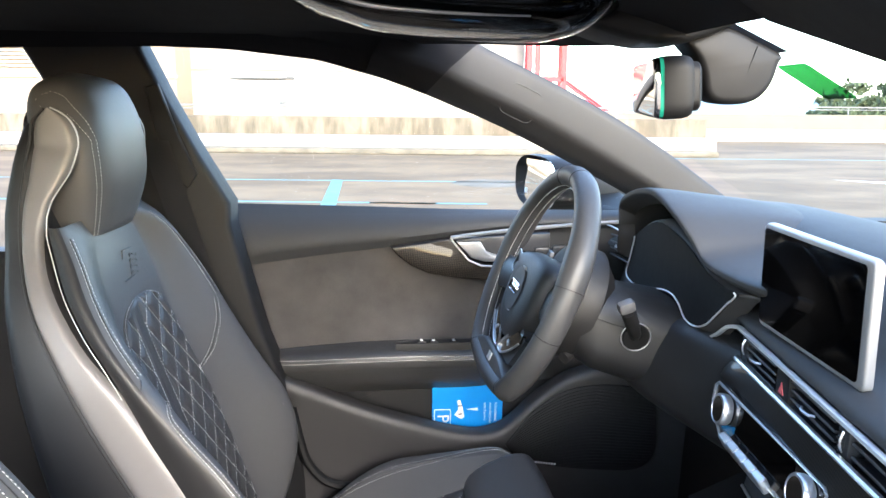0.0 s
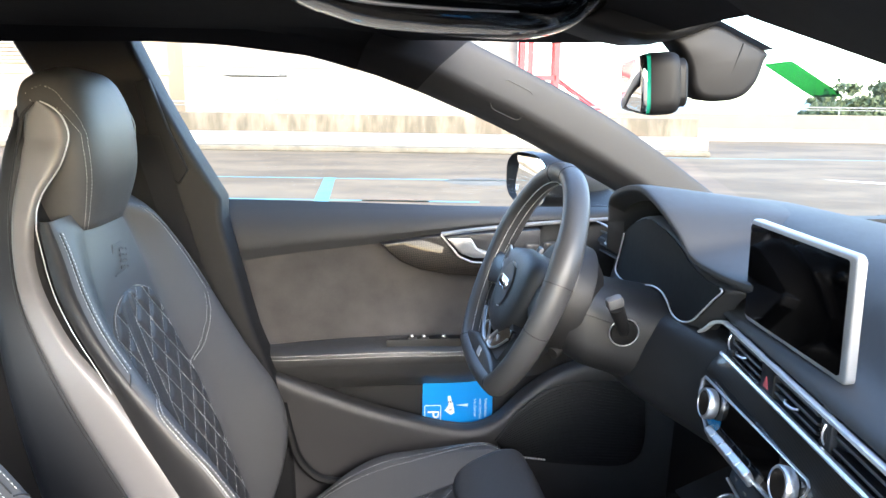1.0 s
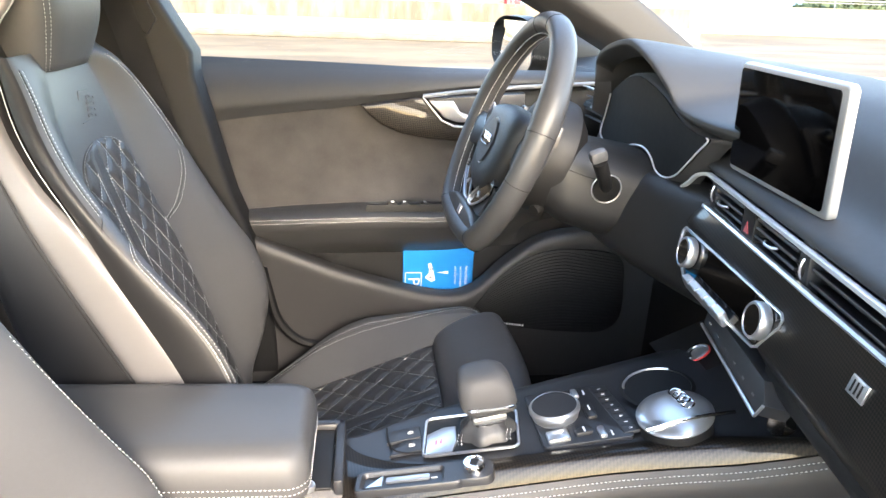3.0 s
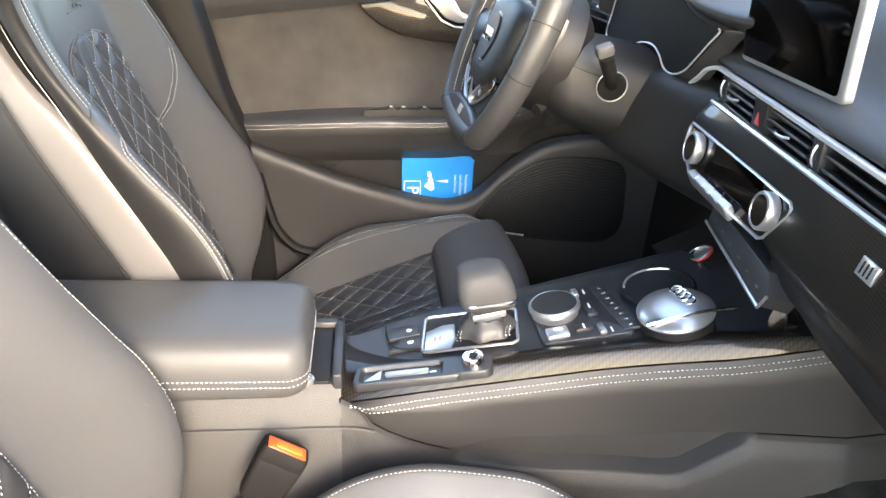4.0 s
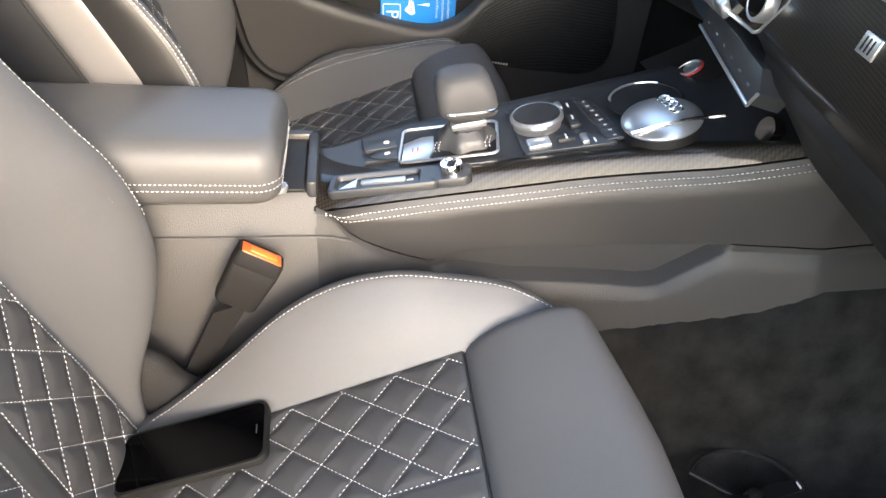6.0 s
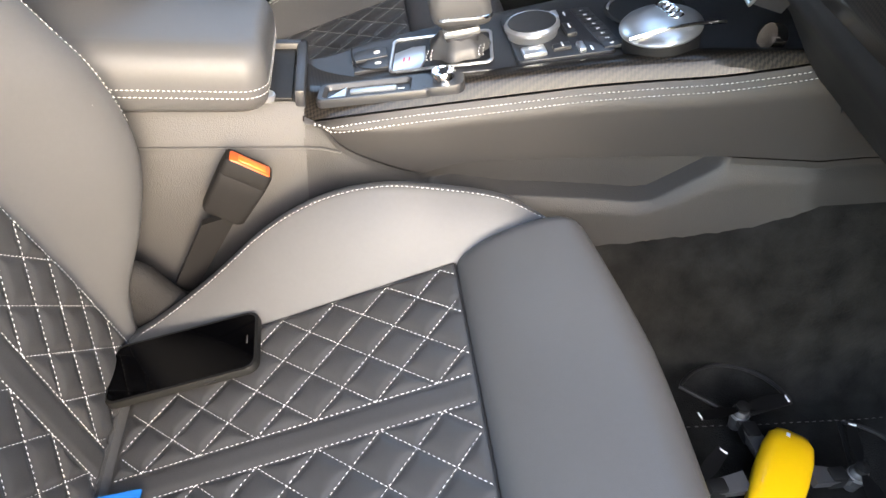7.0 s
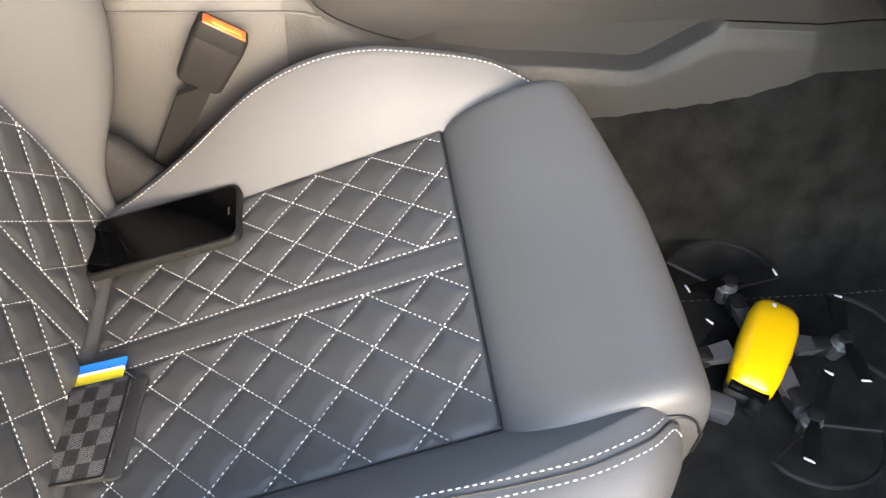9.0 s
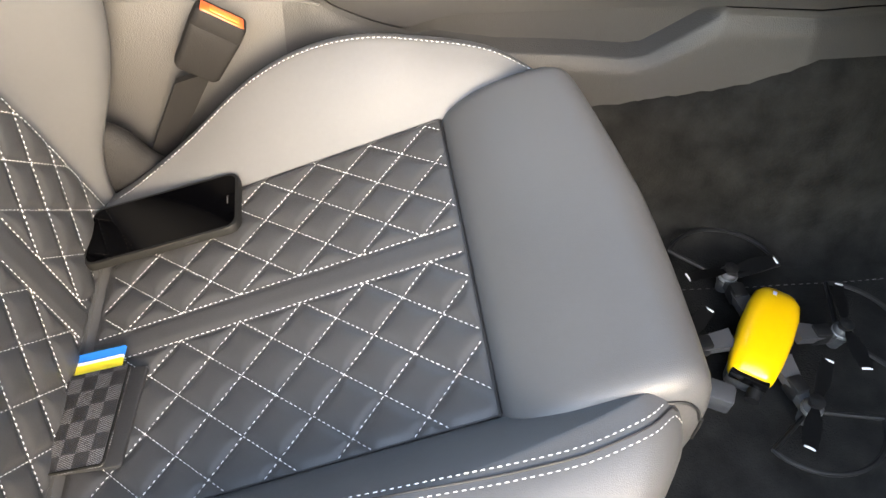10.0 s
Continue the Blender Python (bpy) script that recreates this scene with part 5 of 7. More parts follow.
plate(bm, [(-0.054, -0.036), (-0.022, -0.036), (-0.017, -0.016), (-0.019, 0.016), (-0.034, 0.016), (-0.054, 0.004)], lambda a, b, c: gate @ Vector((a, b, 0.003 - c)), 0.003, 0.001)
gate_badge = part("gate_badge", bm, SATIN, console, "satin aluminium badge plate")
bm = bm_new()
for dx in (-0.004, 0.002):
    block(bm, (0.0016, 0.009, 0.0005), gate @ Matrix.Translation((-0.038 + dx, -0.014 + 0.2 * dx, 0.0033)))
part("badge_print", bm, surface("red_print", (0.45, 0.03, 0.04), 0.5), gate_badge)
lever = thing("gear_selector", (0.168, 0.762, 0.58), "black leather gear selector with silver clasp", "gear selector")
bm = bm_new()
loops = []
for h, a, b in ((0.001, 0.034, 0.031), (0.008, 0.033, 0.029), (0.013, 0.030, 0.026), (0.018, 0.024, 0.020), (0.024, 0.019, 0.016), (0.030, 0.018, 0.015)):
    loops.append([gate @ Vector((0.020 + a * math.cos(k * math.pi / 14) * (1 + 0.10 * math.cos(k * math.pi / 2)), b * math.sin(k * math.pi / 14) * (1 + 0.10 * math.cos(k * math.pi / 2)), h)) for k in range(28)])
rings(bm, loops)
part("gaiter", bm, LEATHER_SHADED, lever, "folded leather gaiter", angle=60)
grip = on_deck(0.184, 0.757, -0.008)
bm = bm_new()
rings(bm, [[grip @ Vector((x - 0.002, y, h)) for x, y in rounded(a, b, min(a, b) * 0.22, 6)] for h, a, b in ((0.016, 0.036, 0.028), (0.030, 0.038, 0.031), (0.032, 0.034, 0.028), (0.040, 0.036, 0.030), (0.046, 0.046, 0.040), (0.050, 0.054, 0.046))])
part("neck", bm, DECK, lever, "satin dark neck", angle=40)
bm = bm_new()
rings(bm, [[grip @ Vector((x + dx, y, h - 0.10 * (x + 0.03) * (h < 0.06))) for x, y in rounded(a, b, r, 8)] for h, a, b, r, dx in ((0.050, 0.056, 0.047, 0.012, 0.0), (0.0525, 0.062, 0.053, 0.013, 0.0), (0.058, 0.0665, 0.0585, 0.014, 0.0), (0.070, 0.0665, 0.060, 0.015, -0.001), (0.082, 0.0625, 0.057, 0.016, -0.002), (0.091, 0.056, 0.051, 0.018, -0.003), (0.0955, 0.048, 0.043, 0.018, -0.004), (0.0975, 0.034, 0.030, 0.014, -0.005))])
part("knob", bm, GRIP, lever, "black leather grip", angle=60)
bm = bm_new()
band = [(x, y) for x, y in rounded(0.0672, 0.0596, 0.014, 8) if y < 0.001 and x > -0.028]
rings(bm, [[grip @ Vector((x * q, y * q, h - 0.10 * (x + 0.03))) for q, h in ((1.0, 0.0590), (1.015, 0.0595), (1.015, 0.0625), (1.0, 0.0630))] for x, y in band])
part("clasp", bm, CHROME, lever, "bright chrome line round the grip")
bm = bm_new()
block(bm, (0.040, 0.034, 0.008), grip @ Matrix.Translation((-0.002, 0, 0.036)), 0.002)
part("collar", bm, SATIN, lever, "satin collar under the grip")
bm = bm_new()
for x0 in (-0.012, 0.046):
    for dx in (0.0, 0.004):
        stitches(bm, curve([gate @ Vector((x0 + dx, -0.018, 0.012)), gate @ Vector((x0 + dx * 1.2 - 0.003, -0.026, 0.009)), gate @ Vector((x0 + dx - 0.002, -0.031, 0.004))], 14), dash=0.0025, gap=0.0015, r=0.0004)
tagged(part("stitching", bm, THREAD, lever, "white contrast stitching"), kind="stuff")

# keys behind the gate, and the key slot with rotary switch
for k in range(2):
    bm = bm_new()
    plate(bm, [(-0.022, -0.012), (0.018, -0.012), (0.018, 0.012), (-0.006, 0.012)] if k else [(-0.024, -0.012), (0.018, -0.012), (0.018, 0.012), (-0.018, 0.012)], lambda a, b, c, k=k: on_deck(0.078, 0.785 - 0.027 * k, 0.003) @ Vector((a, b, -c)), 0.004, 0.001)
    key = part("deck_key", bm, DECK, console)
    bm = bm_new()
    tube(bm, [on_deck(0.084, 0.785 - 0.027 * k, 0.0034) @ Vector((a, b, 0)) for a, b in rounded(0.006, 0.004, 0.001, 3)], 0.0005, 4, closed=True)
    part("symbol", bm, PRINT_WHITE, key)
bm = bm_new()
tube(bm, curve([on_deck(0.055, 0.806, 0.003).translation, on_deck(0.056, 0.780, 0.003).translation, on_deck(0.066, 0.752, 0.003).translation, on_deck(0.096, 0.738, 0.003).translation], 20), 0.0012, 6)
part("key_surround", bm, PLASTIC_DARK, console)
slot = on_deck(0.0945, 0.6845, 0.0) @ pose(0, 0, 0, 0, 0, -8.5)


def slot_loop(x0, x1, w, h, r=0.008):
    return [slot @ Vector((a, b, h)) for a, b in rounded(x1 - x0, w, r, 6, (x0 + x1) / 2, 0.0)]


bm = bm_new()
rings(bm, [slot_loop(-0.078, 0.046, 0.036, 0.003), slot_loop(-0.078, 0.046, 0.036, 0.0105), slot_loop(-0.076, 0.044, 0.034, 0.0125), slot_loop(-0.071, 0.024, 0.028, 0.0125, 0.005), slot_loop(-0.069, 0.022, 0.025, 0.010, 0.005), slot_loop(-0.068, 0.021, 0.023, 0.0072, 0.004)])
tray = part("key_slot", bm, DECK, console, "dark recessed key slot", angle=30)
bm = bm_new()
plate(bm, rounded(0.050, 0.009, 0.003), lambda a, b, c: slot @ Vector((-0.018 + a, b + 0.002, 0.0100 - c)), 0.004, 0.001)
part("key_blade", bm, SATIN, tray, "satin aluminium bar")
bm = bm_new()
plate(bm, [(-0.009, -0.009), (0.009, -0.008), (0.009, 0.009)], lambda a, b, c: slot @ Vector((-0.056 + a, b, 0.0100 - c)), 0.003)
part("key_wedge", bm, SATIN, tray)
bm = bm_new()
block(bm, (0.007, 0.002, 0.0004), slot @ Matrix.Translation((0.012, 0.0, 0.0076)))
part("key_mark", bm, PRINT_WHITE, tray)
bm = bm_new()
rings(bm, [slot_loop(0.036, 0.079, w, h, 0.010) for w, h in ((0.033, 0.003), (0.033, 0.0108), (0.031, 0.0128))])
part("rotary_base", bm, DECK, console)
bm = bm_new()
lathe(bm, [(0.0001, 0.0), (0.0125, 0.0), (0.0125, 0.008), (0.0112, 0.0105), (0.0090, 0.0105), (0.0086, 0.0095), (0.0001, 0.0095)], slot @ Matrix.Translation((0.0585, 0.0, 0.0128)), 28)
rotary = part("rotary_switch", bm, CHROME, console, "chrome rotary switch")
bm = bm_new()
plate(bm, [(-0.005, -0.003), (0.003, -0.006), (0.006, 0.004), (-0.002, 0.006)], lambda a, b, c: slot @ Vector((0.0585 + a, b, 0.0228 - c)), 0.001)
part("rotary_mark", bm, PLASTIC_DARK, rotary)

# media controls
bm = bm_new()
plate(bm, rounded(0.104, 0.116, 0.006), lambda a, b, c: on_deck(0.283, 0.754, 0.0032) @ Vector((a, b - 0.10 * a, -c)), 0.006, 0.0015)
part("media_panel", bm, DECK, console)
bm = bm_new()
lathe(bm, [(0.0001, 0.0), (0.028, 0.0), (0.0285, 0.006), (0.0312, 0.009), (0.0312, 0.0125), (0.0285, 0.0155), (0.0278, 0.0150), (0.0001, 0.0150)], on_deck(0.259, 0.761, 0.003), 44)
knob = part("media_knob", bm, SATIN, console, "chrome ringed media knob")
bm = bm_new()
lathe(bm, [(0.0001, 0.0158), (0.0266, 0.0158), (0.0275, 0.0148), (0.0001, 0.0140)], on_deck(0.259, 0.761, 0.003), 44)
part("touch_top", bm, DECK, knob)
bm = bm_new()
plate(bm, [(-0.010, 0.052), (0.010, 0.052), (0.022, -0.052), (0.002, -0.052)], lambda a, b, c: on_deck(0.3215, 0.7505, 0.0044) @ Vector((a, b, -c)), 0.004, 0.0008)
strip_keys = part("number_strip", bm, DECK, console, "strip of eight number keys")
for k in range(8):
    writing(str(k + 1), 0.006, on_deck(0.322 + 0.0015 * k, 0.796 - 0.0130 * k, 0.0046) @ pose(0, 0, 0, 0, 0, -84), PRINT_WHITE, strip_keys, "digit", 0.0001)
bm = bm_new()
for k in range(7):
    block(bm, (0.018, 0.0006, 0.0004), on_deck(0.3228 + 0.0015 * k, 0.7895 - 0.0130 * k, 0.0045))
part("key_joints", bm, PLASTIC_DARK, strip_keys)
for x, y, w, d, mt in ((0.251, 0.715, 0.026, 0.020, SATIN), (0.300, 0.707, 0.008, 0.020, SATIN), (0.291, 0.795, 0.008, 0.018, SATIN), (0.281, 0.715, 0.020, 0.012, DECK), (0.298, 0.752, 0.012, 0.030, DECK)):
    bm = bm_new()
    block(bm, (w, d, 0.006), on_deck(x, y, 0.005), 0.002)
    part("media_key", bm, mt, console)
for x, y, h in ((0.303, 0.797, 0.0036), (0.298, 0.756, 0.0082), (0.281, 0.715, 0.0082), (0.311, 0.704, 0.0036)):
    bm = bm_new()
    block(bm, (0.002, 0.010, 0.0004), on_deck(x, y, h))
    part("key_legend", bm, PRINT_WHITE, console)

# cup holder
bm = bm_new()
lathe(bm, [(0.046, 0.0045), (0.0415, 0.006), (0.0395, 0.002), (0.0375, -0.05), (0.0001, -0.052)], on_deck(0.390, 0.775, 0), 40)
part("cup_holder", bm, PLASTIC_DARK, console, "open cup holder")
bm = bm_new()
tube(bm, [on_deck(0.390, 0.775, 0.0058) @ Vector((0.042 * math.cos(a), 0.042 * math.sin(a), 0)) for a in span(0.9, 2.9, 24)], 0.0016, 6)
part("cup_ring", bm, SATIN, console, "bright arc in the cup holder")
ash = thing("ashtray", (0.381, 0.691, 0.62), "round ashtray with brushed silver lid in cup holder", "ashtray")
bm = bm_new()
lathe(bm, [(0.0001, -0.03), (0.039, -0.03), (0.0400, 0.0), (0.0405, 0.016), (0.0395, 0.021), (0.0001, 0.021)], on_deck(0.381, 0.691, 0), 44)
part("bowl", bm, PLASTIC_DARK, ash)
bm = bm_new()
lathe(bm, [(0.0405, 0.0195), (0.0428, 0.0205), (0.0430, 0.0225), (0.0415, 0.0245), (0.034, 0.0285), (0.021, 0.0310), (0.0001, 0.0316)], on_deck(0.381, 0.691, 0) @ pose(0, 0, 0, 3, -3, 0), 44)
part("lid", bm, SATIN, ash, "brushed silver lid")
bm = bm_new()
tube(bm, [on_deck(0.381, 0.691, 0.0222) @ Vector((-0.046 + 0.1 * t, -0.024 - 0.004 * math.sin(t * math.pi), 0.006 * math.sin(t * math.pi) + 0.003)) for t in span(0, 1, 14)], 0.002, 6)
part("lid_lip", bm, CHROME, ash, "chrome lid lip")
for k in range(4):
    bm = bm_new()
    tube(bm, [on_deck(0.385 + 0.0012 * k, 0.716 - 0.0088 * k, 0.0320 + 0.0008 * min(k, 3 - k)) @ Vector((0.0072 * math.cos(a), 0.0072 * math.sin(a), 0)) for a in span(0, 2 * math.pi * 23 / 24, 24)], 0.0013, 6, closed=True)
    part("emblem_ring", bm, CHROME, ash)

# power socket and starter button ahead of the deck
bm = bm_new()
fm = axes((0.478, 0.652, 0.652), (0, 1, 0.1), (0.3, 0, 1))
lathe(bm, [(0.0001, 0.0), (0.010, 0.0), (0.011, 0.008), (0.0155, 0.009), (0.016, 0.004), (0.0145, -0.004)], fm, 28)
part("power_socket", bm, CHROME, console, "chrome ringed power socket")

# ---- the dashboard ----
PLASTIC_COL = surface("column_plastic", (0.011, 0.011, 0.0115), 0.52, vary=0.08, big=6, grain=0.15, gscale=1400, voronoi=True)
dash = thing("dashboard", (0.6, CY, 0.45), "black soft-touch dashboard with carbon strip and air vents", "dashboard")
fx = lambda y: 0.442 + 0.14 * (y - 0.72) + max(0.0, 0.36 - y) ** 1.6 if y < 0.95 else 0.474 - 0.05 * (y - 0.95)


bm = bm_new()
loops = []
for y in span(0.06, 1.41, 70):
    f = fx(y)
    side = 0.03 * max(0.0, abs(y - CY) - 0.45) / 0.2
    pts = [(f + 0.006, 0.8835), (f - 0.001, 0.888), (f + 0.004, 0.897), (f + 0.022, 0.904), (f + 0.045, 0.912), (f + 0.062, 0.932), (f + 0.085, 0.972), (f + 0.13, 0.997), (f + 0.22, 0.999 - side), (f + 0.36, 0.970 - side), (f + 0.50, 0.935 - side), (1.08, 0.88)]
    loops.append(curve([(x, y, z) for x, z in pts], 40))
rings(bm, loops, caps=False, wrap=False)
part("top_pad", bm, LEATHER_FINE, dash, "grey-black grained top pad", angle=60)

bm = bm_new()
plate(bm, [(0.480, 0.755), (0.486, 0.84), (0.492, 0.886), (0.512, 0.905), (0.55, 0.925), (0.58, 0.968), (0.63, 0.986), (0.72, 0.972), (0.90, 0.92), (1.08, 0.87), (1.08, 0.56), (0.86, 0.565), (0.68, 0.580), (0.59, 0.63), (0.525, 0.70), (0.492, 0.735)], lambda a, b, c: Vector((a, 0.0585 - c, b)), 0.012, 0.004)
part("end_cap", bm, PLASTIC, dash, "black cap closing the end of the dashboard")

# hood over the instruments
LIP = [(0.425, 1.270, 0.905), (0.420, 1.252, 0.9485), (0.420, 1.256, 0.9827), (0.420, 1.2331, 1.0005), (0.420, 1.1749, 1.0169), (0.420, 1.1074, 1.0246), (0.420, 1.0562, 1.0178), (0.420, 0.9963, 1.0013), (0.428, 0.958, 0.977), (0.435, 0.930, 0.953), (0.440, 0.874, 0.9458), (0.450, 0.804, 0.944), (0.485, 0.75, 0.942)]
lips = curve(LIP, 72)
bm = bm_new()
loops = []
for p in lips:
    yy = p.y
    tgt = 0.996 - 0.03 * max(0.0, abs(yy - 1.05) - 0.12) / 0.2
    loops.append(curve([p + Vector((0.030, 0, -0.020)), p + Vector((0.006, 0, -0.008)), p, p + Vector((0.012, 0, 0.006)), Vector((p.x + 0.10, yy + 0.01, p.z + 0.004 + (tgt - p.z) * 0.30)), Vector((p.x + 0.22, yy + 0.02, p.z + (tgt - p.z) * 0.75)), Vector((p.x + 0.36, yy + 0.03, tgt - 0.02)), Vector((p.x + 0.48, yy + 0.03, tgt - 0.07))], 34))
rings(bm, loops, caps=False, wrap=False)
part("instrument_hood", bm, LEATHER_FINE, dash, "smooth curved instrument hood", angle=60)
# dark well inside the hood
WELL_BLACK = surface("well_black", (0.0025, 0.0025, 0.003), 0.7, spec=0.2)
BZ = [(1.2545, 0.892), (1.240, 0.920), (1.2223, 0.943), (1.13, 0.975), (1.02, 0.962), (0.95, 0.938), (0.888, 0.928), (0.850, 0.928), (0.873, 0.909), (0.8995, 0.888), (0.9315, 0.8645), (0.968, 0.853), (1.0005, 0.855), (1.0254, 0.8697), (1.055, 0.877), (1.0978, 0.8733), (1.15, 0.860), (1.2048, 0.8519), (1.25, 0.852), (1.2705, 0.8622)]
bez = curve([(0.452, a, b) for a, b in BZ + BZ[:1]], 90)[:-1]
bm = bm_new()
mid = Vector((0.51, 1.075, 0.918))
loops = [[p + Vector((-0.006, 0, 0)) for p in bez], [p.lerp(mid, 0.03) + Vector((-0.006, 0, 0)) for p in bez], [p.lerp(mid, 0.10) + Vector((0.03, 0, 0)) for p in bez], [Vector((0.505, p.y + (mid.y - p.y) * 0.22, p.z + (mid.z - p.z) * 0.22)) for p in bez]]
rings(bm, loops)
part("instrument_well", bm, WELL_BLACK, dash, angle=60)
bm = bm_new()
bm.faces.new([bm.verts.new(Vector((0.5035, p.y + (mid.y - p.y) * 0.24, p.z + (mid.z - p.z) * 0.24))) for p in bez])
part("instrument_display", bm, SCREEN, dash, "dark instrument display")
bm = bm_new()
tube(bm, [p + Vector((-0.008, 0, 0)) for p in [q for q in bez[30:] if q.z < 0.942] + [q for q in bez[:10] if q.z < 0.935]], 0.0013, 8)
part("instrument_ring", bm, SILVER, dash, "thin satin ring round the instruments")
bm = bm_new()
for k in range(8):
    a = radians(100 + 18 * k)
    block(bm, (0.0006, 0.006, 0.0022), Matrix.Translation((0.5015, 1.205 - 0.05 * math.cos(a - 1.57) * 0 + 0.045 * math.cos(a) * -1 * 0 + 0.04, 0.955 - 0.011 * k)) @ pose(0, 0, 0, -20 + 9 * k))
tagged(part("scale_marks", bm, PRINT_WHITE, dash), kind="stuff")
# surround between hood and well
bm = bm_new()
outer = [Vector((0.470, mid.y + (p.y - mid.y) * 1.07, mid.z + (p.z - mid.z) * (1.30 if p.z < 0.92 else 1.08))) for p in bez]
rings(bm, [[p + Vector((-0.004, 0, 0)) for p in bez], [Vector((p.x - 0.002, mid.y + (p.y - mid.y) * 1.02, mid.z + (p.z - mid.z) * 1.06)) for p in bez], outer], caps=False)
part("instrument_surround", bm, PLASTIC, dash, angle=60)

# vent band
bm = bm_new()
sheet(bm, lambda y, t: Vector((fx(y) + 0.035, y, 0.80 + 0.095 * t)), span(0.06, 1.41, 40), (0, 1))
part("vent_backing", bm, PLASTIC_DARK, dash)
bm = bm_new()
strip = [Vector((fx(y) - 0.004, y, 0.882)) for y in span(0.06, 0.865, 60)]
strip += curve([(fx(0.865) - 0.004, 0.868, 0.882), (0.452, 0.885, 0.876), (0.452, 0.905, 0.862), (0.453, 0.930, 0.848)], 10)[1:]
loops = []
for p in strip:
    loops.append([p + Vector((0.0, 0, -0.0026)), p + Vector((-0.002, 0, -0.0018)), p + Vector((-0.002, 0, 0.0018)), p + Vector((0.0, 0, 0.0026)), p + Vector((0.004, 0, 0.0022)), p + Vector((0.004, 0, -0.0022))])
rings(bm, loops)
part("bright_strip", bm, SILVER, dash, "satin aluminium strip above the vents")


def vent(y0, y1, z0, z1, n, tilt=0.0, tab=None):
    for k in range(n):
        bm = bm_new()
        z = z0 + (z1 - z0) * (k + 0.5) / n
        L = y1 - y0
        ym = (y0 + y1) / 2
        block(bm, (0.022, L, 0.0032), Matrix.Translation((fx(ym) + 0.010, ym, z)) @ pose(0, 0, 0, 0, 0, math.degrees(-math.atan(0.14)) if y1 < 0.95 else 2.9) @ pose(0, 0, 0, 0, 18 + tilt, 0), 0.001)
        part("vent_slat", bm, DECK, dash)
    if tab:
        bm = bm_new()
        zc = (z0 + z1) / 2
        tube(bm, curve([(fx(tab) - 0.002, tab + 0.012, zc), (fx(tab) - 0.006, tab + 0.006, zc - 0.001), (fx(tab) - 0.006, tab - 0.006, zc - 0.001), (fx(tab) - 0.002, tab - 0.012, zc)], 10), 0.0015, 8)
        part("vent_tab", bm, SATIN, dash, "chrome vent tab")


vent(0.742, 0.838, 0.838, 0.884, 5, 0, 0.80)
vent(0.598, 0.700, 0.838, 0.884, 5, 0, 0.652)
vent(0.10, 0.572, 0.832, 0.882, 4)
vent(1.30, 1.40, 0.862, 0.925, 5, 0, 1.35)
for y, nm in ((0.849, 0), (0.585, 0)):
    bm = bm_new()
    block(bm, (0.014, 0.022, 0.050), Matrix.Translation((fx(y) + 0.008, y, 0.861)) @ pose(0, 0, 0, 0, 0, -8), 0.003)
    wheelcase = part("vent_divider", bm, DECK, dash)
    bm = bm_new()
    lathe(bm, [(0.0001, -0.0035), (0.0155, -0.0035), (0.0165, -0.0015), (0.0165, 0.0015), (0.0155, 0.0035), (0.0001, 0.0035)], Matrix.Translation((fx(y) + 0.0150, y, 0.861)) @ pose(0, 0, 0, 90), 28)
    part("vent_roller", bm, DECK, wheelcase, "dark ribbed vent roller")
    bm = bm_new()
    tube(bm, [Vector((fx(y) + 0.0150 - 0.0168 * math.cos(a), y, 0.861 + 0.0168 * math.sin(a))) for a in span(-0.62, 0.62, 14)], 0.0013, 6)
    part("roller_arc", bm, SATIN, wheelcase, "silver arc on the roller")
    bm = bm_new()
    for k in range(5):
        block(bm, (0.001, 0.003, 0.0018), Matrix.Translation((fx(y) - 0.0045 + 0.0004 * (k - 2) ** 2, y, 0.851 + 0.005 * k)))
    tagged(part("roller_dots", bm, PLASTIC_DARK, wheelcase), kind="stuff")
bm = bm_new()
tube(bm, curve([(0.446, 1.292, 0.902), (0.446, 1.30, 0.924), (0.446, 1.35, 0.928), (0.446, 1.405, 0.926)], 14), 0.0016, 8)
part("vent_frame", bm, SATIN, dash, "satin line over the side vent")
# hazard light switch
bm = bm_new()
hm = axes((fx(0.72) - 0.002, 0.720, 0.861), (0.14, 1, 0), (0, 0, 1))
plate(bm, rounded(0.036, 0.048, 0.004), lambda a, b, c: hm @ Vector((a, b, c)), 0.02, 0.002)
haz = part("hazard_switch", bm, PLASTIC_DARK, dash)
bm = bm_new()
plate(bm, [(-0.0065, -0.009), (0.0065, -0.009), (0, 0.004)], lambda a, b, c: hm @ Vector((a, b, -0.0012 + c)), 0.0011)
part("hazard_triangle", bm, surface("red_mark", (0.55, 0.10, 0.10), 0.4), haz, "red warning triangle")

# carbon fascia under the vents, running to the passenger's side
bm = bm_new()


def fascia(y, t):
    f = fx(y)
    z0 = 0.842 + (0.90 - y) * 0.021
    low = 0.752 if y < 0.60 else 0.752 + (y - 0.60) * 0.22
    z = z0 + (low - z0) * t
    return Vector((f - 0.004 - 0.020 * math.sin(t * math.pi / 2) + 0.035 * max(0, t - 0.75) * 2 + 0.028 * max(0.0, (y - 0.862) / 0.033) ** 2, y, z))


sheet(bm, fascia, span(0.06, 0.895, 60), span(0, 1, 20))
part("carbon_fascia", bm, CARBON_DARK, dash, "glossy carbon fibre fascia", angle=60)
bm = bm_new()
loops = []
for y in span(0.06, 0.893, 60):
    p = fascia(y, 0.0)
    loops.append([p + Vector((0.002, 0, 0.0018)), p + Vector((-0.0015, 0, 0.0016)), p + Vector((-0.0035, 0, -0.0008)), p + Vector((-0.003, 0, -0.003)), p + Vector((0.002, 0, -0.002))])
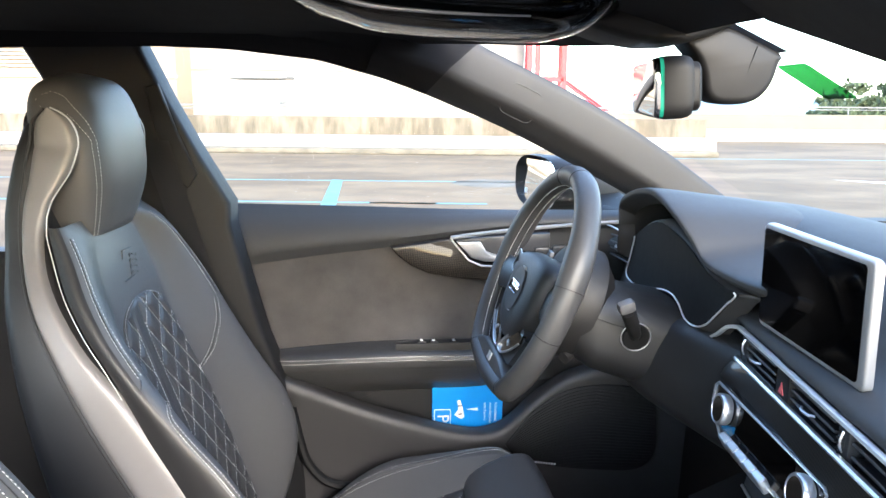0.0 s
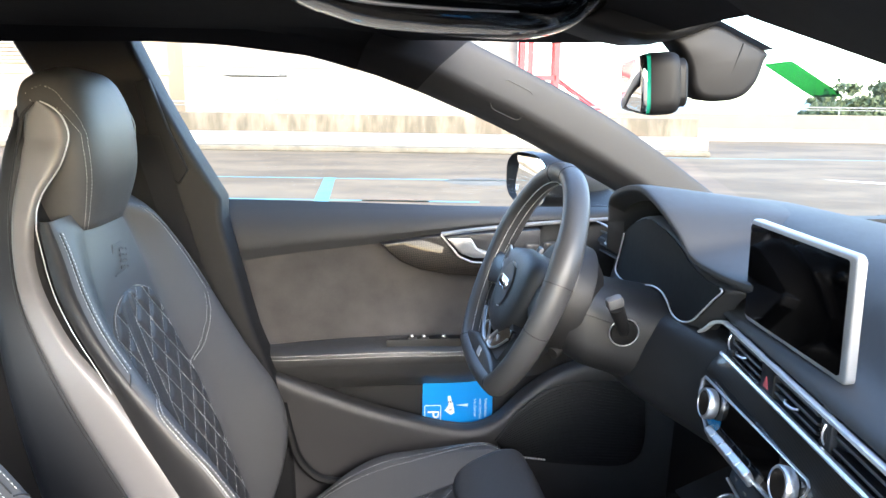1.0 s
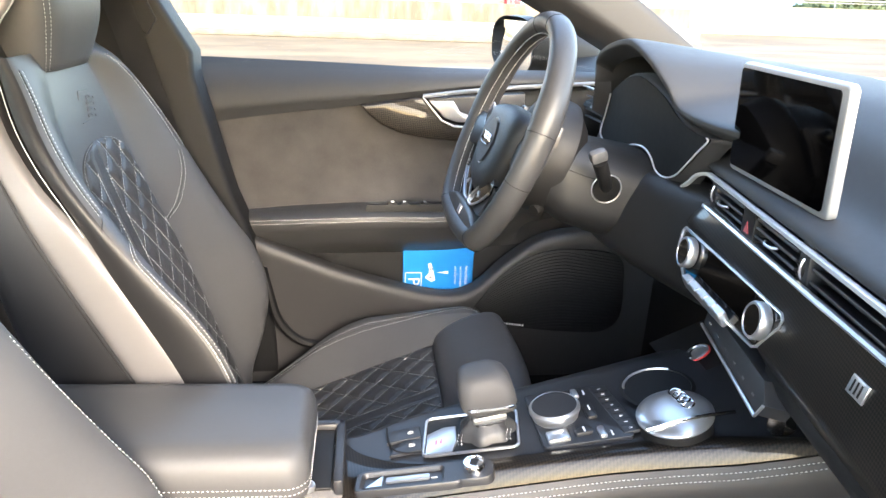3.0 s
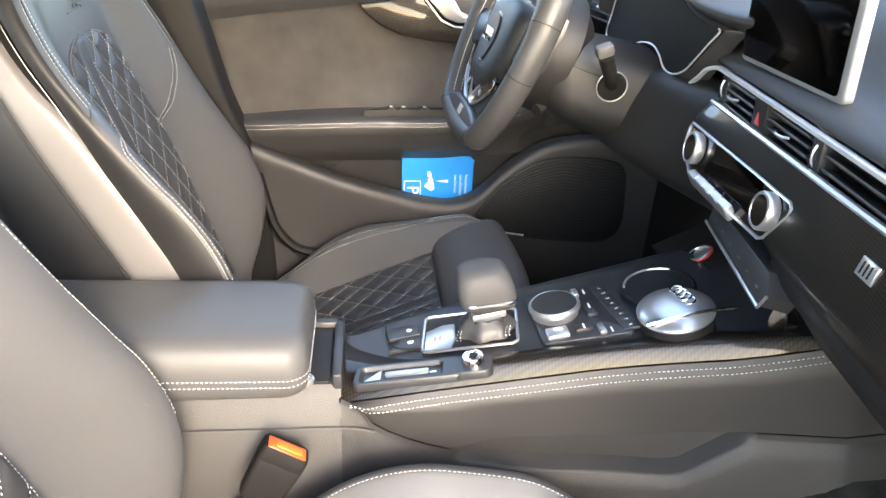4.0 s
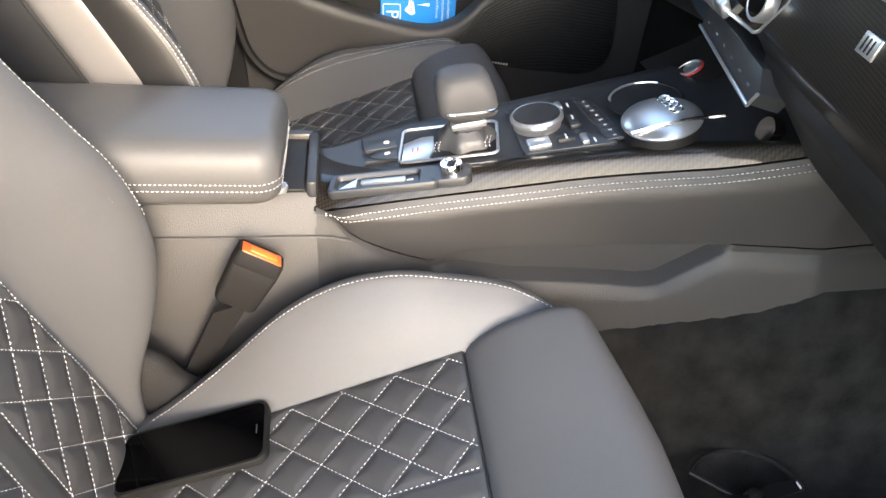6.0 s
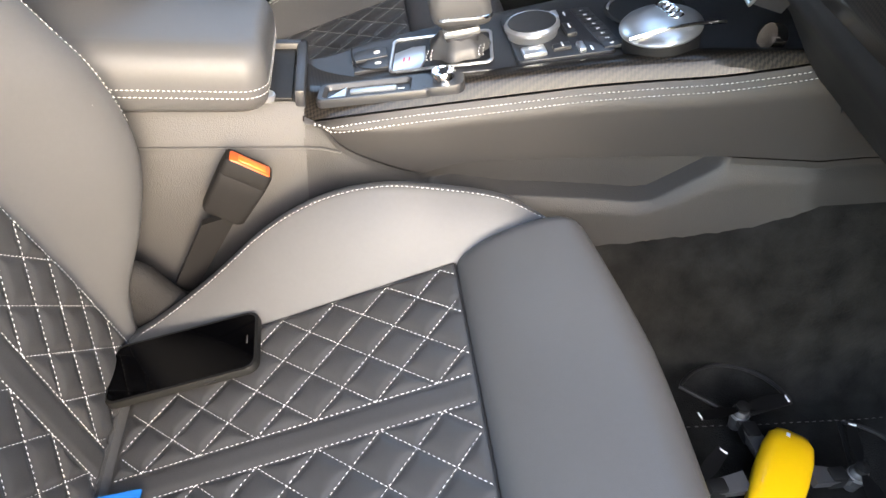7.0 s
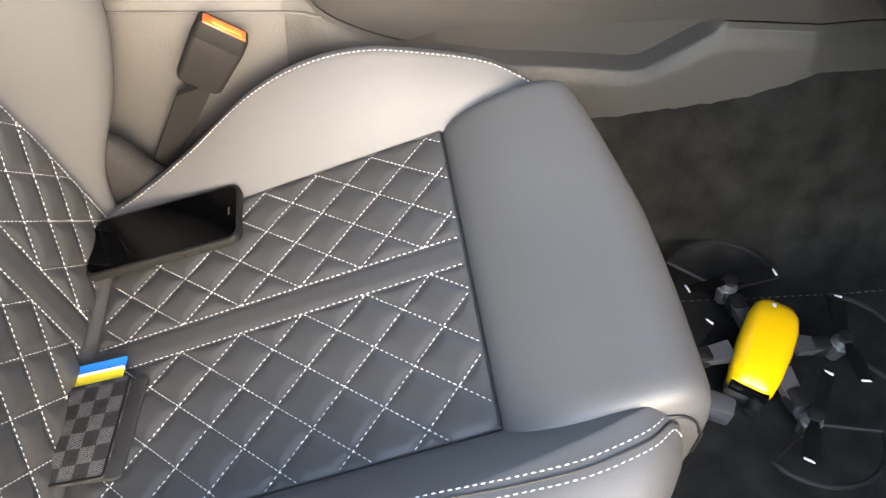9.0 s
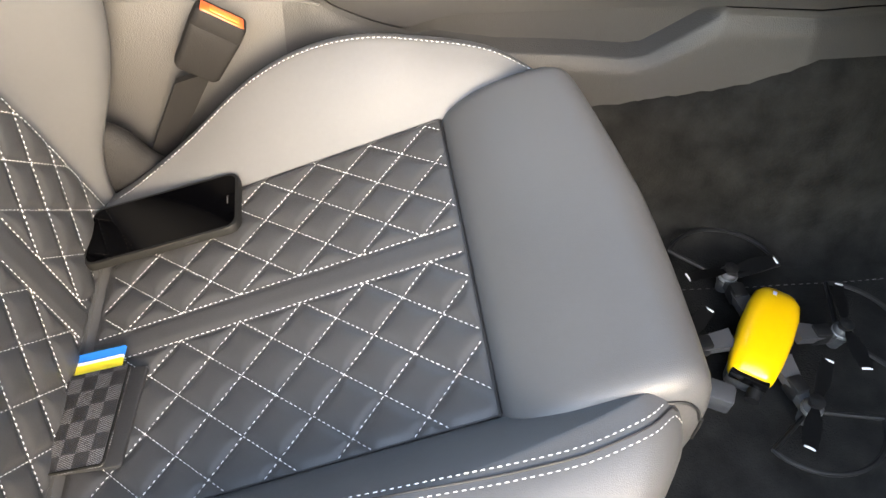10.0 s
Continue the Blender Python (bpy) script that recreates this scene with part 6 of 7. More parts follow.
rings(bm, loops)
part("fascia_edge", bm, SATIN, dash, "satin bright edge of the fascia")

# climate panel
cm = axes((0.4125, 0.7045, 0.799), (0.060, 1, 0.0075), (0.16, 0, 1))        # x to the driver, y up, z away from the seats
cl = lambda a, b, c=0.0: cm @ Vector((a, b, c))
bm = bm_new()
CO = [(0.127, 0.023), (0.132, 0.018), (0.132, 0.000), (0.128, -0.008), (0.092, -0.030), (0.084, -0.032), (-0.098, -0.026), (-0.106, -0.022), (-0.131, 0.010), (-0.132, 0.018), (-0.126, 0.022)]
plate(bm, CO[::-1], lambda a, b, c: cl(a, b, c), 0.03, 0.003, 3)
clim = part("climate_panel", bm, GLOSS_BLACK, dash, "glossy black climate panel", angle=30)
bm = bm_new()
tube(bm, [cl(a, b, -0.0005) for a, b in CO], 0.0018, 6, closed=True)
part("climate_frame", bm, SATIN, clim)
for a in (0.088, -0.103):
    bm = bm_new()
    km = cm @ Matrix.Translation((a, 0.003, -0.001)) @ pose(0, 0, 0, 180)
    lathe(bm, [(0.0001, 0.0), (0.0175, 0.0), (0.0185, 0.002), (0.0188, 0.010), (0.0174, 0.0122), (0.0152, 0.0125), (0.0148, 0.011), (0.0001, 0.011)], km, 40)
    dial = part("climate_dial", bm, SATIN, dash, "silver ringed rotary dial")
    bm = bm_new()
    lathe(bm, [(0.0001, 0.0118), (0.0150, 0.0118), (0.0150, 0.009)], km, 40)
    part("dial_face", bm, GLOSS_BLACK, dial)
for k in range(5):
    bm = bm_new()
    block(bm, (0.0212, 0.017, 0.010), cm @ Matrix.Translation((0.060 - 0.0226 * k, -0.0255, -0.005)) @ pose(0, 0, 0, -38), 0.0014, 1)
    part("climate_key", bm, SATIN, dash, "silver toggle key")
bm = bm_new()
plate(bm, rounded(0.130, 0.036, 0.003), lambda a, b, c: cl(a - 0.008, b + 0.003, -0.0012 + c), 0.002)
part("climate_display", bm, SCREEN, clim)
# switch bar under it
bm = bm_new()
sm = axes((0.412, 0.660, 0.741), (0.125, 1, 0.02), (0.25, 0, 1))
plate(bm, [(0.088, 0.013), (0.085, -0.010), (-0.092, -0.020), (-0.098, -0.006), (-0.080, 0.011)], lambda a, b, c: sm @ Vector((a, b, c)), 0.03, 0.002)
bar = part("switch_bar", bm, DECK, dash)
bm = bm_new()
tube(bm, [sm @ Vector((0.085, -0.011, -0.001)), sm @ Vector((-0.093, -0.021, -0.001)), sm @ Vector((-0.099, -0.006, -0.001))], 0.0018, 6)
part("switch_bar_edge", bm, SATIN, bar)
bm = bm_new()
for k in range(6):
    block(bm, (0.006, 0.0022, 0.0006), sm @ Matrix.Translation((0.066 - 0.028 * k, -0.001 - 0.0015 * k, -0.0006)))
tagged(part("switch_symbols", bm, THREAD_GREY, bar), kind="stuff")
# passenger airbag lamp bar to the right
bm = bm_new()
badge_m = axes(fascia(0.438, 0.29) + Vector((-0.0010, 0, 0)), fascia(0.448, 0.29) - fascia(0.428, 0.29), fascia(0.438, 0.25) - fascia(0.438, 0.33))
block(bm, (0.024, 0.015, 0.0022), badge_m, 0.0009)
trim_badge = part("trim_badge", bm, SATIN, dash, "small satin badge on the carbon fascia")
for k in range(3):
    bm = bm_new()
    block(bm, (0.0022, 0.010, 0.0005), badge_m @ Matrix.Translation((0.006 - 0.0055 * k, 0, 0.0011)))
    block(bm, (0.0022, 0.010, 0.0005), badge_m @ Matrix.Translation((0.006 - 0.0055 * k, 0, -0.0011)))
    part("badge_bar", bm, PLASTIC_DARK, trim_badge)

# lower dashboard, tunnel front and knee panel
bm = bm_new()
loops = []
for y in span(0.06, 0.60, 20):
    f = fx(y)
    loops.append(curve([(f - 0.010, y, 0.760), (f - 0.004, y, 0.735), (f + 0.03, y, 0.70), (f + 0.09, y, 0.63), (f + 0.18, y, 0.58), (f + 0.40, y, 0.57)], 18))
rings(bm, loops, caps=False, wrap=False)
part("glove_box", bm, PLASTIC_DARK, dash, "black glove box cover", angle=60)
bm = bm_new()
loops = []
for z, xa, ya, yb in ((0.60, 0.545, 0.59, 0.885), (0.66, 0.53, 0.59, 0.885), (0.70, 0.51, 0.58, 0.89), (0.735, 0.46, 0.575, 0.89), (0.76, 0.44, 0.575, 0.89)):
    loops.append([Vector((xa, ya, z)), Vector((xa, yb, z)), Vector((xa + 0.3, yb, z)), Vector((xa + 0.3, ya, z))])
rings(bm, loops)
part("stack_foot", bm, PLASTIC_DARK, dash)
bm = bm_new()
loops = []
for y in span(0.855, 1.41, 36):
    d = (y - 1.09) / 0.24
    k = 0.05 * math.exp(-d * d * 2.2)
    f = 0.425 + 0.03 * abs(d) ** 2
    pts = [(f + 0.036, y, 0.872 - 0.02 * math.exp(-d * d)), (f + 0.012 - k * 0.4, y, 0.845), (f - k * 0.8, y, 0.80), (f - k, y, 0.755), (f + 0.012 - k * 0.6, y, 0.715), (f + 0.06, y, 0.685), (f + 0.16, y, 0.665), (f + 0.4, y, 0.66)]
    loops.append(curve(pts, 30))
rings(bm, loops, caps=False, wrap=False)
part("knee_panel", bm, PLASTIC_COL, dash, "smooth black panel under the steering column", angle=60)
bm = bm_new()
tube(bm, [(0.446, 0.862, 0.80), (0.434, 0.864, 0.80)], 0.008, 8)
part("knee_mark", bm, DECK, dash)
# starter button on the driver's flank of the tunnel
bm = bm_new()
stm = axes((0.470, 0.842, 0.642), (0.35, 1, 0.1), (0.8, -0.2, 0.55))
lathe(bm, [(0.0001, 0.0), (0.0165, 0.0), (0.0165, 0.004), (0.0140, 0.005), (0.0135, 0.003), (0.0001, 0.0035)], stm @ pose(0, 0, 0, 180), 32)
starter = part("starter_button", bm, SATIN, dash, "silver starter button with red ring")
bm = bm_new()
tube(bm, [stm @ Vector((0.0172 * math.cos(a), 0.0172 * math.sin(a), -0.002)) for a in span(0, 2 * math.pi * 31 / 32, 32)], 0.0013, 6, closed=True)
part("red_ring", bm, surface("red_ring_paint", (0.5, 0.02, 0.02), 0.4), starter)
bm = bm_new()
sheet(bm, lambda t, w: Vector((0.43 + 0.16 * t, 0.80 + 0.11 * w, 0.625 + 0.075 * t)), span(0, 1, 6), span(0, 1, 6))
part("button_ledge", bm, PLASTIC_DARK, dash)

# screen
screen = thing("display_screen", (0.47, 0.70, 0.905), "black tablet-like display with silver frame on dashboard", "display screen")
scm = axes((0.4485, 0.7035, 0.9635), (0.065, 1, 0.0), (-0.02, 0, 1))      # x to the driver, y up
bm = bm_new()
plate(bm, rounded(0.222, 0.122, 0.008, 6), lambda a, b, c: scm @ Vector((a, b, c)), 0.009, 0.003, 3)
part("frame", bm, surface("frame_silver", (0.33, 0.335, 0.345), 0.38, metal=0.5, vary=0.03), screen, "silver frame")
bm = bm_new()
plate(bm, rounded(0.208, 0.110, 0.005, 6), lambda a, b, c: scm @ Vector((a + 0.004, b, -0.0008 + c)), 0.002)
part("glass", bm, SCREEN, screen, "black glossy glass")
bm = bm_new()
block(bm, (0.10, 0.03, 0.05), scm @ Matrix.Translation((0, -0.06, 0.03)), 0.006)
part("stand", bm, PLASTIC_DARK, screen)

# ---- steering wheel and column ----
WC = Vector((0.2317, 1.0867, 0.8865))
tilt = radians(22.3)
WU = Vector((math.sin(tilt), 0, math.cos(tilt)))                         # up in the wheel's plane
WL = Vector((math.sin(radians(-2.4)), math.cos(radians(-2.4)), 0))      # across it
WN = WU.cross(WL)                                                         # towards the driver
wp = lambda a, b, c=0.0: WC + WL * a + WU * b + WN * c
wheel = thing("steering_wheel", tuple(WC), "flat-bottomed black leather sport steering wheel", "steering wheel")
rim = []
for k in range(96):
    a = k * 2 * math.pi / 96
    x, y = 0.1768 * math.cos(a), 0.1768 * math.sin(a)
    if y < -0.140:
        y = -0.140 - (abs(y) - 0.140) * 0.22
    rim.append((x, y))
bm = bm_new()
loops = []
for k, (x, y) in enumerate(rim):
    d = Vector((x, y)).normalized()
    g = 1.0 + 0.10 * math.exp(-((math.degrees(math.atan2(y, abs(x))) - 20) / 14) ** 2)
    loop = []
    for j in range(16):
        t = j * 2 * math.pi / 16
        rr, nn = 0.0165 * g * math.cos(t), 0.0190 * g * math.sin(t)
        loop.append(wp(x + d.x * rr, y + d.y * rr, nn))
    loops.append(loop)
rings(bm, loops + loops[:1], caps=False)
bmesh.ops.remove_doubles(bm, verts=bm.verts, dist=1e-6)
part("rim", bm, LEATHER_SHADED, wheel, "smooth black leather rim", angle=60)
for k in (21, 27, 51, 45, 62, 82):
    c = wp(rim[k][0], rim[k][1])
    bm = bm_new()
    tube(bm, [c + (p - c) * 1.004 for p in loops[k]], 0.0006, 5, closed=True)
    part("rim_joint", bm, RUBBER, wheel)
bm = bm_new()
for off, up in ((0.0172, 0.006), (0.0172, -0.006)):
    ring_in = [wp(x - Vector((x, y)).normalized().x * off, y - Vector((x, y)).normalized().y * off, up) for x, y in rim]
    stitches(bm, ring_in[60:] + ring_in[:52], dash=0.004, gap=0.0022, r=0.0005, lift=(0, 0, 0))
tagged(part("stitching", bm, THREAD, wheel, "white cross stitching inside the rim"), kind="stuff")
# hub and its soft cover
bm = bm_new()
HUB = curve([(0.072, 0.048, 0), (0.0, 0.058, 0), (-0.072, 0.048, 0), (-0.080, 0.0, 0), (-0.058, -0.058, 0), (0, -0.078, 0), (0.058, -0.058, 0), (0.080, 0.0, 0), (0.072, 0.048, 0)], 49)[:-1]
rings(bm, [[wp(p.x * g, p.y * g - 0.010, c) for p in HUB] for c, g in ((-0.048, 0.80), (-0.034, 1.0), (-0.008, 1.05), (0.004, 1.0), (0.011, 0.88), (0.015, 0.62), (0.0155, 0.3))])
part("airbag_cover", bm, PLASTIC_COL, wheel, "smooth black airbag cover", angle=50)
bm = bm_new()
lathe(bm, [(0.0001, 0.0), (0.0365, 0.0), (0.0375, 0.0025), (0.0358, 0.0036), (0.0350, 0.0026), (0.0001, 0.0022)], axes(wp(0.0, -0.013, 0.0152), WL, WU), 44)
ring_part = part("cover_ring", bm, SILVER, wheel, "satin ring round the emblem")
bm = bm_new()
lathe(bm, [(0.0001, 0.0), (0.0350, 0.0), (0.0001, 0.0004)], axes(wp(0.0, -0.013, 0.0180), WL, WU), 44)
part("emblem_field", bm, DECK, ring_part)
for k in range(4):
    bm = bm_new()
    tube(bm, [wp(0.0155 - 0.0103 * k + 0.0085 * math.cos(a), -0.011 + 0.0085 * math.sin(a), 0.0198) for a in span(0, 2 * math.pi * 23 / 24, 24)], 0.0013, 6, closed=True)
    part("emblem_ring", bm, CHROME, wheel)
for sg in (1, -1):
    bm = bm_new()
    loops = []
    for t in span(0, 1, 8):
        a = sg * (0.060 + 0.104 * t)
        h = 0.030 - 0.006 * math.sin(t * math.pi)
        zc = -0.004 - 0.012 * t
        c0 = -0.022 + 0.016 * t
        loops.append([wp(a, zc + h, c0 - 0.008), wp(a, zc + h, c0 + 0.008), wp(a, zc + h * 0.6, c0 + 0.013), wp(a, zc - h * 0.6, c0 + 0.013), wp(a, zc - h, c0 + 0.008), wp(a, zc - h, c0 - 0.008)])
    rings(bm, loops)
    sp = part("spoke", bm, DECK, wheel)
    keys_at = lambda a, b, c: wp(sg * (0.082 + a), 0.014 + b + 0.25 * a, (0.004 if sg > 0 else -0.012) - c)
    bm = bm_new()
    plate(bm, rounded(0.044, 0.034, 0.007), lambda a, b, c: keys_at(a, b, c), 0.012, 0.002)
    part("spoke_keys", bm, GLOSS_BLACK, sp)
    bm = bm_new()
    tube(bm, [keys_at(a, b, -0.0004) for a, b in rounded(0.046, 0.036, 0.008)], 0.0014, 6, closed=True)
    part("spoke_frame", bm, SATIN, sp)
    for q in (-0.009, 0.009):
        bm = bm_new()
        plate(bm, rounded(0.030, 0.013, 0.003), lambda a, b, c: keys_at(a, b + q, c - 0.0012), 0.003, 0.0008)
        part("spoke_key", bm, DECK, sp)
    # lower spoke with its bright-edged insert
    bm = bm_new()
    rings(bm, [[wp(sg * a, b, c) for a, b in ((0.012, -0.074), (0.062, -0.052), (0.098, -0.066), (0.072, -0.112), (0.018, -0.124))] for c in (-0.018, 0.001)])
    low = part("lower_spoke", bm, DECK, wheel)
    INSERT = curve([(0.050, -0.064, 0), (0.020, -0.087, 0), (0.0035, -0.1005, 0), (0.0025, -0.1065, 0), (0.010, -0.1100, 0), (0.030, -0.1085, 0), (0.063, -0.0937, 0), (0.090, -0.0740, 0)], 30)
    bm = bm_new()
    plate(bm, [(p.x, p.y) for p in INSERT] + [(0.090, -0.060)], lambda a, b, c: wp(sg * a, b, 0.005 - c), 0.008, 0.0012)
    part("spoke_insert", bm, GLOSS_BLACK, low)
    bm = bm_new()
    tube(bm, [wp(sg * p.x, p.y, 0.0052) for p in INSERT], 0.0019, 8)
    part("spoke_frame", bm, SATIN, low, "bright edge round the lower spoke insert")
    bm = bm_new()
    block(bm, (0.010, 0.005, 0.002), axes(wp(sg * 0.043, -0.088, 0.0058), WL * 1.0 + WU * (-sg * 0.75), WU), 0.0006)
    part("spoke_key", bm, SATIN, low)
bm = bm_new()
plate(bm, [(0.118, -0.128), (0.060, -0.114), (0.0, -0.112), (-0.060, -0.114), (-0.118, -0.128), (-0.096, -0.146), (0.096, -0.146)], lambda a, b, c: wp(a, b, 0.012 - c), 0.024, 0.006, 3)
part("lower_panel", bm, LEATHER_SHADED, wheel, "leather panel of the flattened rim")
bm = bm_new()
bg_m = axes(wp(-0.006, -0.126, 0.0124), WL, WU)
block(bm, (0.020, 0.013, 0.0012), bg_m, 0.0003)
badge = part("wheel_badge", bm, SILVER, wheel, "small silver and red badge")
bm = bm_new()
block(bm, (0.005, 0.010, 0.0006), bg_m @ Matrix.Translation((0.006, 0, 0.0008)))
part("badge_bar", bm, surface("badge_red", (0.5, 0.03, 0.04), 0.4), badge)
bm = bm_new()
for q in (-0.001, -0.005):
    block(bm, (0.002, 0.009, 0.0006), bg_m @ Matrix.Translation((q, 0, 0.0008)))
part("badge_bar", bm, PLASTIC_DARK, badge)
for sg in (1, -1):
    bm = bm_new()
    plate(bm, [(0.068, -0.030), (0.100, -0.024), (0.112, 0.030), (0.104, 0.052), (0.092, 0.050), (0.076, 0.010)], lambda a, b, c: wp(sg * a, b, -0.040 - c), 0.008, 0.003)
    part("shift_paddle", bm, DECK, wheel, "dark shift paddle")

GREY_TIP = surface("grey_tip", (0.07, 0.07, 0.073), 0.45)
column = thing("steering_column", (0.36, 1.09, 0.84), "black steering column shroud with stalks", "steering column")
bm = bm_new()
loops = []
for x, w, h, zc in ((0.285, 0.066, 0.046, 0.846), (0.295, 0.082, 0.060, 0.840), (0.32, 0.089, 0.067, 0.830), (0.38, 0.094, 0.070, 0.812), (0.45, 0.100, 0.072, 0.796)):
    loops.append([Vector((x, 1.09 + a * 2 * w, zc + b * 2 * h)) for a, b in rounded(1, 1, 0.36, 7)])
rings(bm, loops)
part("shroud", bm, PLASTIC_COL, column, "grained black shroud", angle=50)
# round collar behind the wheel
bm = bm_new()
rings(bm, [[wp(r * math.cos(k * math.pi / 28), r * math.sin(k * math.pi / 28), c) for k in range(56)] for c, r in ((-0.035, 0.060), (-0.040, 0.078), (-0.055, 0.088), (-0.088, 0.088), (-0.094, 0.080), (-0.112, 0.064))])
part("collar", bm, PLASTIC_DARK, column, "round black collar behind the wheel", angle=50)
for sg in (-1, 1):
    bm = bm_new()
    tube(bm, [(0.306, 1.09 + sg * 0.086, 0.858), (0.34, 1.09 + sg * 0.0905, 0.846), (0.40, 1.09 + sg * 0.0945, 0.829), (0.448, 1.09 + sg * 0.098, 0.818)], 0.0009, 5)
    part("shroud_seam", bm, RUBBER, column)
sm2 = axes((0.372, 0.9935, 0.829), (1, 0.0, -0.2), (0.2, -0.15, 1))
bm = bm_new()
tube(bm, [sm2 @ Vector((0.0215 * math.cos(a), 0.0215 * math.sin(a), 0.0)) for a in span(0, 2 * math.pi * 35 / 36, 36)], 0.0010, 8, closed=True)
part("stalk_ring", bm, SATIN, column, "satin stalk ring")
bm = bm_new()
lathe(bm, [(0.0001, 0.0), (0.020, 0.0), (0.019, 0.003), (0.0001, 0.004)], sm2, 32)
part("stalk_boot", bm, RUBBER, column)
bm = bm_new()
tube(bm, curve([(0.374, 1.003, 0.826), (0.366, 0.983, 0.841), (0.348, 0.962, 0.876)], 10), lambda t: 0.0075 + 0.0035 * t, 12)
stalk = part("stalk", bm, PLASTIC_DARK, column)
bm = bm_new()
block(bm, (0.024, 0.016, 0.018), Matrix.Translation((0.344, 0.958, 0.884)) @ pose(0, 0, 0, 15, -20, 0), 0.005)
part("stalk_tip", bm, GREY_TIP, stalk, "grey plastic tip")
bm = bm_new()
tube(bm, [(0.31, 1.06, 0.796), (0.278, 1.035, 0.784)], 0.009, 12)
part("cruise_stalk", bm, PLASTIC_DARK, column)

# ---- overhead ----
rear_mirror = thing("rear_view_mirror", (0.31, CY, 1.17), "frameless rear-view mirror on black mount", "rear-view mirror")
mm = axes((0.284, 0.742, 1.1725), (0.20, 0.98, 0.02), (-0.06, 0, 1))       # x to the driver, y up
bm = bm_new()
loops = []
for c, g in ((0.0, 1.0), (0.004, 1.01), (0.017, 1.0), (0.022, 0.965), (0.0255, 0.89), (0.0262, 0.80), (0.0265, 0.79), (0.0315, 0.78), (0.0335, 0.70)):
    loops.append([mm @ Vector((a * (1 - (1 - g) * 0.30), b * g, c)) for a, b in rounded(0.176, 0.0565, 0.014, 8)])
rings(bm, loops)
part("housing", bm, PLASTIC_DARK, rear_mirror, "satin black housing", angle=40)
GREEN_EDGE = surface("glass_edge", (0.02, 0.25, 0.17), 0.1, vary=0.05)
bm = bm_new()
plate(bm, rounded(0.175, 0.0555, 0.0135, 8), lambda a, b, c: mm @ Vector((a, b, -0.0035 + c)), 0.0035)
part("glass_rim", bm, GREEN_EDGE, rear_mirror, "green glass edge")
bm = bm_new()
rings(bm, [[mm @ Vector((a * (1 - (1 - g) * 0.30), b * g, c)) for a, b in rounded(0.174, 0.0545, 0.013, 8)] for c, g in ((-0.0034, 1.0), (-0.0055, 0.99), (-0.0075, 0.955), (-0.0085, 0.90))])
part("mirror_glass", bm, MIRROR_GLASS, rear_mirror, "rounded mirror glass")
bm = bm_new()
tube(bm, [(0.312, CY, 1.1735), (0.352, CY, 1.174)], 0.0092, 16)
tube(bm, [(0.340, CY, 1.1738), (0.352, CY, 1.174)], 0.0135, 16)
part("ball_arm", bm, PLASTIC_DARK, rear_mirror)


def slab(outline, spread, yc):
    """A body with a side outline of (x, z) pairs; spread gives (offset across, size)."""
    t = bmesh.new()
    mx = sum(p[0] for p in outline) / len(outline)
    mz = sum(p[1] for p in outline) / len(outline)
    rings(t, [[Vector((mx + (x - mx) * g, yc + y, mz + (z - mz) * g)) for x, z in outline] for y, g in spread])
    return t


side = curve([(0.301, 1.217, 0), (0.325, 1.228, 0), (0.346, 1.230, 0), (0.374, 1.218, 0), (0.401, 1.205, 0), (0.3995, 1.196, 0), (0.393, 1.176, 0), (0.380, 1.1615, 0), (0.362, 1.157, 0), (0.338, 1.158, 0), (0.327, 1.1675, 0), (0.3225, 1.186, 0), (0.315, 1.202, 0), (0.301, 1.217, 0)], 53)[:-1]
part("mount", slab([(p.x, p.y) for p in side], ((-0.030, 0.80), (-0.0285, 0.90), (-0.024, 0.975), (-0.017, 1.0), (0.0, 0.98), (0.010, 0.90), (0.014, 0.80)), CY), PLASTIC_DARK, rear_mirror, "black sensor mount", angle=50)
bm = bm_new()
tube(bm, [Vector((0.373 - 0.012 * t, CY - 0.0302 + 0.001 * t, 1.212 - 0.038 * t)) for t in span(0, 1, 8)], 0.0006, 5)
part("mount_joint", bm, RUBBER, rear_mirror)
bm = bm_new()
sheet(bm, lambda t, w: Vector((0.343 + 0.061 * t, CY - 0.032 + 0.05 * w, 1.2345 - 0.0275 * t)), span(0, 1, 4), span(0, 1, 4))
bmesh.ops.solidify(bm, geom=bm.faces, thickness=0.002)
part("mount_mesh", bm, surface("dotted_frit", (0.06, 0.06, 0.065), 0.6, grain=0.8, gscale=500, voronoi=True), rear_mirror)
side = [(0.195, 1.232), (0.210, 1.2255), (0.238, 1.217), (0.271, 1.2123), (0.301, 1.2137), (0.325, 1.2213), (0.346, 1.231), (0.318, 1.245), (0.236, 1.252)]
part("cable_cover", slab(side, ((-0.050, 0.7), (-0.046, 0.9), (-0.034, 1.0), (0.034, 1.0), (0.046, 0.9), (0.050, 0.7)), CY), PLASTIC_DARK, rear_mirror, "black cover running up to the roof", angle=50)

roof_console = thing("roof_console", (0.1, CY, 1.25), "glossy black roof console with modelled reflection strip", "roof console")
console_z = table([(-0.070, 1.250), (-0.050, 1.241), (-0.028, 1.2345), (0.0016, 1.2260), (0.052, 1.2203), (0.103, 1.2172), (0.159, 1.2156), (0.180, 1.2174), (0.2045, 1.2237), (0.225, 1.236)])
bm = bm_new()
sheet(bm, lambda x, v: Vector((x, CY + 0.115 * v, console_z(x) + 0.040 * (1 - math.sqrt(max(0.0, 1 - abs(v) ** 2.6))))), span(-0.070, 0.225, 40), span(-1, 1, 33))
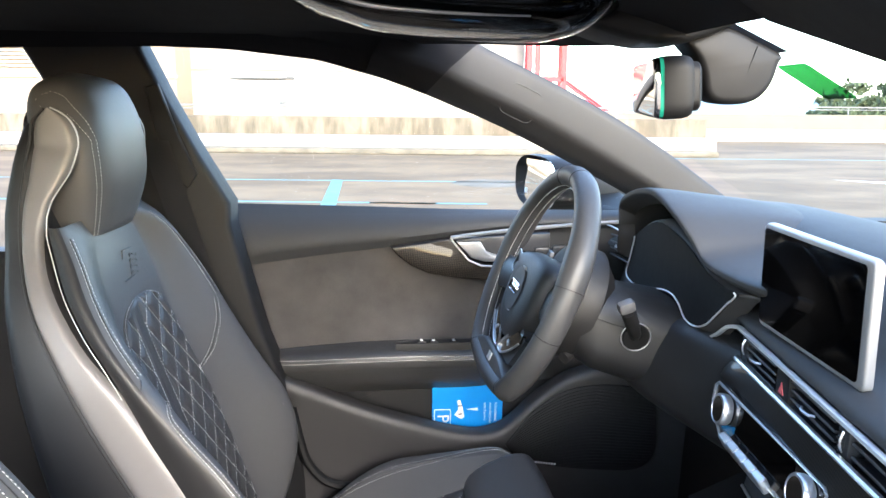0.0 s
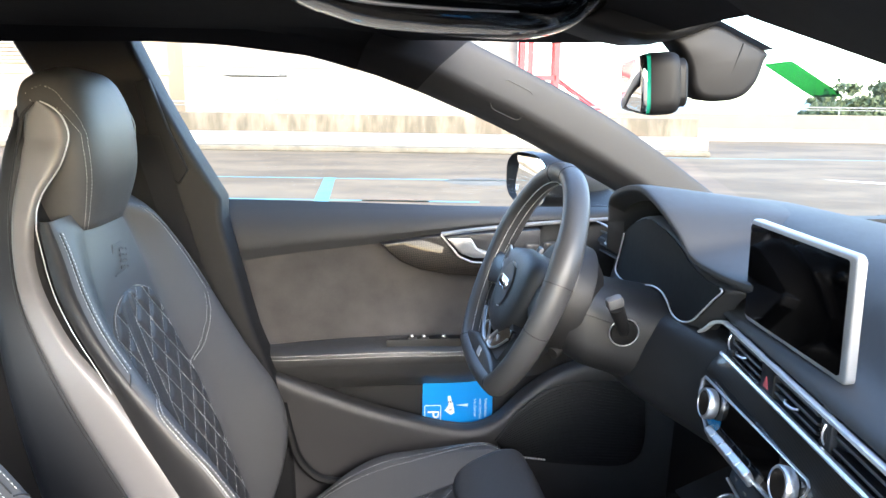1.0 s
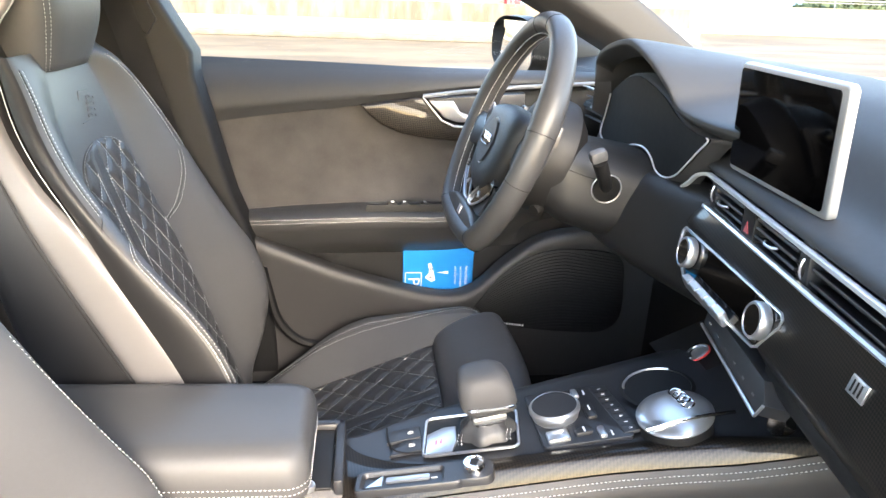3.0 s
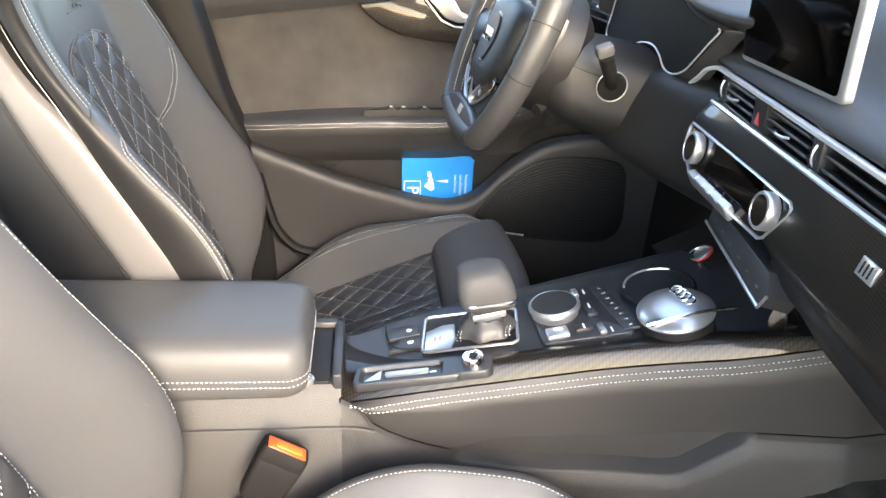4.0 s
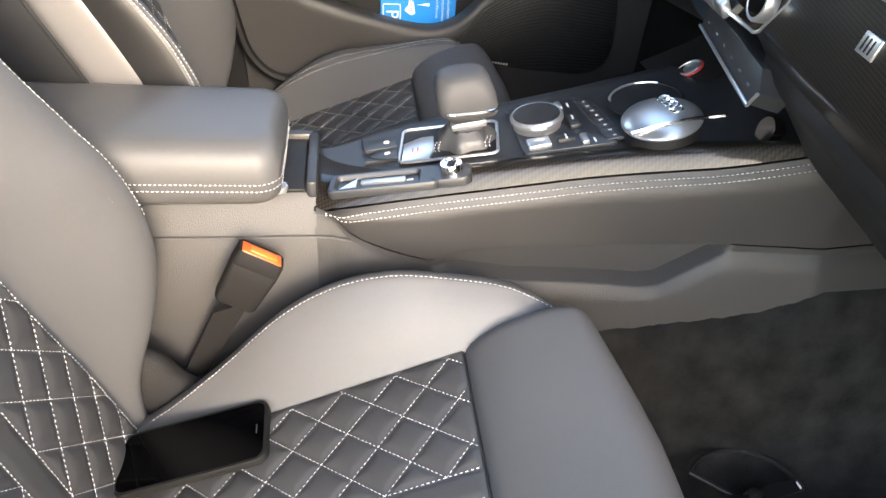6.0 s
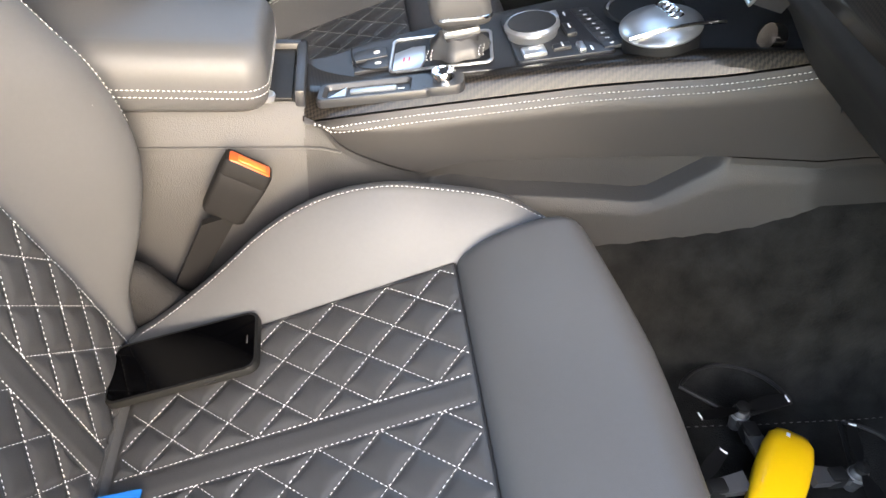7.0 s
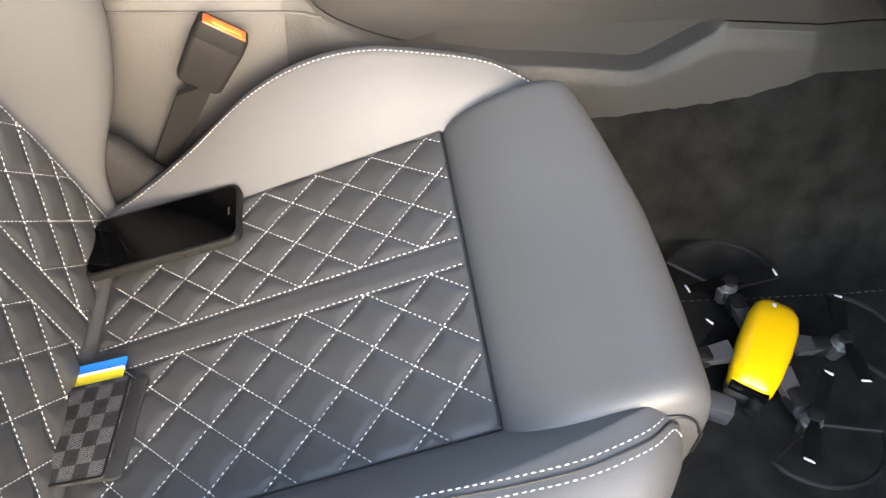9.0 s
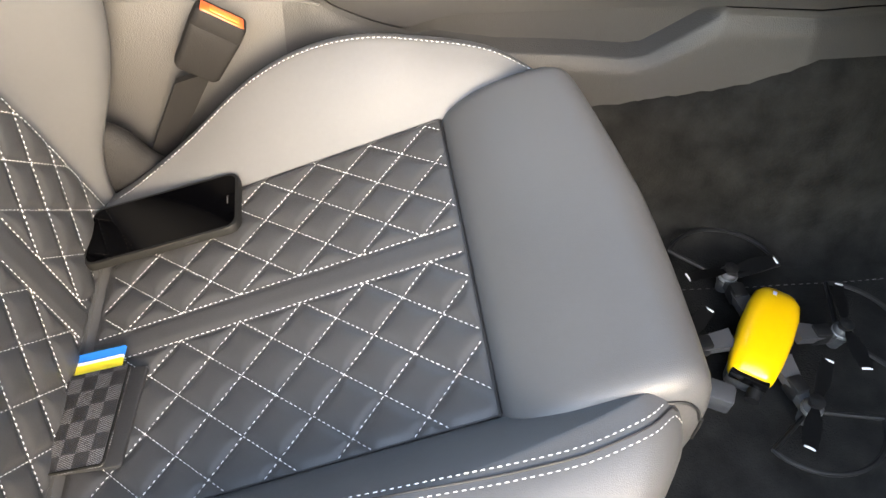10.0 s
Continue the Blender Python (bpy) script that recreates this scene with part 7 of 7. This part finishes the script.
bmesh.ops.solidify(bm, geom=bm.faces, thickness=-0.003)
part("housing", bm, GLOSS_BLACK, roof_console, "glossy black housing", angle=50)
# light stripe reflected in the gloss, modelled as a thin satin bar
bm = bm_new()
tube(bm, [Vector((-0.035 + 0.175 * t, CY - 0.098, console_z(-0.035 + 0.175 * t) + 0.0085 + 0.004 * t)) for t in span(0, 1, 24)], lambda t: 0.0028 - 0.002 * t, 8)
part("reflection_strip", bm, SATIN, roof_console, "satin strip standing in for a reflection on the housing")
visor = thing("sun_visor", (0.27, 0.36, 1.22), "black cloth sun visor folded to the roof", "sun visor")
bm = bm_new()
loops = []
for t in span(-0.5, 1, 14):
    p = Vector((0.190 + 0.063 * t, 0.235 + 0.215 * t, 1.170 + 0.038 * t))
    d = Vector((-0.15, 0.02, 0.115))
    n = Vector((0.006, 0, 0.009))
    loops.append([p - n * 0.2, p + n * 0.9, p + d + n, p + d - n])
rings(bm, loops)
part("panel", bm, HEADLINER, visor)
STICKER = glass_material("green_film", (0.10, 0.30, 0.14))
bm = bm_new()
wm = axes((0.548, 0.90, 1.186), (0.83, 0, -0.47), (0.0, 1, 0.0))
plate(bm, rounded(0.082, 0.070, 0.008), lambda a, b, c: wm @ Vector((a, b, c)), 0.0006)
solo("windscreen_sticker", bm, STICKER, "translucent green sticker on the windscreen", "sticker")

# ---- loose things ----
BLUE = surface("blue_card", (0.005, 0.22, 0.62), 0.4, vary=0.05, big=8)
disc = thing("parking_disc", (0.182, 1.470, 0.468), "blue cardboard parking disc standing in the door pocket", "parking disc")
dp = lambda a, b, c=0.0: Vector((0.182 + a, 1.468 + c - 0.05 * b, 0.520 + b))
bm = bm_new()
plate(bm, [(-0.075, -0.052), (0.075, -0.052), (0.075, 0.040), (0.077, 0.046), (0.066, 0.055), (-0.02, 0.057), (-0.075, 0.054)], lambda a, b, c: dp(a, b, c), 0.003, 0.0006, 1)
part("sleeve", bm, BLUE, disc)
dm = lambda a, b: axes(dp(a, b, -0.0005), (0, 0, -1), (1, 0, 0))
bm = bm_new()
plate(bm, [(-0.028, -0.012), (-0.014, -0.022), (-0.006, -0.018), (-0.010, 0.004), (-0.016, 0.022), (-0.022, 0.020), (-0.019, 0.0)], lambda a, b, c: dp(a, b, -0.0006 + c * 0.1), 0.003)
dial = part("dial_window", bm, PRINT_WHITE, disc, "white dial sector")
INK = surface("dark_ink", (0.03, 0.03, 0.05), 0.5)
writing("8", 0.013, dm(-0.0165, 0.008) @ pose(0, 0, 0.0009), INK, dial, "digit", 0.0001)
writing("9", 0.013, dm(-0.0165, -0.010) @ pose(0, 0, 0.0009), INK, dial, "digit", 0.0001)
bm = bm_new()
plate(bm, [(-0.003, 0.0), (0.022, -0.0035), (0.022, 0.0035)], lambda a, b, c: dp(a, b, -0.0006 + c * 0.1), 0.003)
part("pointer", bm, PRINT_WHITE, disc)
bm = bm_new()
tube(bm, [dp(-0.053 + a, -0.020 + b, -0.0006) for a, b in rounded(0.034, 0.040, 0.002, 3)], 0.0010, 5, closed=True)
part("letter_frame", bm, PRINT_WHITE, disc)
writing("P", 0.036, dm(-0.053, -0.020) @ pose(0, 0, 0.0004), PRINT_WHITE, disc, "letter", 0.0001)
for k, tx in enumerate(("Ankunftszeit", "heure d'arrivée", "ora d'arrivo")):
    writing(tx, 0.0085, dm(0.0605 - 0.0115 * k, -0.006) @ pose(0, 0, 0.0004), PRINT_WHITE, disc, "writing", 0.0001)

# telephone on the passenger's seat
phone = thing("mobile_phone", (-0.125, 0.50, 0.345), "black mobile phone in a matt case lying on seat", "mobile phone")
pm2 = axes((-0.1235, 0.508, 0.3650), (0.964, 0.042, 0.262), (-0.03, 1.0, 0.0))
bm = bm_new()
loops = []
for h, g in ((-0.005, 0.95), (-0.0035, 1.0), (0.0035, 1.0), (0.0050, 0.985)):
    loops.append([pm2 @ Vector((a * (1 - (1 - g) * 0.5), b * g, h)) for a, b in rounded(0.158, 0.079, 0.012, 6)])
rings(bm, loops)
part("case", bm, RUBBER, phone, "matt black rubber case")
bm = bm_new()
plate(bm, rounded(0.151, 0.072, 0.010, 6), lambda a, b, c: pm2 @ Vector((a, b, 0.0054 - c)), 0.002)
part("screen", bm, SCREEN, phone, "dark glossy screen")
bm = bm_new()
block(bm, (0.0012, 0.011, 0.0003), pm2 @ Matrix.Translation((0.068, 0, 0.0056)))
part("earpiece", bm, PLASTIC, phone)
bm = bm_new()
block(bm, (0.012, 0.0016, 0.002), pm2 @ Matrix.Translation((0.03, -0.0398, 0)), 0.0005)
part("side_key", bm, PLASTIC_DARK, phone)

# card holder
def checker(name, c1, c2, size):
    m, n, l, b = mat_base(name, 0.55)
    tc = n.new("ShaderNodeTexCoord")
    ck = n.new("ShaderNodeTexChecker")
    ck.inputs["Scale"].default_value = 1 / size
    ck.inputs["Color1"].default_value, ck.inputs["Color2"].default_value = (*c1, 1), (*c2, 1)
    l.new(tc.outputs["UV"], ck.inputs["Vector"])
    weave = None
    for turn in (28, 118):
        mp = n.new("ShaderNodeMapping")
        mp.inputs["Rotation"].default_value[2] = radians(turn)
        l.new(tc.outputs["UV"], mp.inputs["Vector"])
        wv = n.new("ShaderNodeTexWave")
        wv.inputs["Scale"].default_value = 260 if turn == 28 else 210
        wv.inputs["Distortion"].default_value = 1.2
        wv.inputs["Detail Scale"].default_value = 400
        l.new(mp.outputs[0], wv.inputs["Vector"])
        if weave is None:
            weave = wv.outputs["Fac"]
        else:
            both = n.new("ShaderNodeMath")
            both.operation = "MULTIPLY"
            l.new(weave, both.inputs[0])
            l.new(wv.outputs["Fac"], both.inputs[1])
            weave = both.outputs[0]
    mx = n.new("ShaderNodeMix")
    mx.data_type = "RGBA"
    mx.inputs[6].default_value = (0.008, 0.008, 0.009, 1)
    l.new(weave, mx.inputs[0])
    l.new(ck.outputs[0], mx.inputs[7])
    l.new(mx.outputs[2], b.inputs["Base Color"])
    bp = n.new("ShaderNodeBump")
    bp.inputs["Strength"].default_value = 0.5
    bp.inputs["Distance"].default_value = 0.0003
    l.new(weave, bp.inputs["Height"])
    l.new(bp.outputs[0], b.inputs["Normal"])
    return m


CHECK = checker("checked_canvas", (0.020, 0.020, 0.022), (0.17, 0.17, 0.175), 0.0145)
wallet = thing("card_holder", (-0.17, 0.31, 0.335), "grey and black checked card holder with bank cards", "card holder")
um = axes((-0.173, 0.306, 0.3345), (0.93, -0.10, 0.372), (0.0, 1.0, 0.0))   # x to the front, y to the console
bm = bm_new()
t = bmesh.new()
plate(t, rounded(0.073, 0.092, 0.004, 4), lambda a, b, c: Vector((a, b, 0.004 - c)), 0.0035, 0.0008)
uv = t.loops.layers.uv.new("UVMap")
for f in t.faces:
    for lp in f.loops:
        lp[uv].uv = (lp.vert.co.x + 0.0365, lp.vert.co.y + 0.046)
t.transform(um)
part("front_leaf", t, CHECK, wallet, "checked canvas leaf")
tube(bm, [um @ Vector((a, b, 0.0034)) for a, b in ((-0.0365, -0.0455), (0.0345, -0.0455), (0.0362, -0.043), (0.0362, 0.044))], 0.0013, 6)
part("leaf_piping", bm, RUBBER, wallet, "dark edge binding")
t = bmesh.new()
plate(t, rounded(0.074, 0.092, 0.004, 4), lambda a, b, c: Vector((a + 0.004, b, -0.0015 - c)), 0.0035, 0.0008)
uv = t.loops.layers.uv.new("UVMap")
for f in t.faces:
    for lp in f.loops:
        lp[uv].uv = (lp.vert.co.x, lp.vert.co.y)
t.transform(um @ pose(0.0075, 0.001, 0.001, 0, 4, -1.5))
part("back_leaf", t, surface("black_canvas", (0.014, 0.014, 0.015), 0.6, grain=0.4, gscale=900), wallet, "dark canvas back leaf")
for k, (dy, mt, nm) in enumerate(((0.0085, surface("yellow_card", (0.80, 0.60, 0.04), 0.35, vary=0.03), "yellow card"), (0.0125, PRINT_WHITE, "white card"), (0.0225, surface("blue_bank_card", (0.01, 0.16, 0.52), 0.3, vary=0.05), "blue card"))):
    bm = bm_new()
    plate(bm, rounded(0.054, 0.085, 0.003, 4), lambda a, b, c: um @ Vector((a - 0.002 - 0.001 * k, b + 0.0065 + dy, 0.0002 - 0.0009 * k - c)), 0.0007)
    part("bank_card", bm, mt, wallet, nm)

# toy quadcopter in the footwell
YELLOW = surface("yellow_lacquer", (0.90, 0.52, 0.01), 0.22, coat=0.5, vary=0.03, big=4)
GREY_P = surface("grey_plastic", (0.060, 0.060, 0.063), 0.5, vary=0.08, grain=0.1)
drone = thing("drone", (0.49, 0.375, 0.238), "small yellow and black quadcopter on the carpet", "drone")
ax = Vector((0.60, 0.80, 0.10)).normalized()           # tail direction
om = axes((0.4935, 0.3765, 0.2760), ax, (-0.80, 0.60, 0.0))
bm = bm_new()
loops = []
for s_, w, h in ((-0.060, 0.036, 0.018), (-0.056, 0.040, 0.026), (-0.035, 0.046, 0.036), (0.0, 0.050, 0.040), (0.030, 0.049, 0.038), (0.048, 0.044, 0.032), (0.058, 0.034, 0.022), (0.062, 0.018, 0.010)):
    loops.append([om @ Vector((s_, a * w * 1.14, b * h + 0.004)) for a, b in rounded(1, 1, 0.34, 7)])
rings(bm, loops)
part("shell", bm, YELLOW, drone, "glossy yellow upper shell", angle=50)
bm = bm_new()
block(bm, (0.112, 0.044, 0.022), om @ Matrix.Translation((0.0, 0, -0.020)), 0.008)
part("belly", bm, GREY_P, drone)
bm = bm_new()
block(bm, (0.008, 0.040, 0.012), om @ Matrix.Translation((-0.061, 0, 0.006)), 0.002)
part("sensor_window", bm, GLOSS_BLACK, drone)
bm = bm_new()
block(bm, (0.024, 0.030, 0.026), om @ Matrix.Translation((-0.082, 0.020, -0.014)) @ pose(0, 0, 0, 0, 0, 8), 0.004)
gimbal = part("gimbal_camera", bm, GREY_P, drone, "grey gimbal camera")
bm = bm_new()
tube(bm, [om @ Vector((-0.060, -0.012, -0.010)), om @ Vector((-0.072, -0.012, -0.012))], 0.008, 12)
part("gimbal_joint", bm, PLASTIC_DARK, gimbal)
bm = bm_new()
block(bm, (0.006, 0.004, 0.0006), om @ Matrix.Translation((0.048, 0.006, 0.0205)) @ pose(0, 0, 0, 0, 18, 0))
part("maker_mark", bm, PRINT_WHITE, drone)
motors = [(0.4917, 0.4675), (0.5890, 0.3790), (0.5092, 0.2901), (0.3980, 0.3740)]
blade_at = [(8, 190), (72, 262), (52, 236), (40, 220)]
guard_dir = [76, 10, -80, 190]
for (mx, my), angs, gd in zip(motors, blade_at, guard_dir):
    M = Vector((mx, my, 0.284))
    d = (Vector((0.4935, 0.3765, 0)) - Vector((mx, my, 0))).normalized()
    bm = bm_new()
    P0 = M + Vector((0, 0, -0.018))
    P1 = M + d * 0.058 + Vector((0, 0, -0.006))
    loops = []
    n_ = Vector((-d.y, d.x, 0))
    for t_ in span(0, 1, 6):
        p = P0.lerp(P1, t_)
        w = 0.006 + 0.006 * t_
        loops.append([p + n_ * w + Vector((0, 0, 0.006)), p - n_ * w + Vector((0, 0, 0.006)), p - n_ * w * 0.8 - Vector((0, 0, 0.006)), p + n_ * w * 0.8 - Vector((0, 0, 0.006))])
    rings(bm, loops)
    part("arm", bm, GREY_P, drone)
    bm = bm_new()
    block(bm, (0.020, 0.017, 0.020), Matrix.Translation(M + d * 0.026 + Vector((0, 0, -0.012))) @ pose(0, 0, 0, 0, 0, math.degrees(math.atan2(d.y, d.x))), 0.003)
    part("arm_hinge", bm, PLASTIC_DARK, drone)
    bm = bm_new()
    lathe(bm, [(0.0001, -0.034), (0.007, -0.034), (0.009, -0.022), (0.0105, -0.018), (0.0105, -0.006), (0.008, -0.002), (0.0001, -0.001)], Matrix.Translation(M), 24)
    part("motor", bm, GREY_P, drone)
    bm = bm_new()
    lathe(bm, [(0.0107, -0.013), (0.0111, -0.012), (0.0111, -0.009), (0.0107, -0.008)], Matrix.Translation(M), 24)
    part("motor_ring", bm, SATIN, drone)
    bm = bm_new()
    lathe(bm, [(0.0001, -0.001), (0.008, -0.001), (0.008, 0.004), (0.0001, 0.006)], Matrix.Translation(M), 20)
    part("propeller_hub", bm, PLASTIC_DARK, drone)
    for a in angs:
        an = radians(a)
        e = Vector((math.cos(an), math.sin(an), 0.06))
        g = Vector((-math.sin(an), math.cos(an), 0.22))
        bm = bm_new()
        sheet(bm, lambda t_, w: M + e * (0.006 + 0.052 * t_) + g * w * (0.004 + 0.008 * math.sin(min(1, t_ * 1.3) * math.pi * 0.72)), span(0, 1, 10), (-0.7, 0, 0.7))
        bmesh.ops.solidify(bm, geom=bm.faces, thickness=0.0009)
        bl = part("propeller_blade", bm, PLASTIC_DARK, drone)
        bm = bm_new()
        block(bm, (0.0022, 0.011, 0.0016), Matrix.Translation(M + e * 0.0575) @ pose(0, 0, 0, 0, 0, a), 0.0005)
        part("blade_tip", bm, PRINT_WHITE, bl)
    g0 = radians(gd)
    pts = [M + Vector((0.012 * math.cos(g0 + 1.2), 0.012 * math.sin(g0 + 1.2), -0.016))]
    pts += [M + Vector((0.072 * math.cos(g0 + q), 0.072 * math.sin(g0 + q), -0.014 + 0.006 * math.cos(q))) for q in span(1.15, -1.15, 24)]
    pts += [M + Vector((0.012 * math.cos(g0 - 1.2), 0.012 * math.sin(g0 - 1.2), -0.016))]
    bm = bm_new()
    tube(bm, pts, 0.0026, 8)
    part("propeller_guard", bm, PLASTIC_DARK, drone, "black curved propeller guard")

# belt buckle beside the passenger's seat
buckle = thing("belt_buckle", (-0.10, 0.640, 0.34), "black seat belt buckle with orange release button", "belt buckle")
BUCKLE = surface("buckle_plastic", (0.010, 0.0095, 0.0095), 0.65, vary=0.1, grain=0.3, gscale=1300, voronoi=True, spec=0.12)
bk = axes((-0.0735, 0.636, 0.481), (0.86, 0.0, -0.50), (0.50, 0.12, 0.86))     # x across, y up along it
bm = bm_new()
loops = []
for h, w, d in ((-0.029, 0.042, 0.022), (-0.025, 0.047, 0.026), (0.010, 0.051, 0.029), (0.021, 0.0525, 0.030), (0.0222, 0.0515, 0.029), (0.0234, 0.0525, 0.030), (0.036, 0.0515, 0.029), (0.039, 0.0495, 0.027)):
    loops.append([bk @ Vector((a, h, b)) for a, b in rounded(w, d, 0.006, 5)])
rings(bm, loops)
part("body", bm, BUCKLE, buckle, "grained black body")
bm = bm_new()
block(bm, (0.045, 0.010, 0.022), bk @ Matrix.Translation((0, 0.0355, 0.0015)), 0.0025)
btn = part("release_button", bm, surface("orange_red_plastic", (0.62, 0.10, 0.02), 0.4, vary=0.05), buckle, "orange-red release button")
bm = bm_new()
block(bm, (0.030, 0.002, 0.012), bk @ Matrix.Translation((0.002, 0.0402, 0.002)), 0.0008)
part("button_face", bm, surface("orange_plastic", (0.75, 0.20, 0.03), 0.35, vary=0.05), btn)
bm = bm_new()
loops = []
for t_ in span(0, 1, 8):
    p = Vector((-0.092, 0.638, 0.447)).lerp(Vector((-0.150, 0.650, 0.330)), t_)
    w = 0.0205 - 0.0045 * t_
    loops.append([p + Vector((w, -0.005, 0.35 * w)), p + Vector((w, 0.005, 0.35 * w)), p + Vector((-w, 0.005, -0.35 * w)), p + Vector((-w, -0.005, -0.35 * w))])
rings(bm, loops)
part("stem", bm, BUCKLE, buckle, "black flexible stem")

# recliner covers between cushion and backrest
RECLINER = surface("recliner_plastic", (0.014, 0.0135, 0.0135), 0.6, vary=0.1, grain=0.5, gscale=700, voronoi=True, spec=0.12)
for yc, s in ((SEAT_PASSENGER, 1), (SEAT_DRIVER, -1)):
    bm = bm_new()
    spine = curve([(-0.235, 0.345, 0.060), (-0.205, 0.358, 0.052), (-0.180, 0.350, 0.046), (-0.158, 0.330, 0.036), (-0.138, 0.318, 0.028), (-0.120, 0.305, 0.016)], 16)
    rings(bm, [[Vector((p.x + 0.30 * b * p.z, yc + s * (0.238 + 0.034 * a + 0.012 * b), p.y + b * p.z * 1.7)) for a, b in rounded(1, 1, 0.42, 6)] for p in spine])
    solo("recliner_cover", bm, RECLINER, "black grained recliner cover beside the seat cushion", "recliner cover", "recliner covers", angle=70)

# pressed mark on the driver's backrest: a slanting bar and a double curve
em = axes((back_plane(0.928) + 0.0022, 1.090, 0.928), (0, -1, 0), (-0.265, 0, 1))
bm = bm_new()
for run in (((0.019, 0.003), (0.011, 0.0142), (-0.024, 0.0133)), ((0.034, -0.0275), (0.015, -0.0270), (-0.006, -0.0262))):
    tube(bm, [em @ Vector((a, b, -0.0016)) for a, b in run], 0.0010, 6)
solo("seat_emblem", bm, LEATHER, "pressed emblem bars in black leather backrest", "seat emblem")
bm = bm_new()
for k in range(4):
    a, b = -0.010 + 0.0048 * k, 0.0045 - 0.0080 * k
    tube(bm, curve([em @ Vector((a + p, b + q, -0.0016)) for p, q in ((0.001, -0.004), (0.0, 0.0), (-0.008, 0.0015), (-0.014, -0.0025), (-0.023, -0.0015), (-0.025, -0.006))], 20), 0.0010, 6)
solo("seat_emblem", bm, LEATHER, "pressed wavy lines in black leather backrest", "seat emblem")
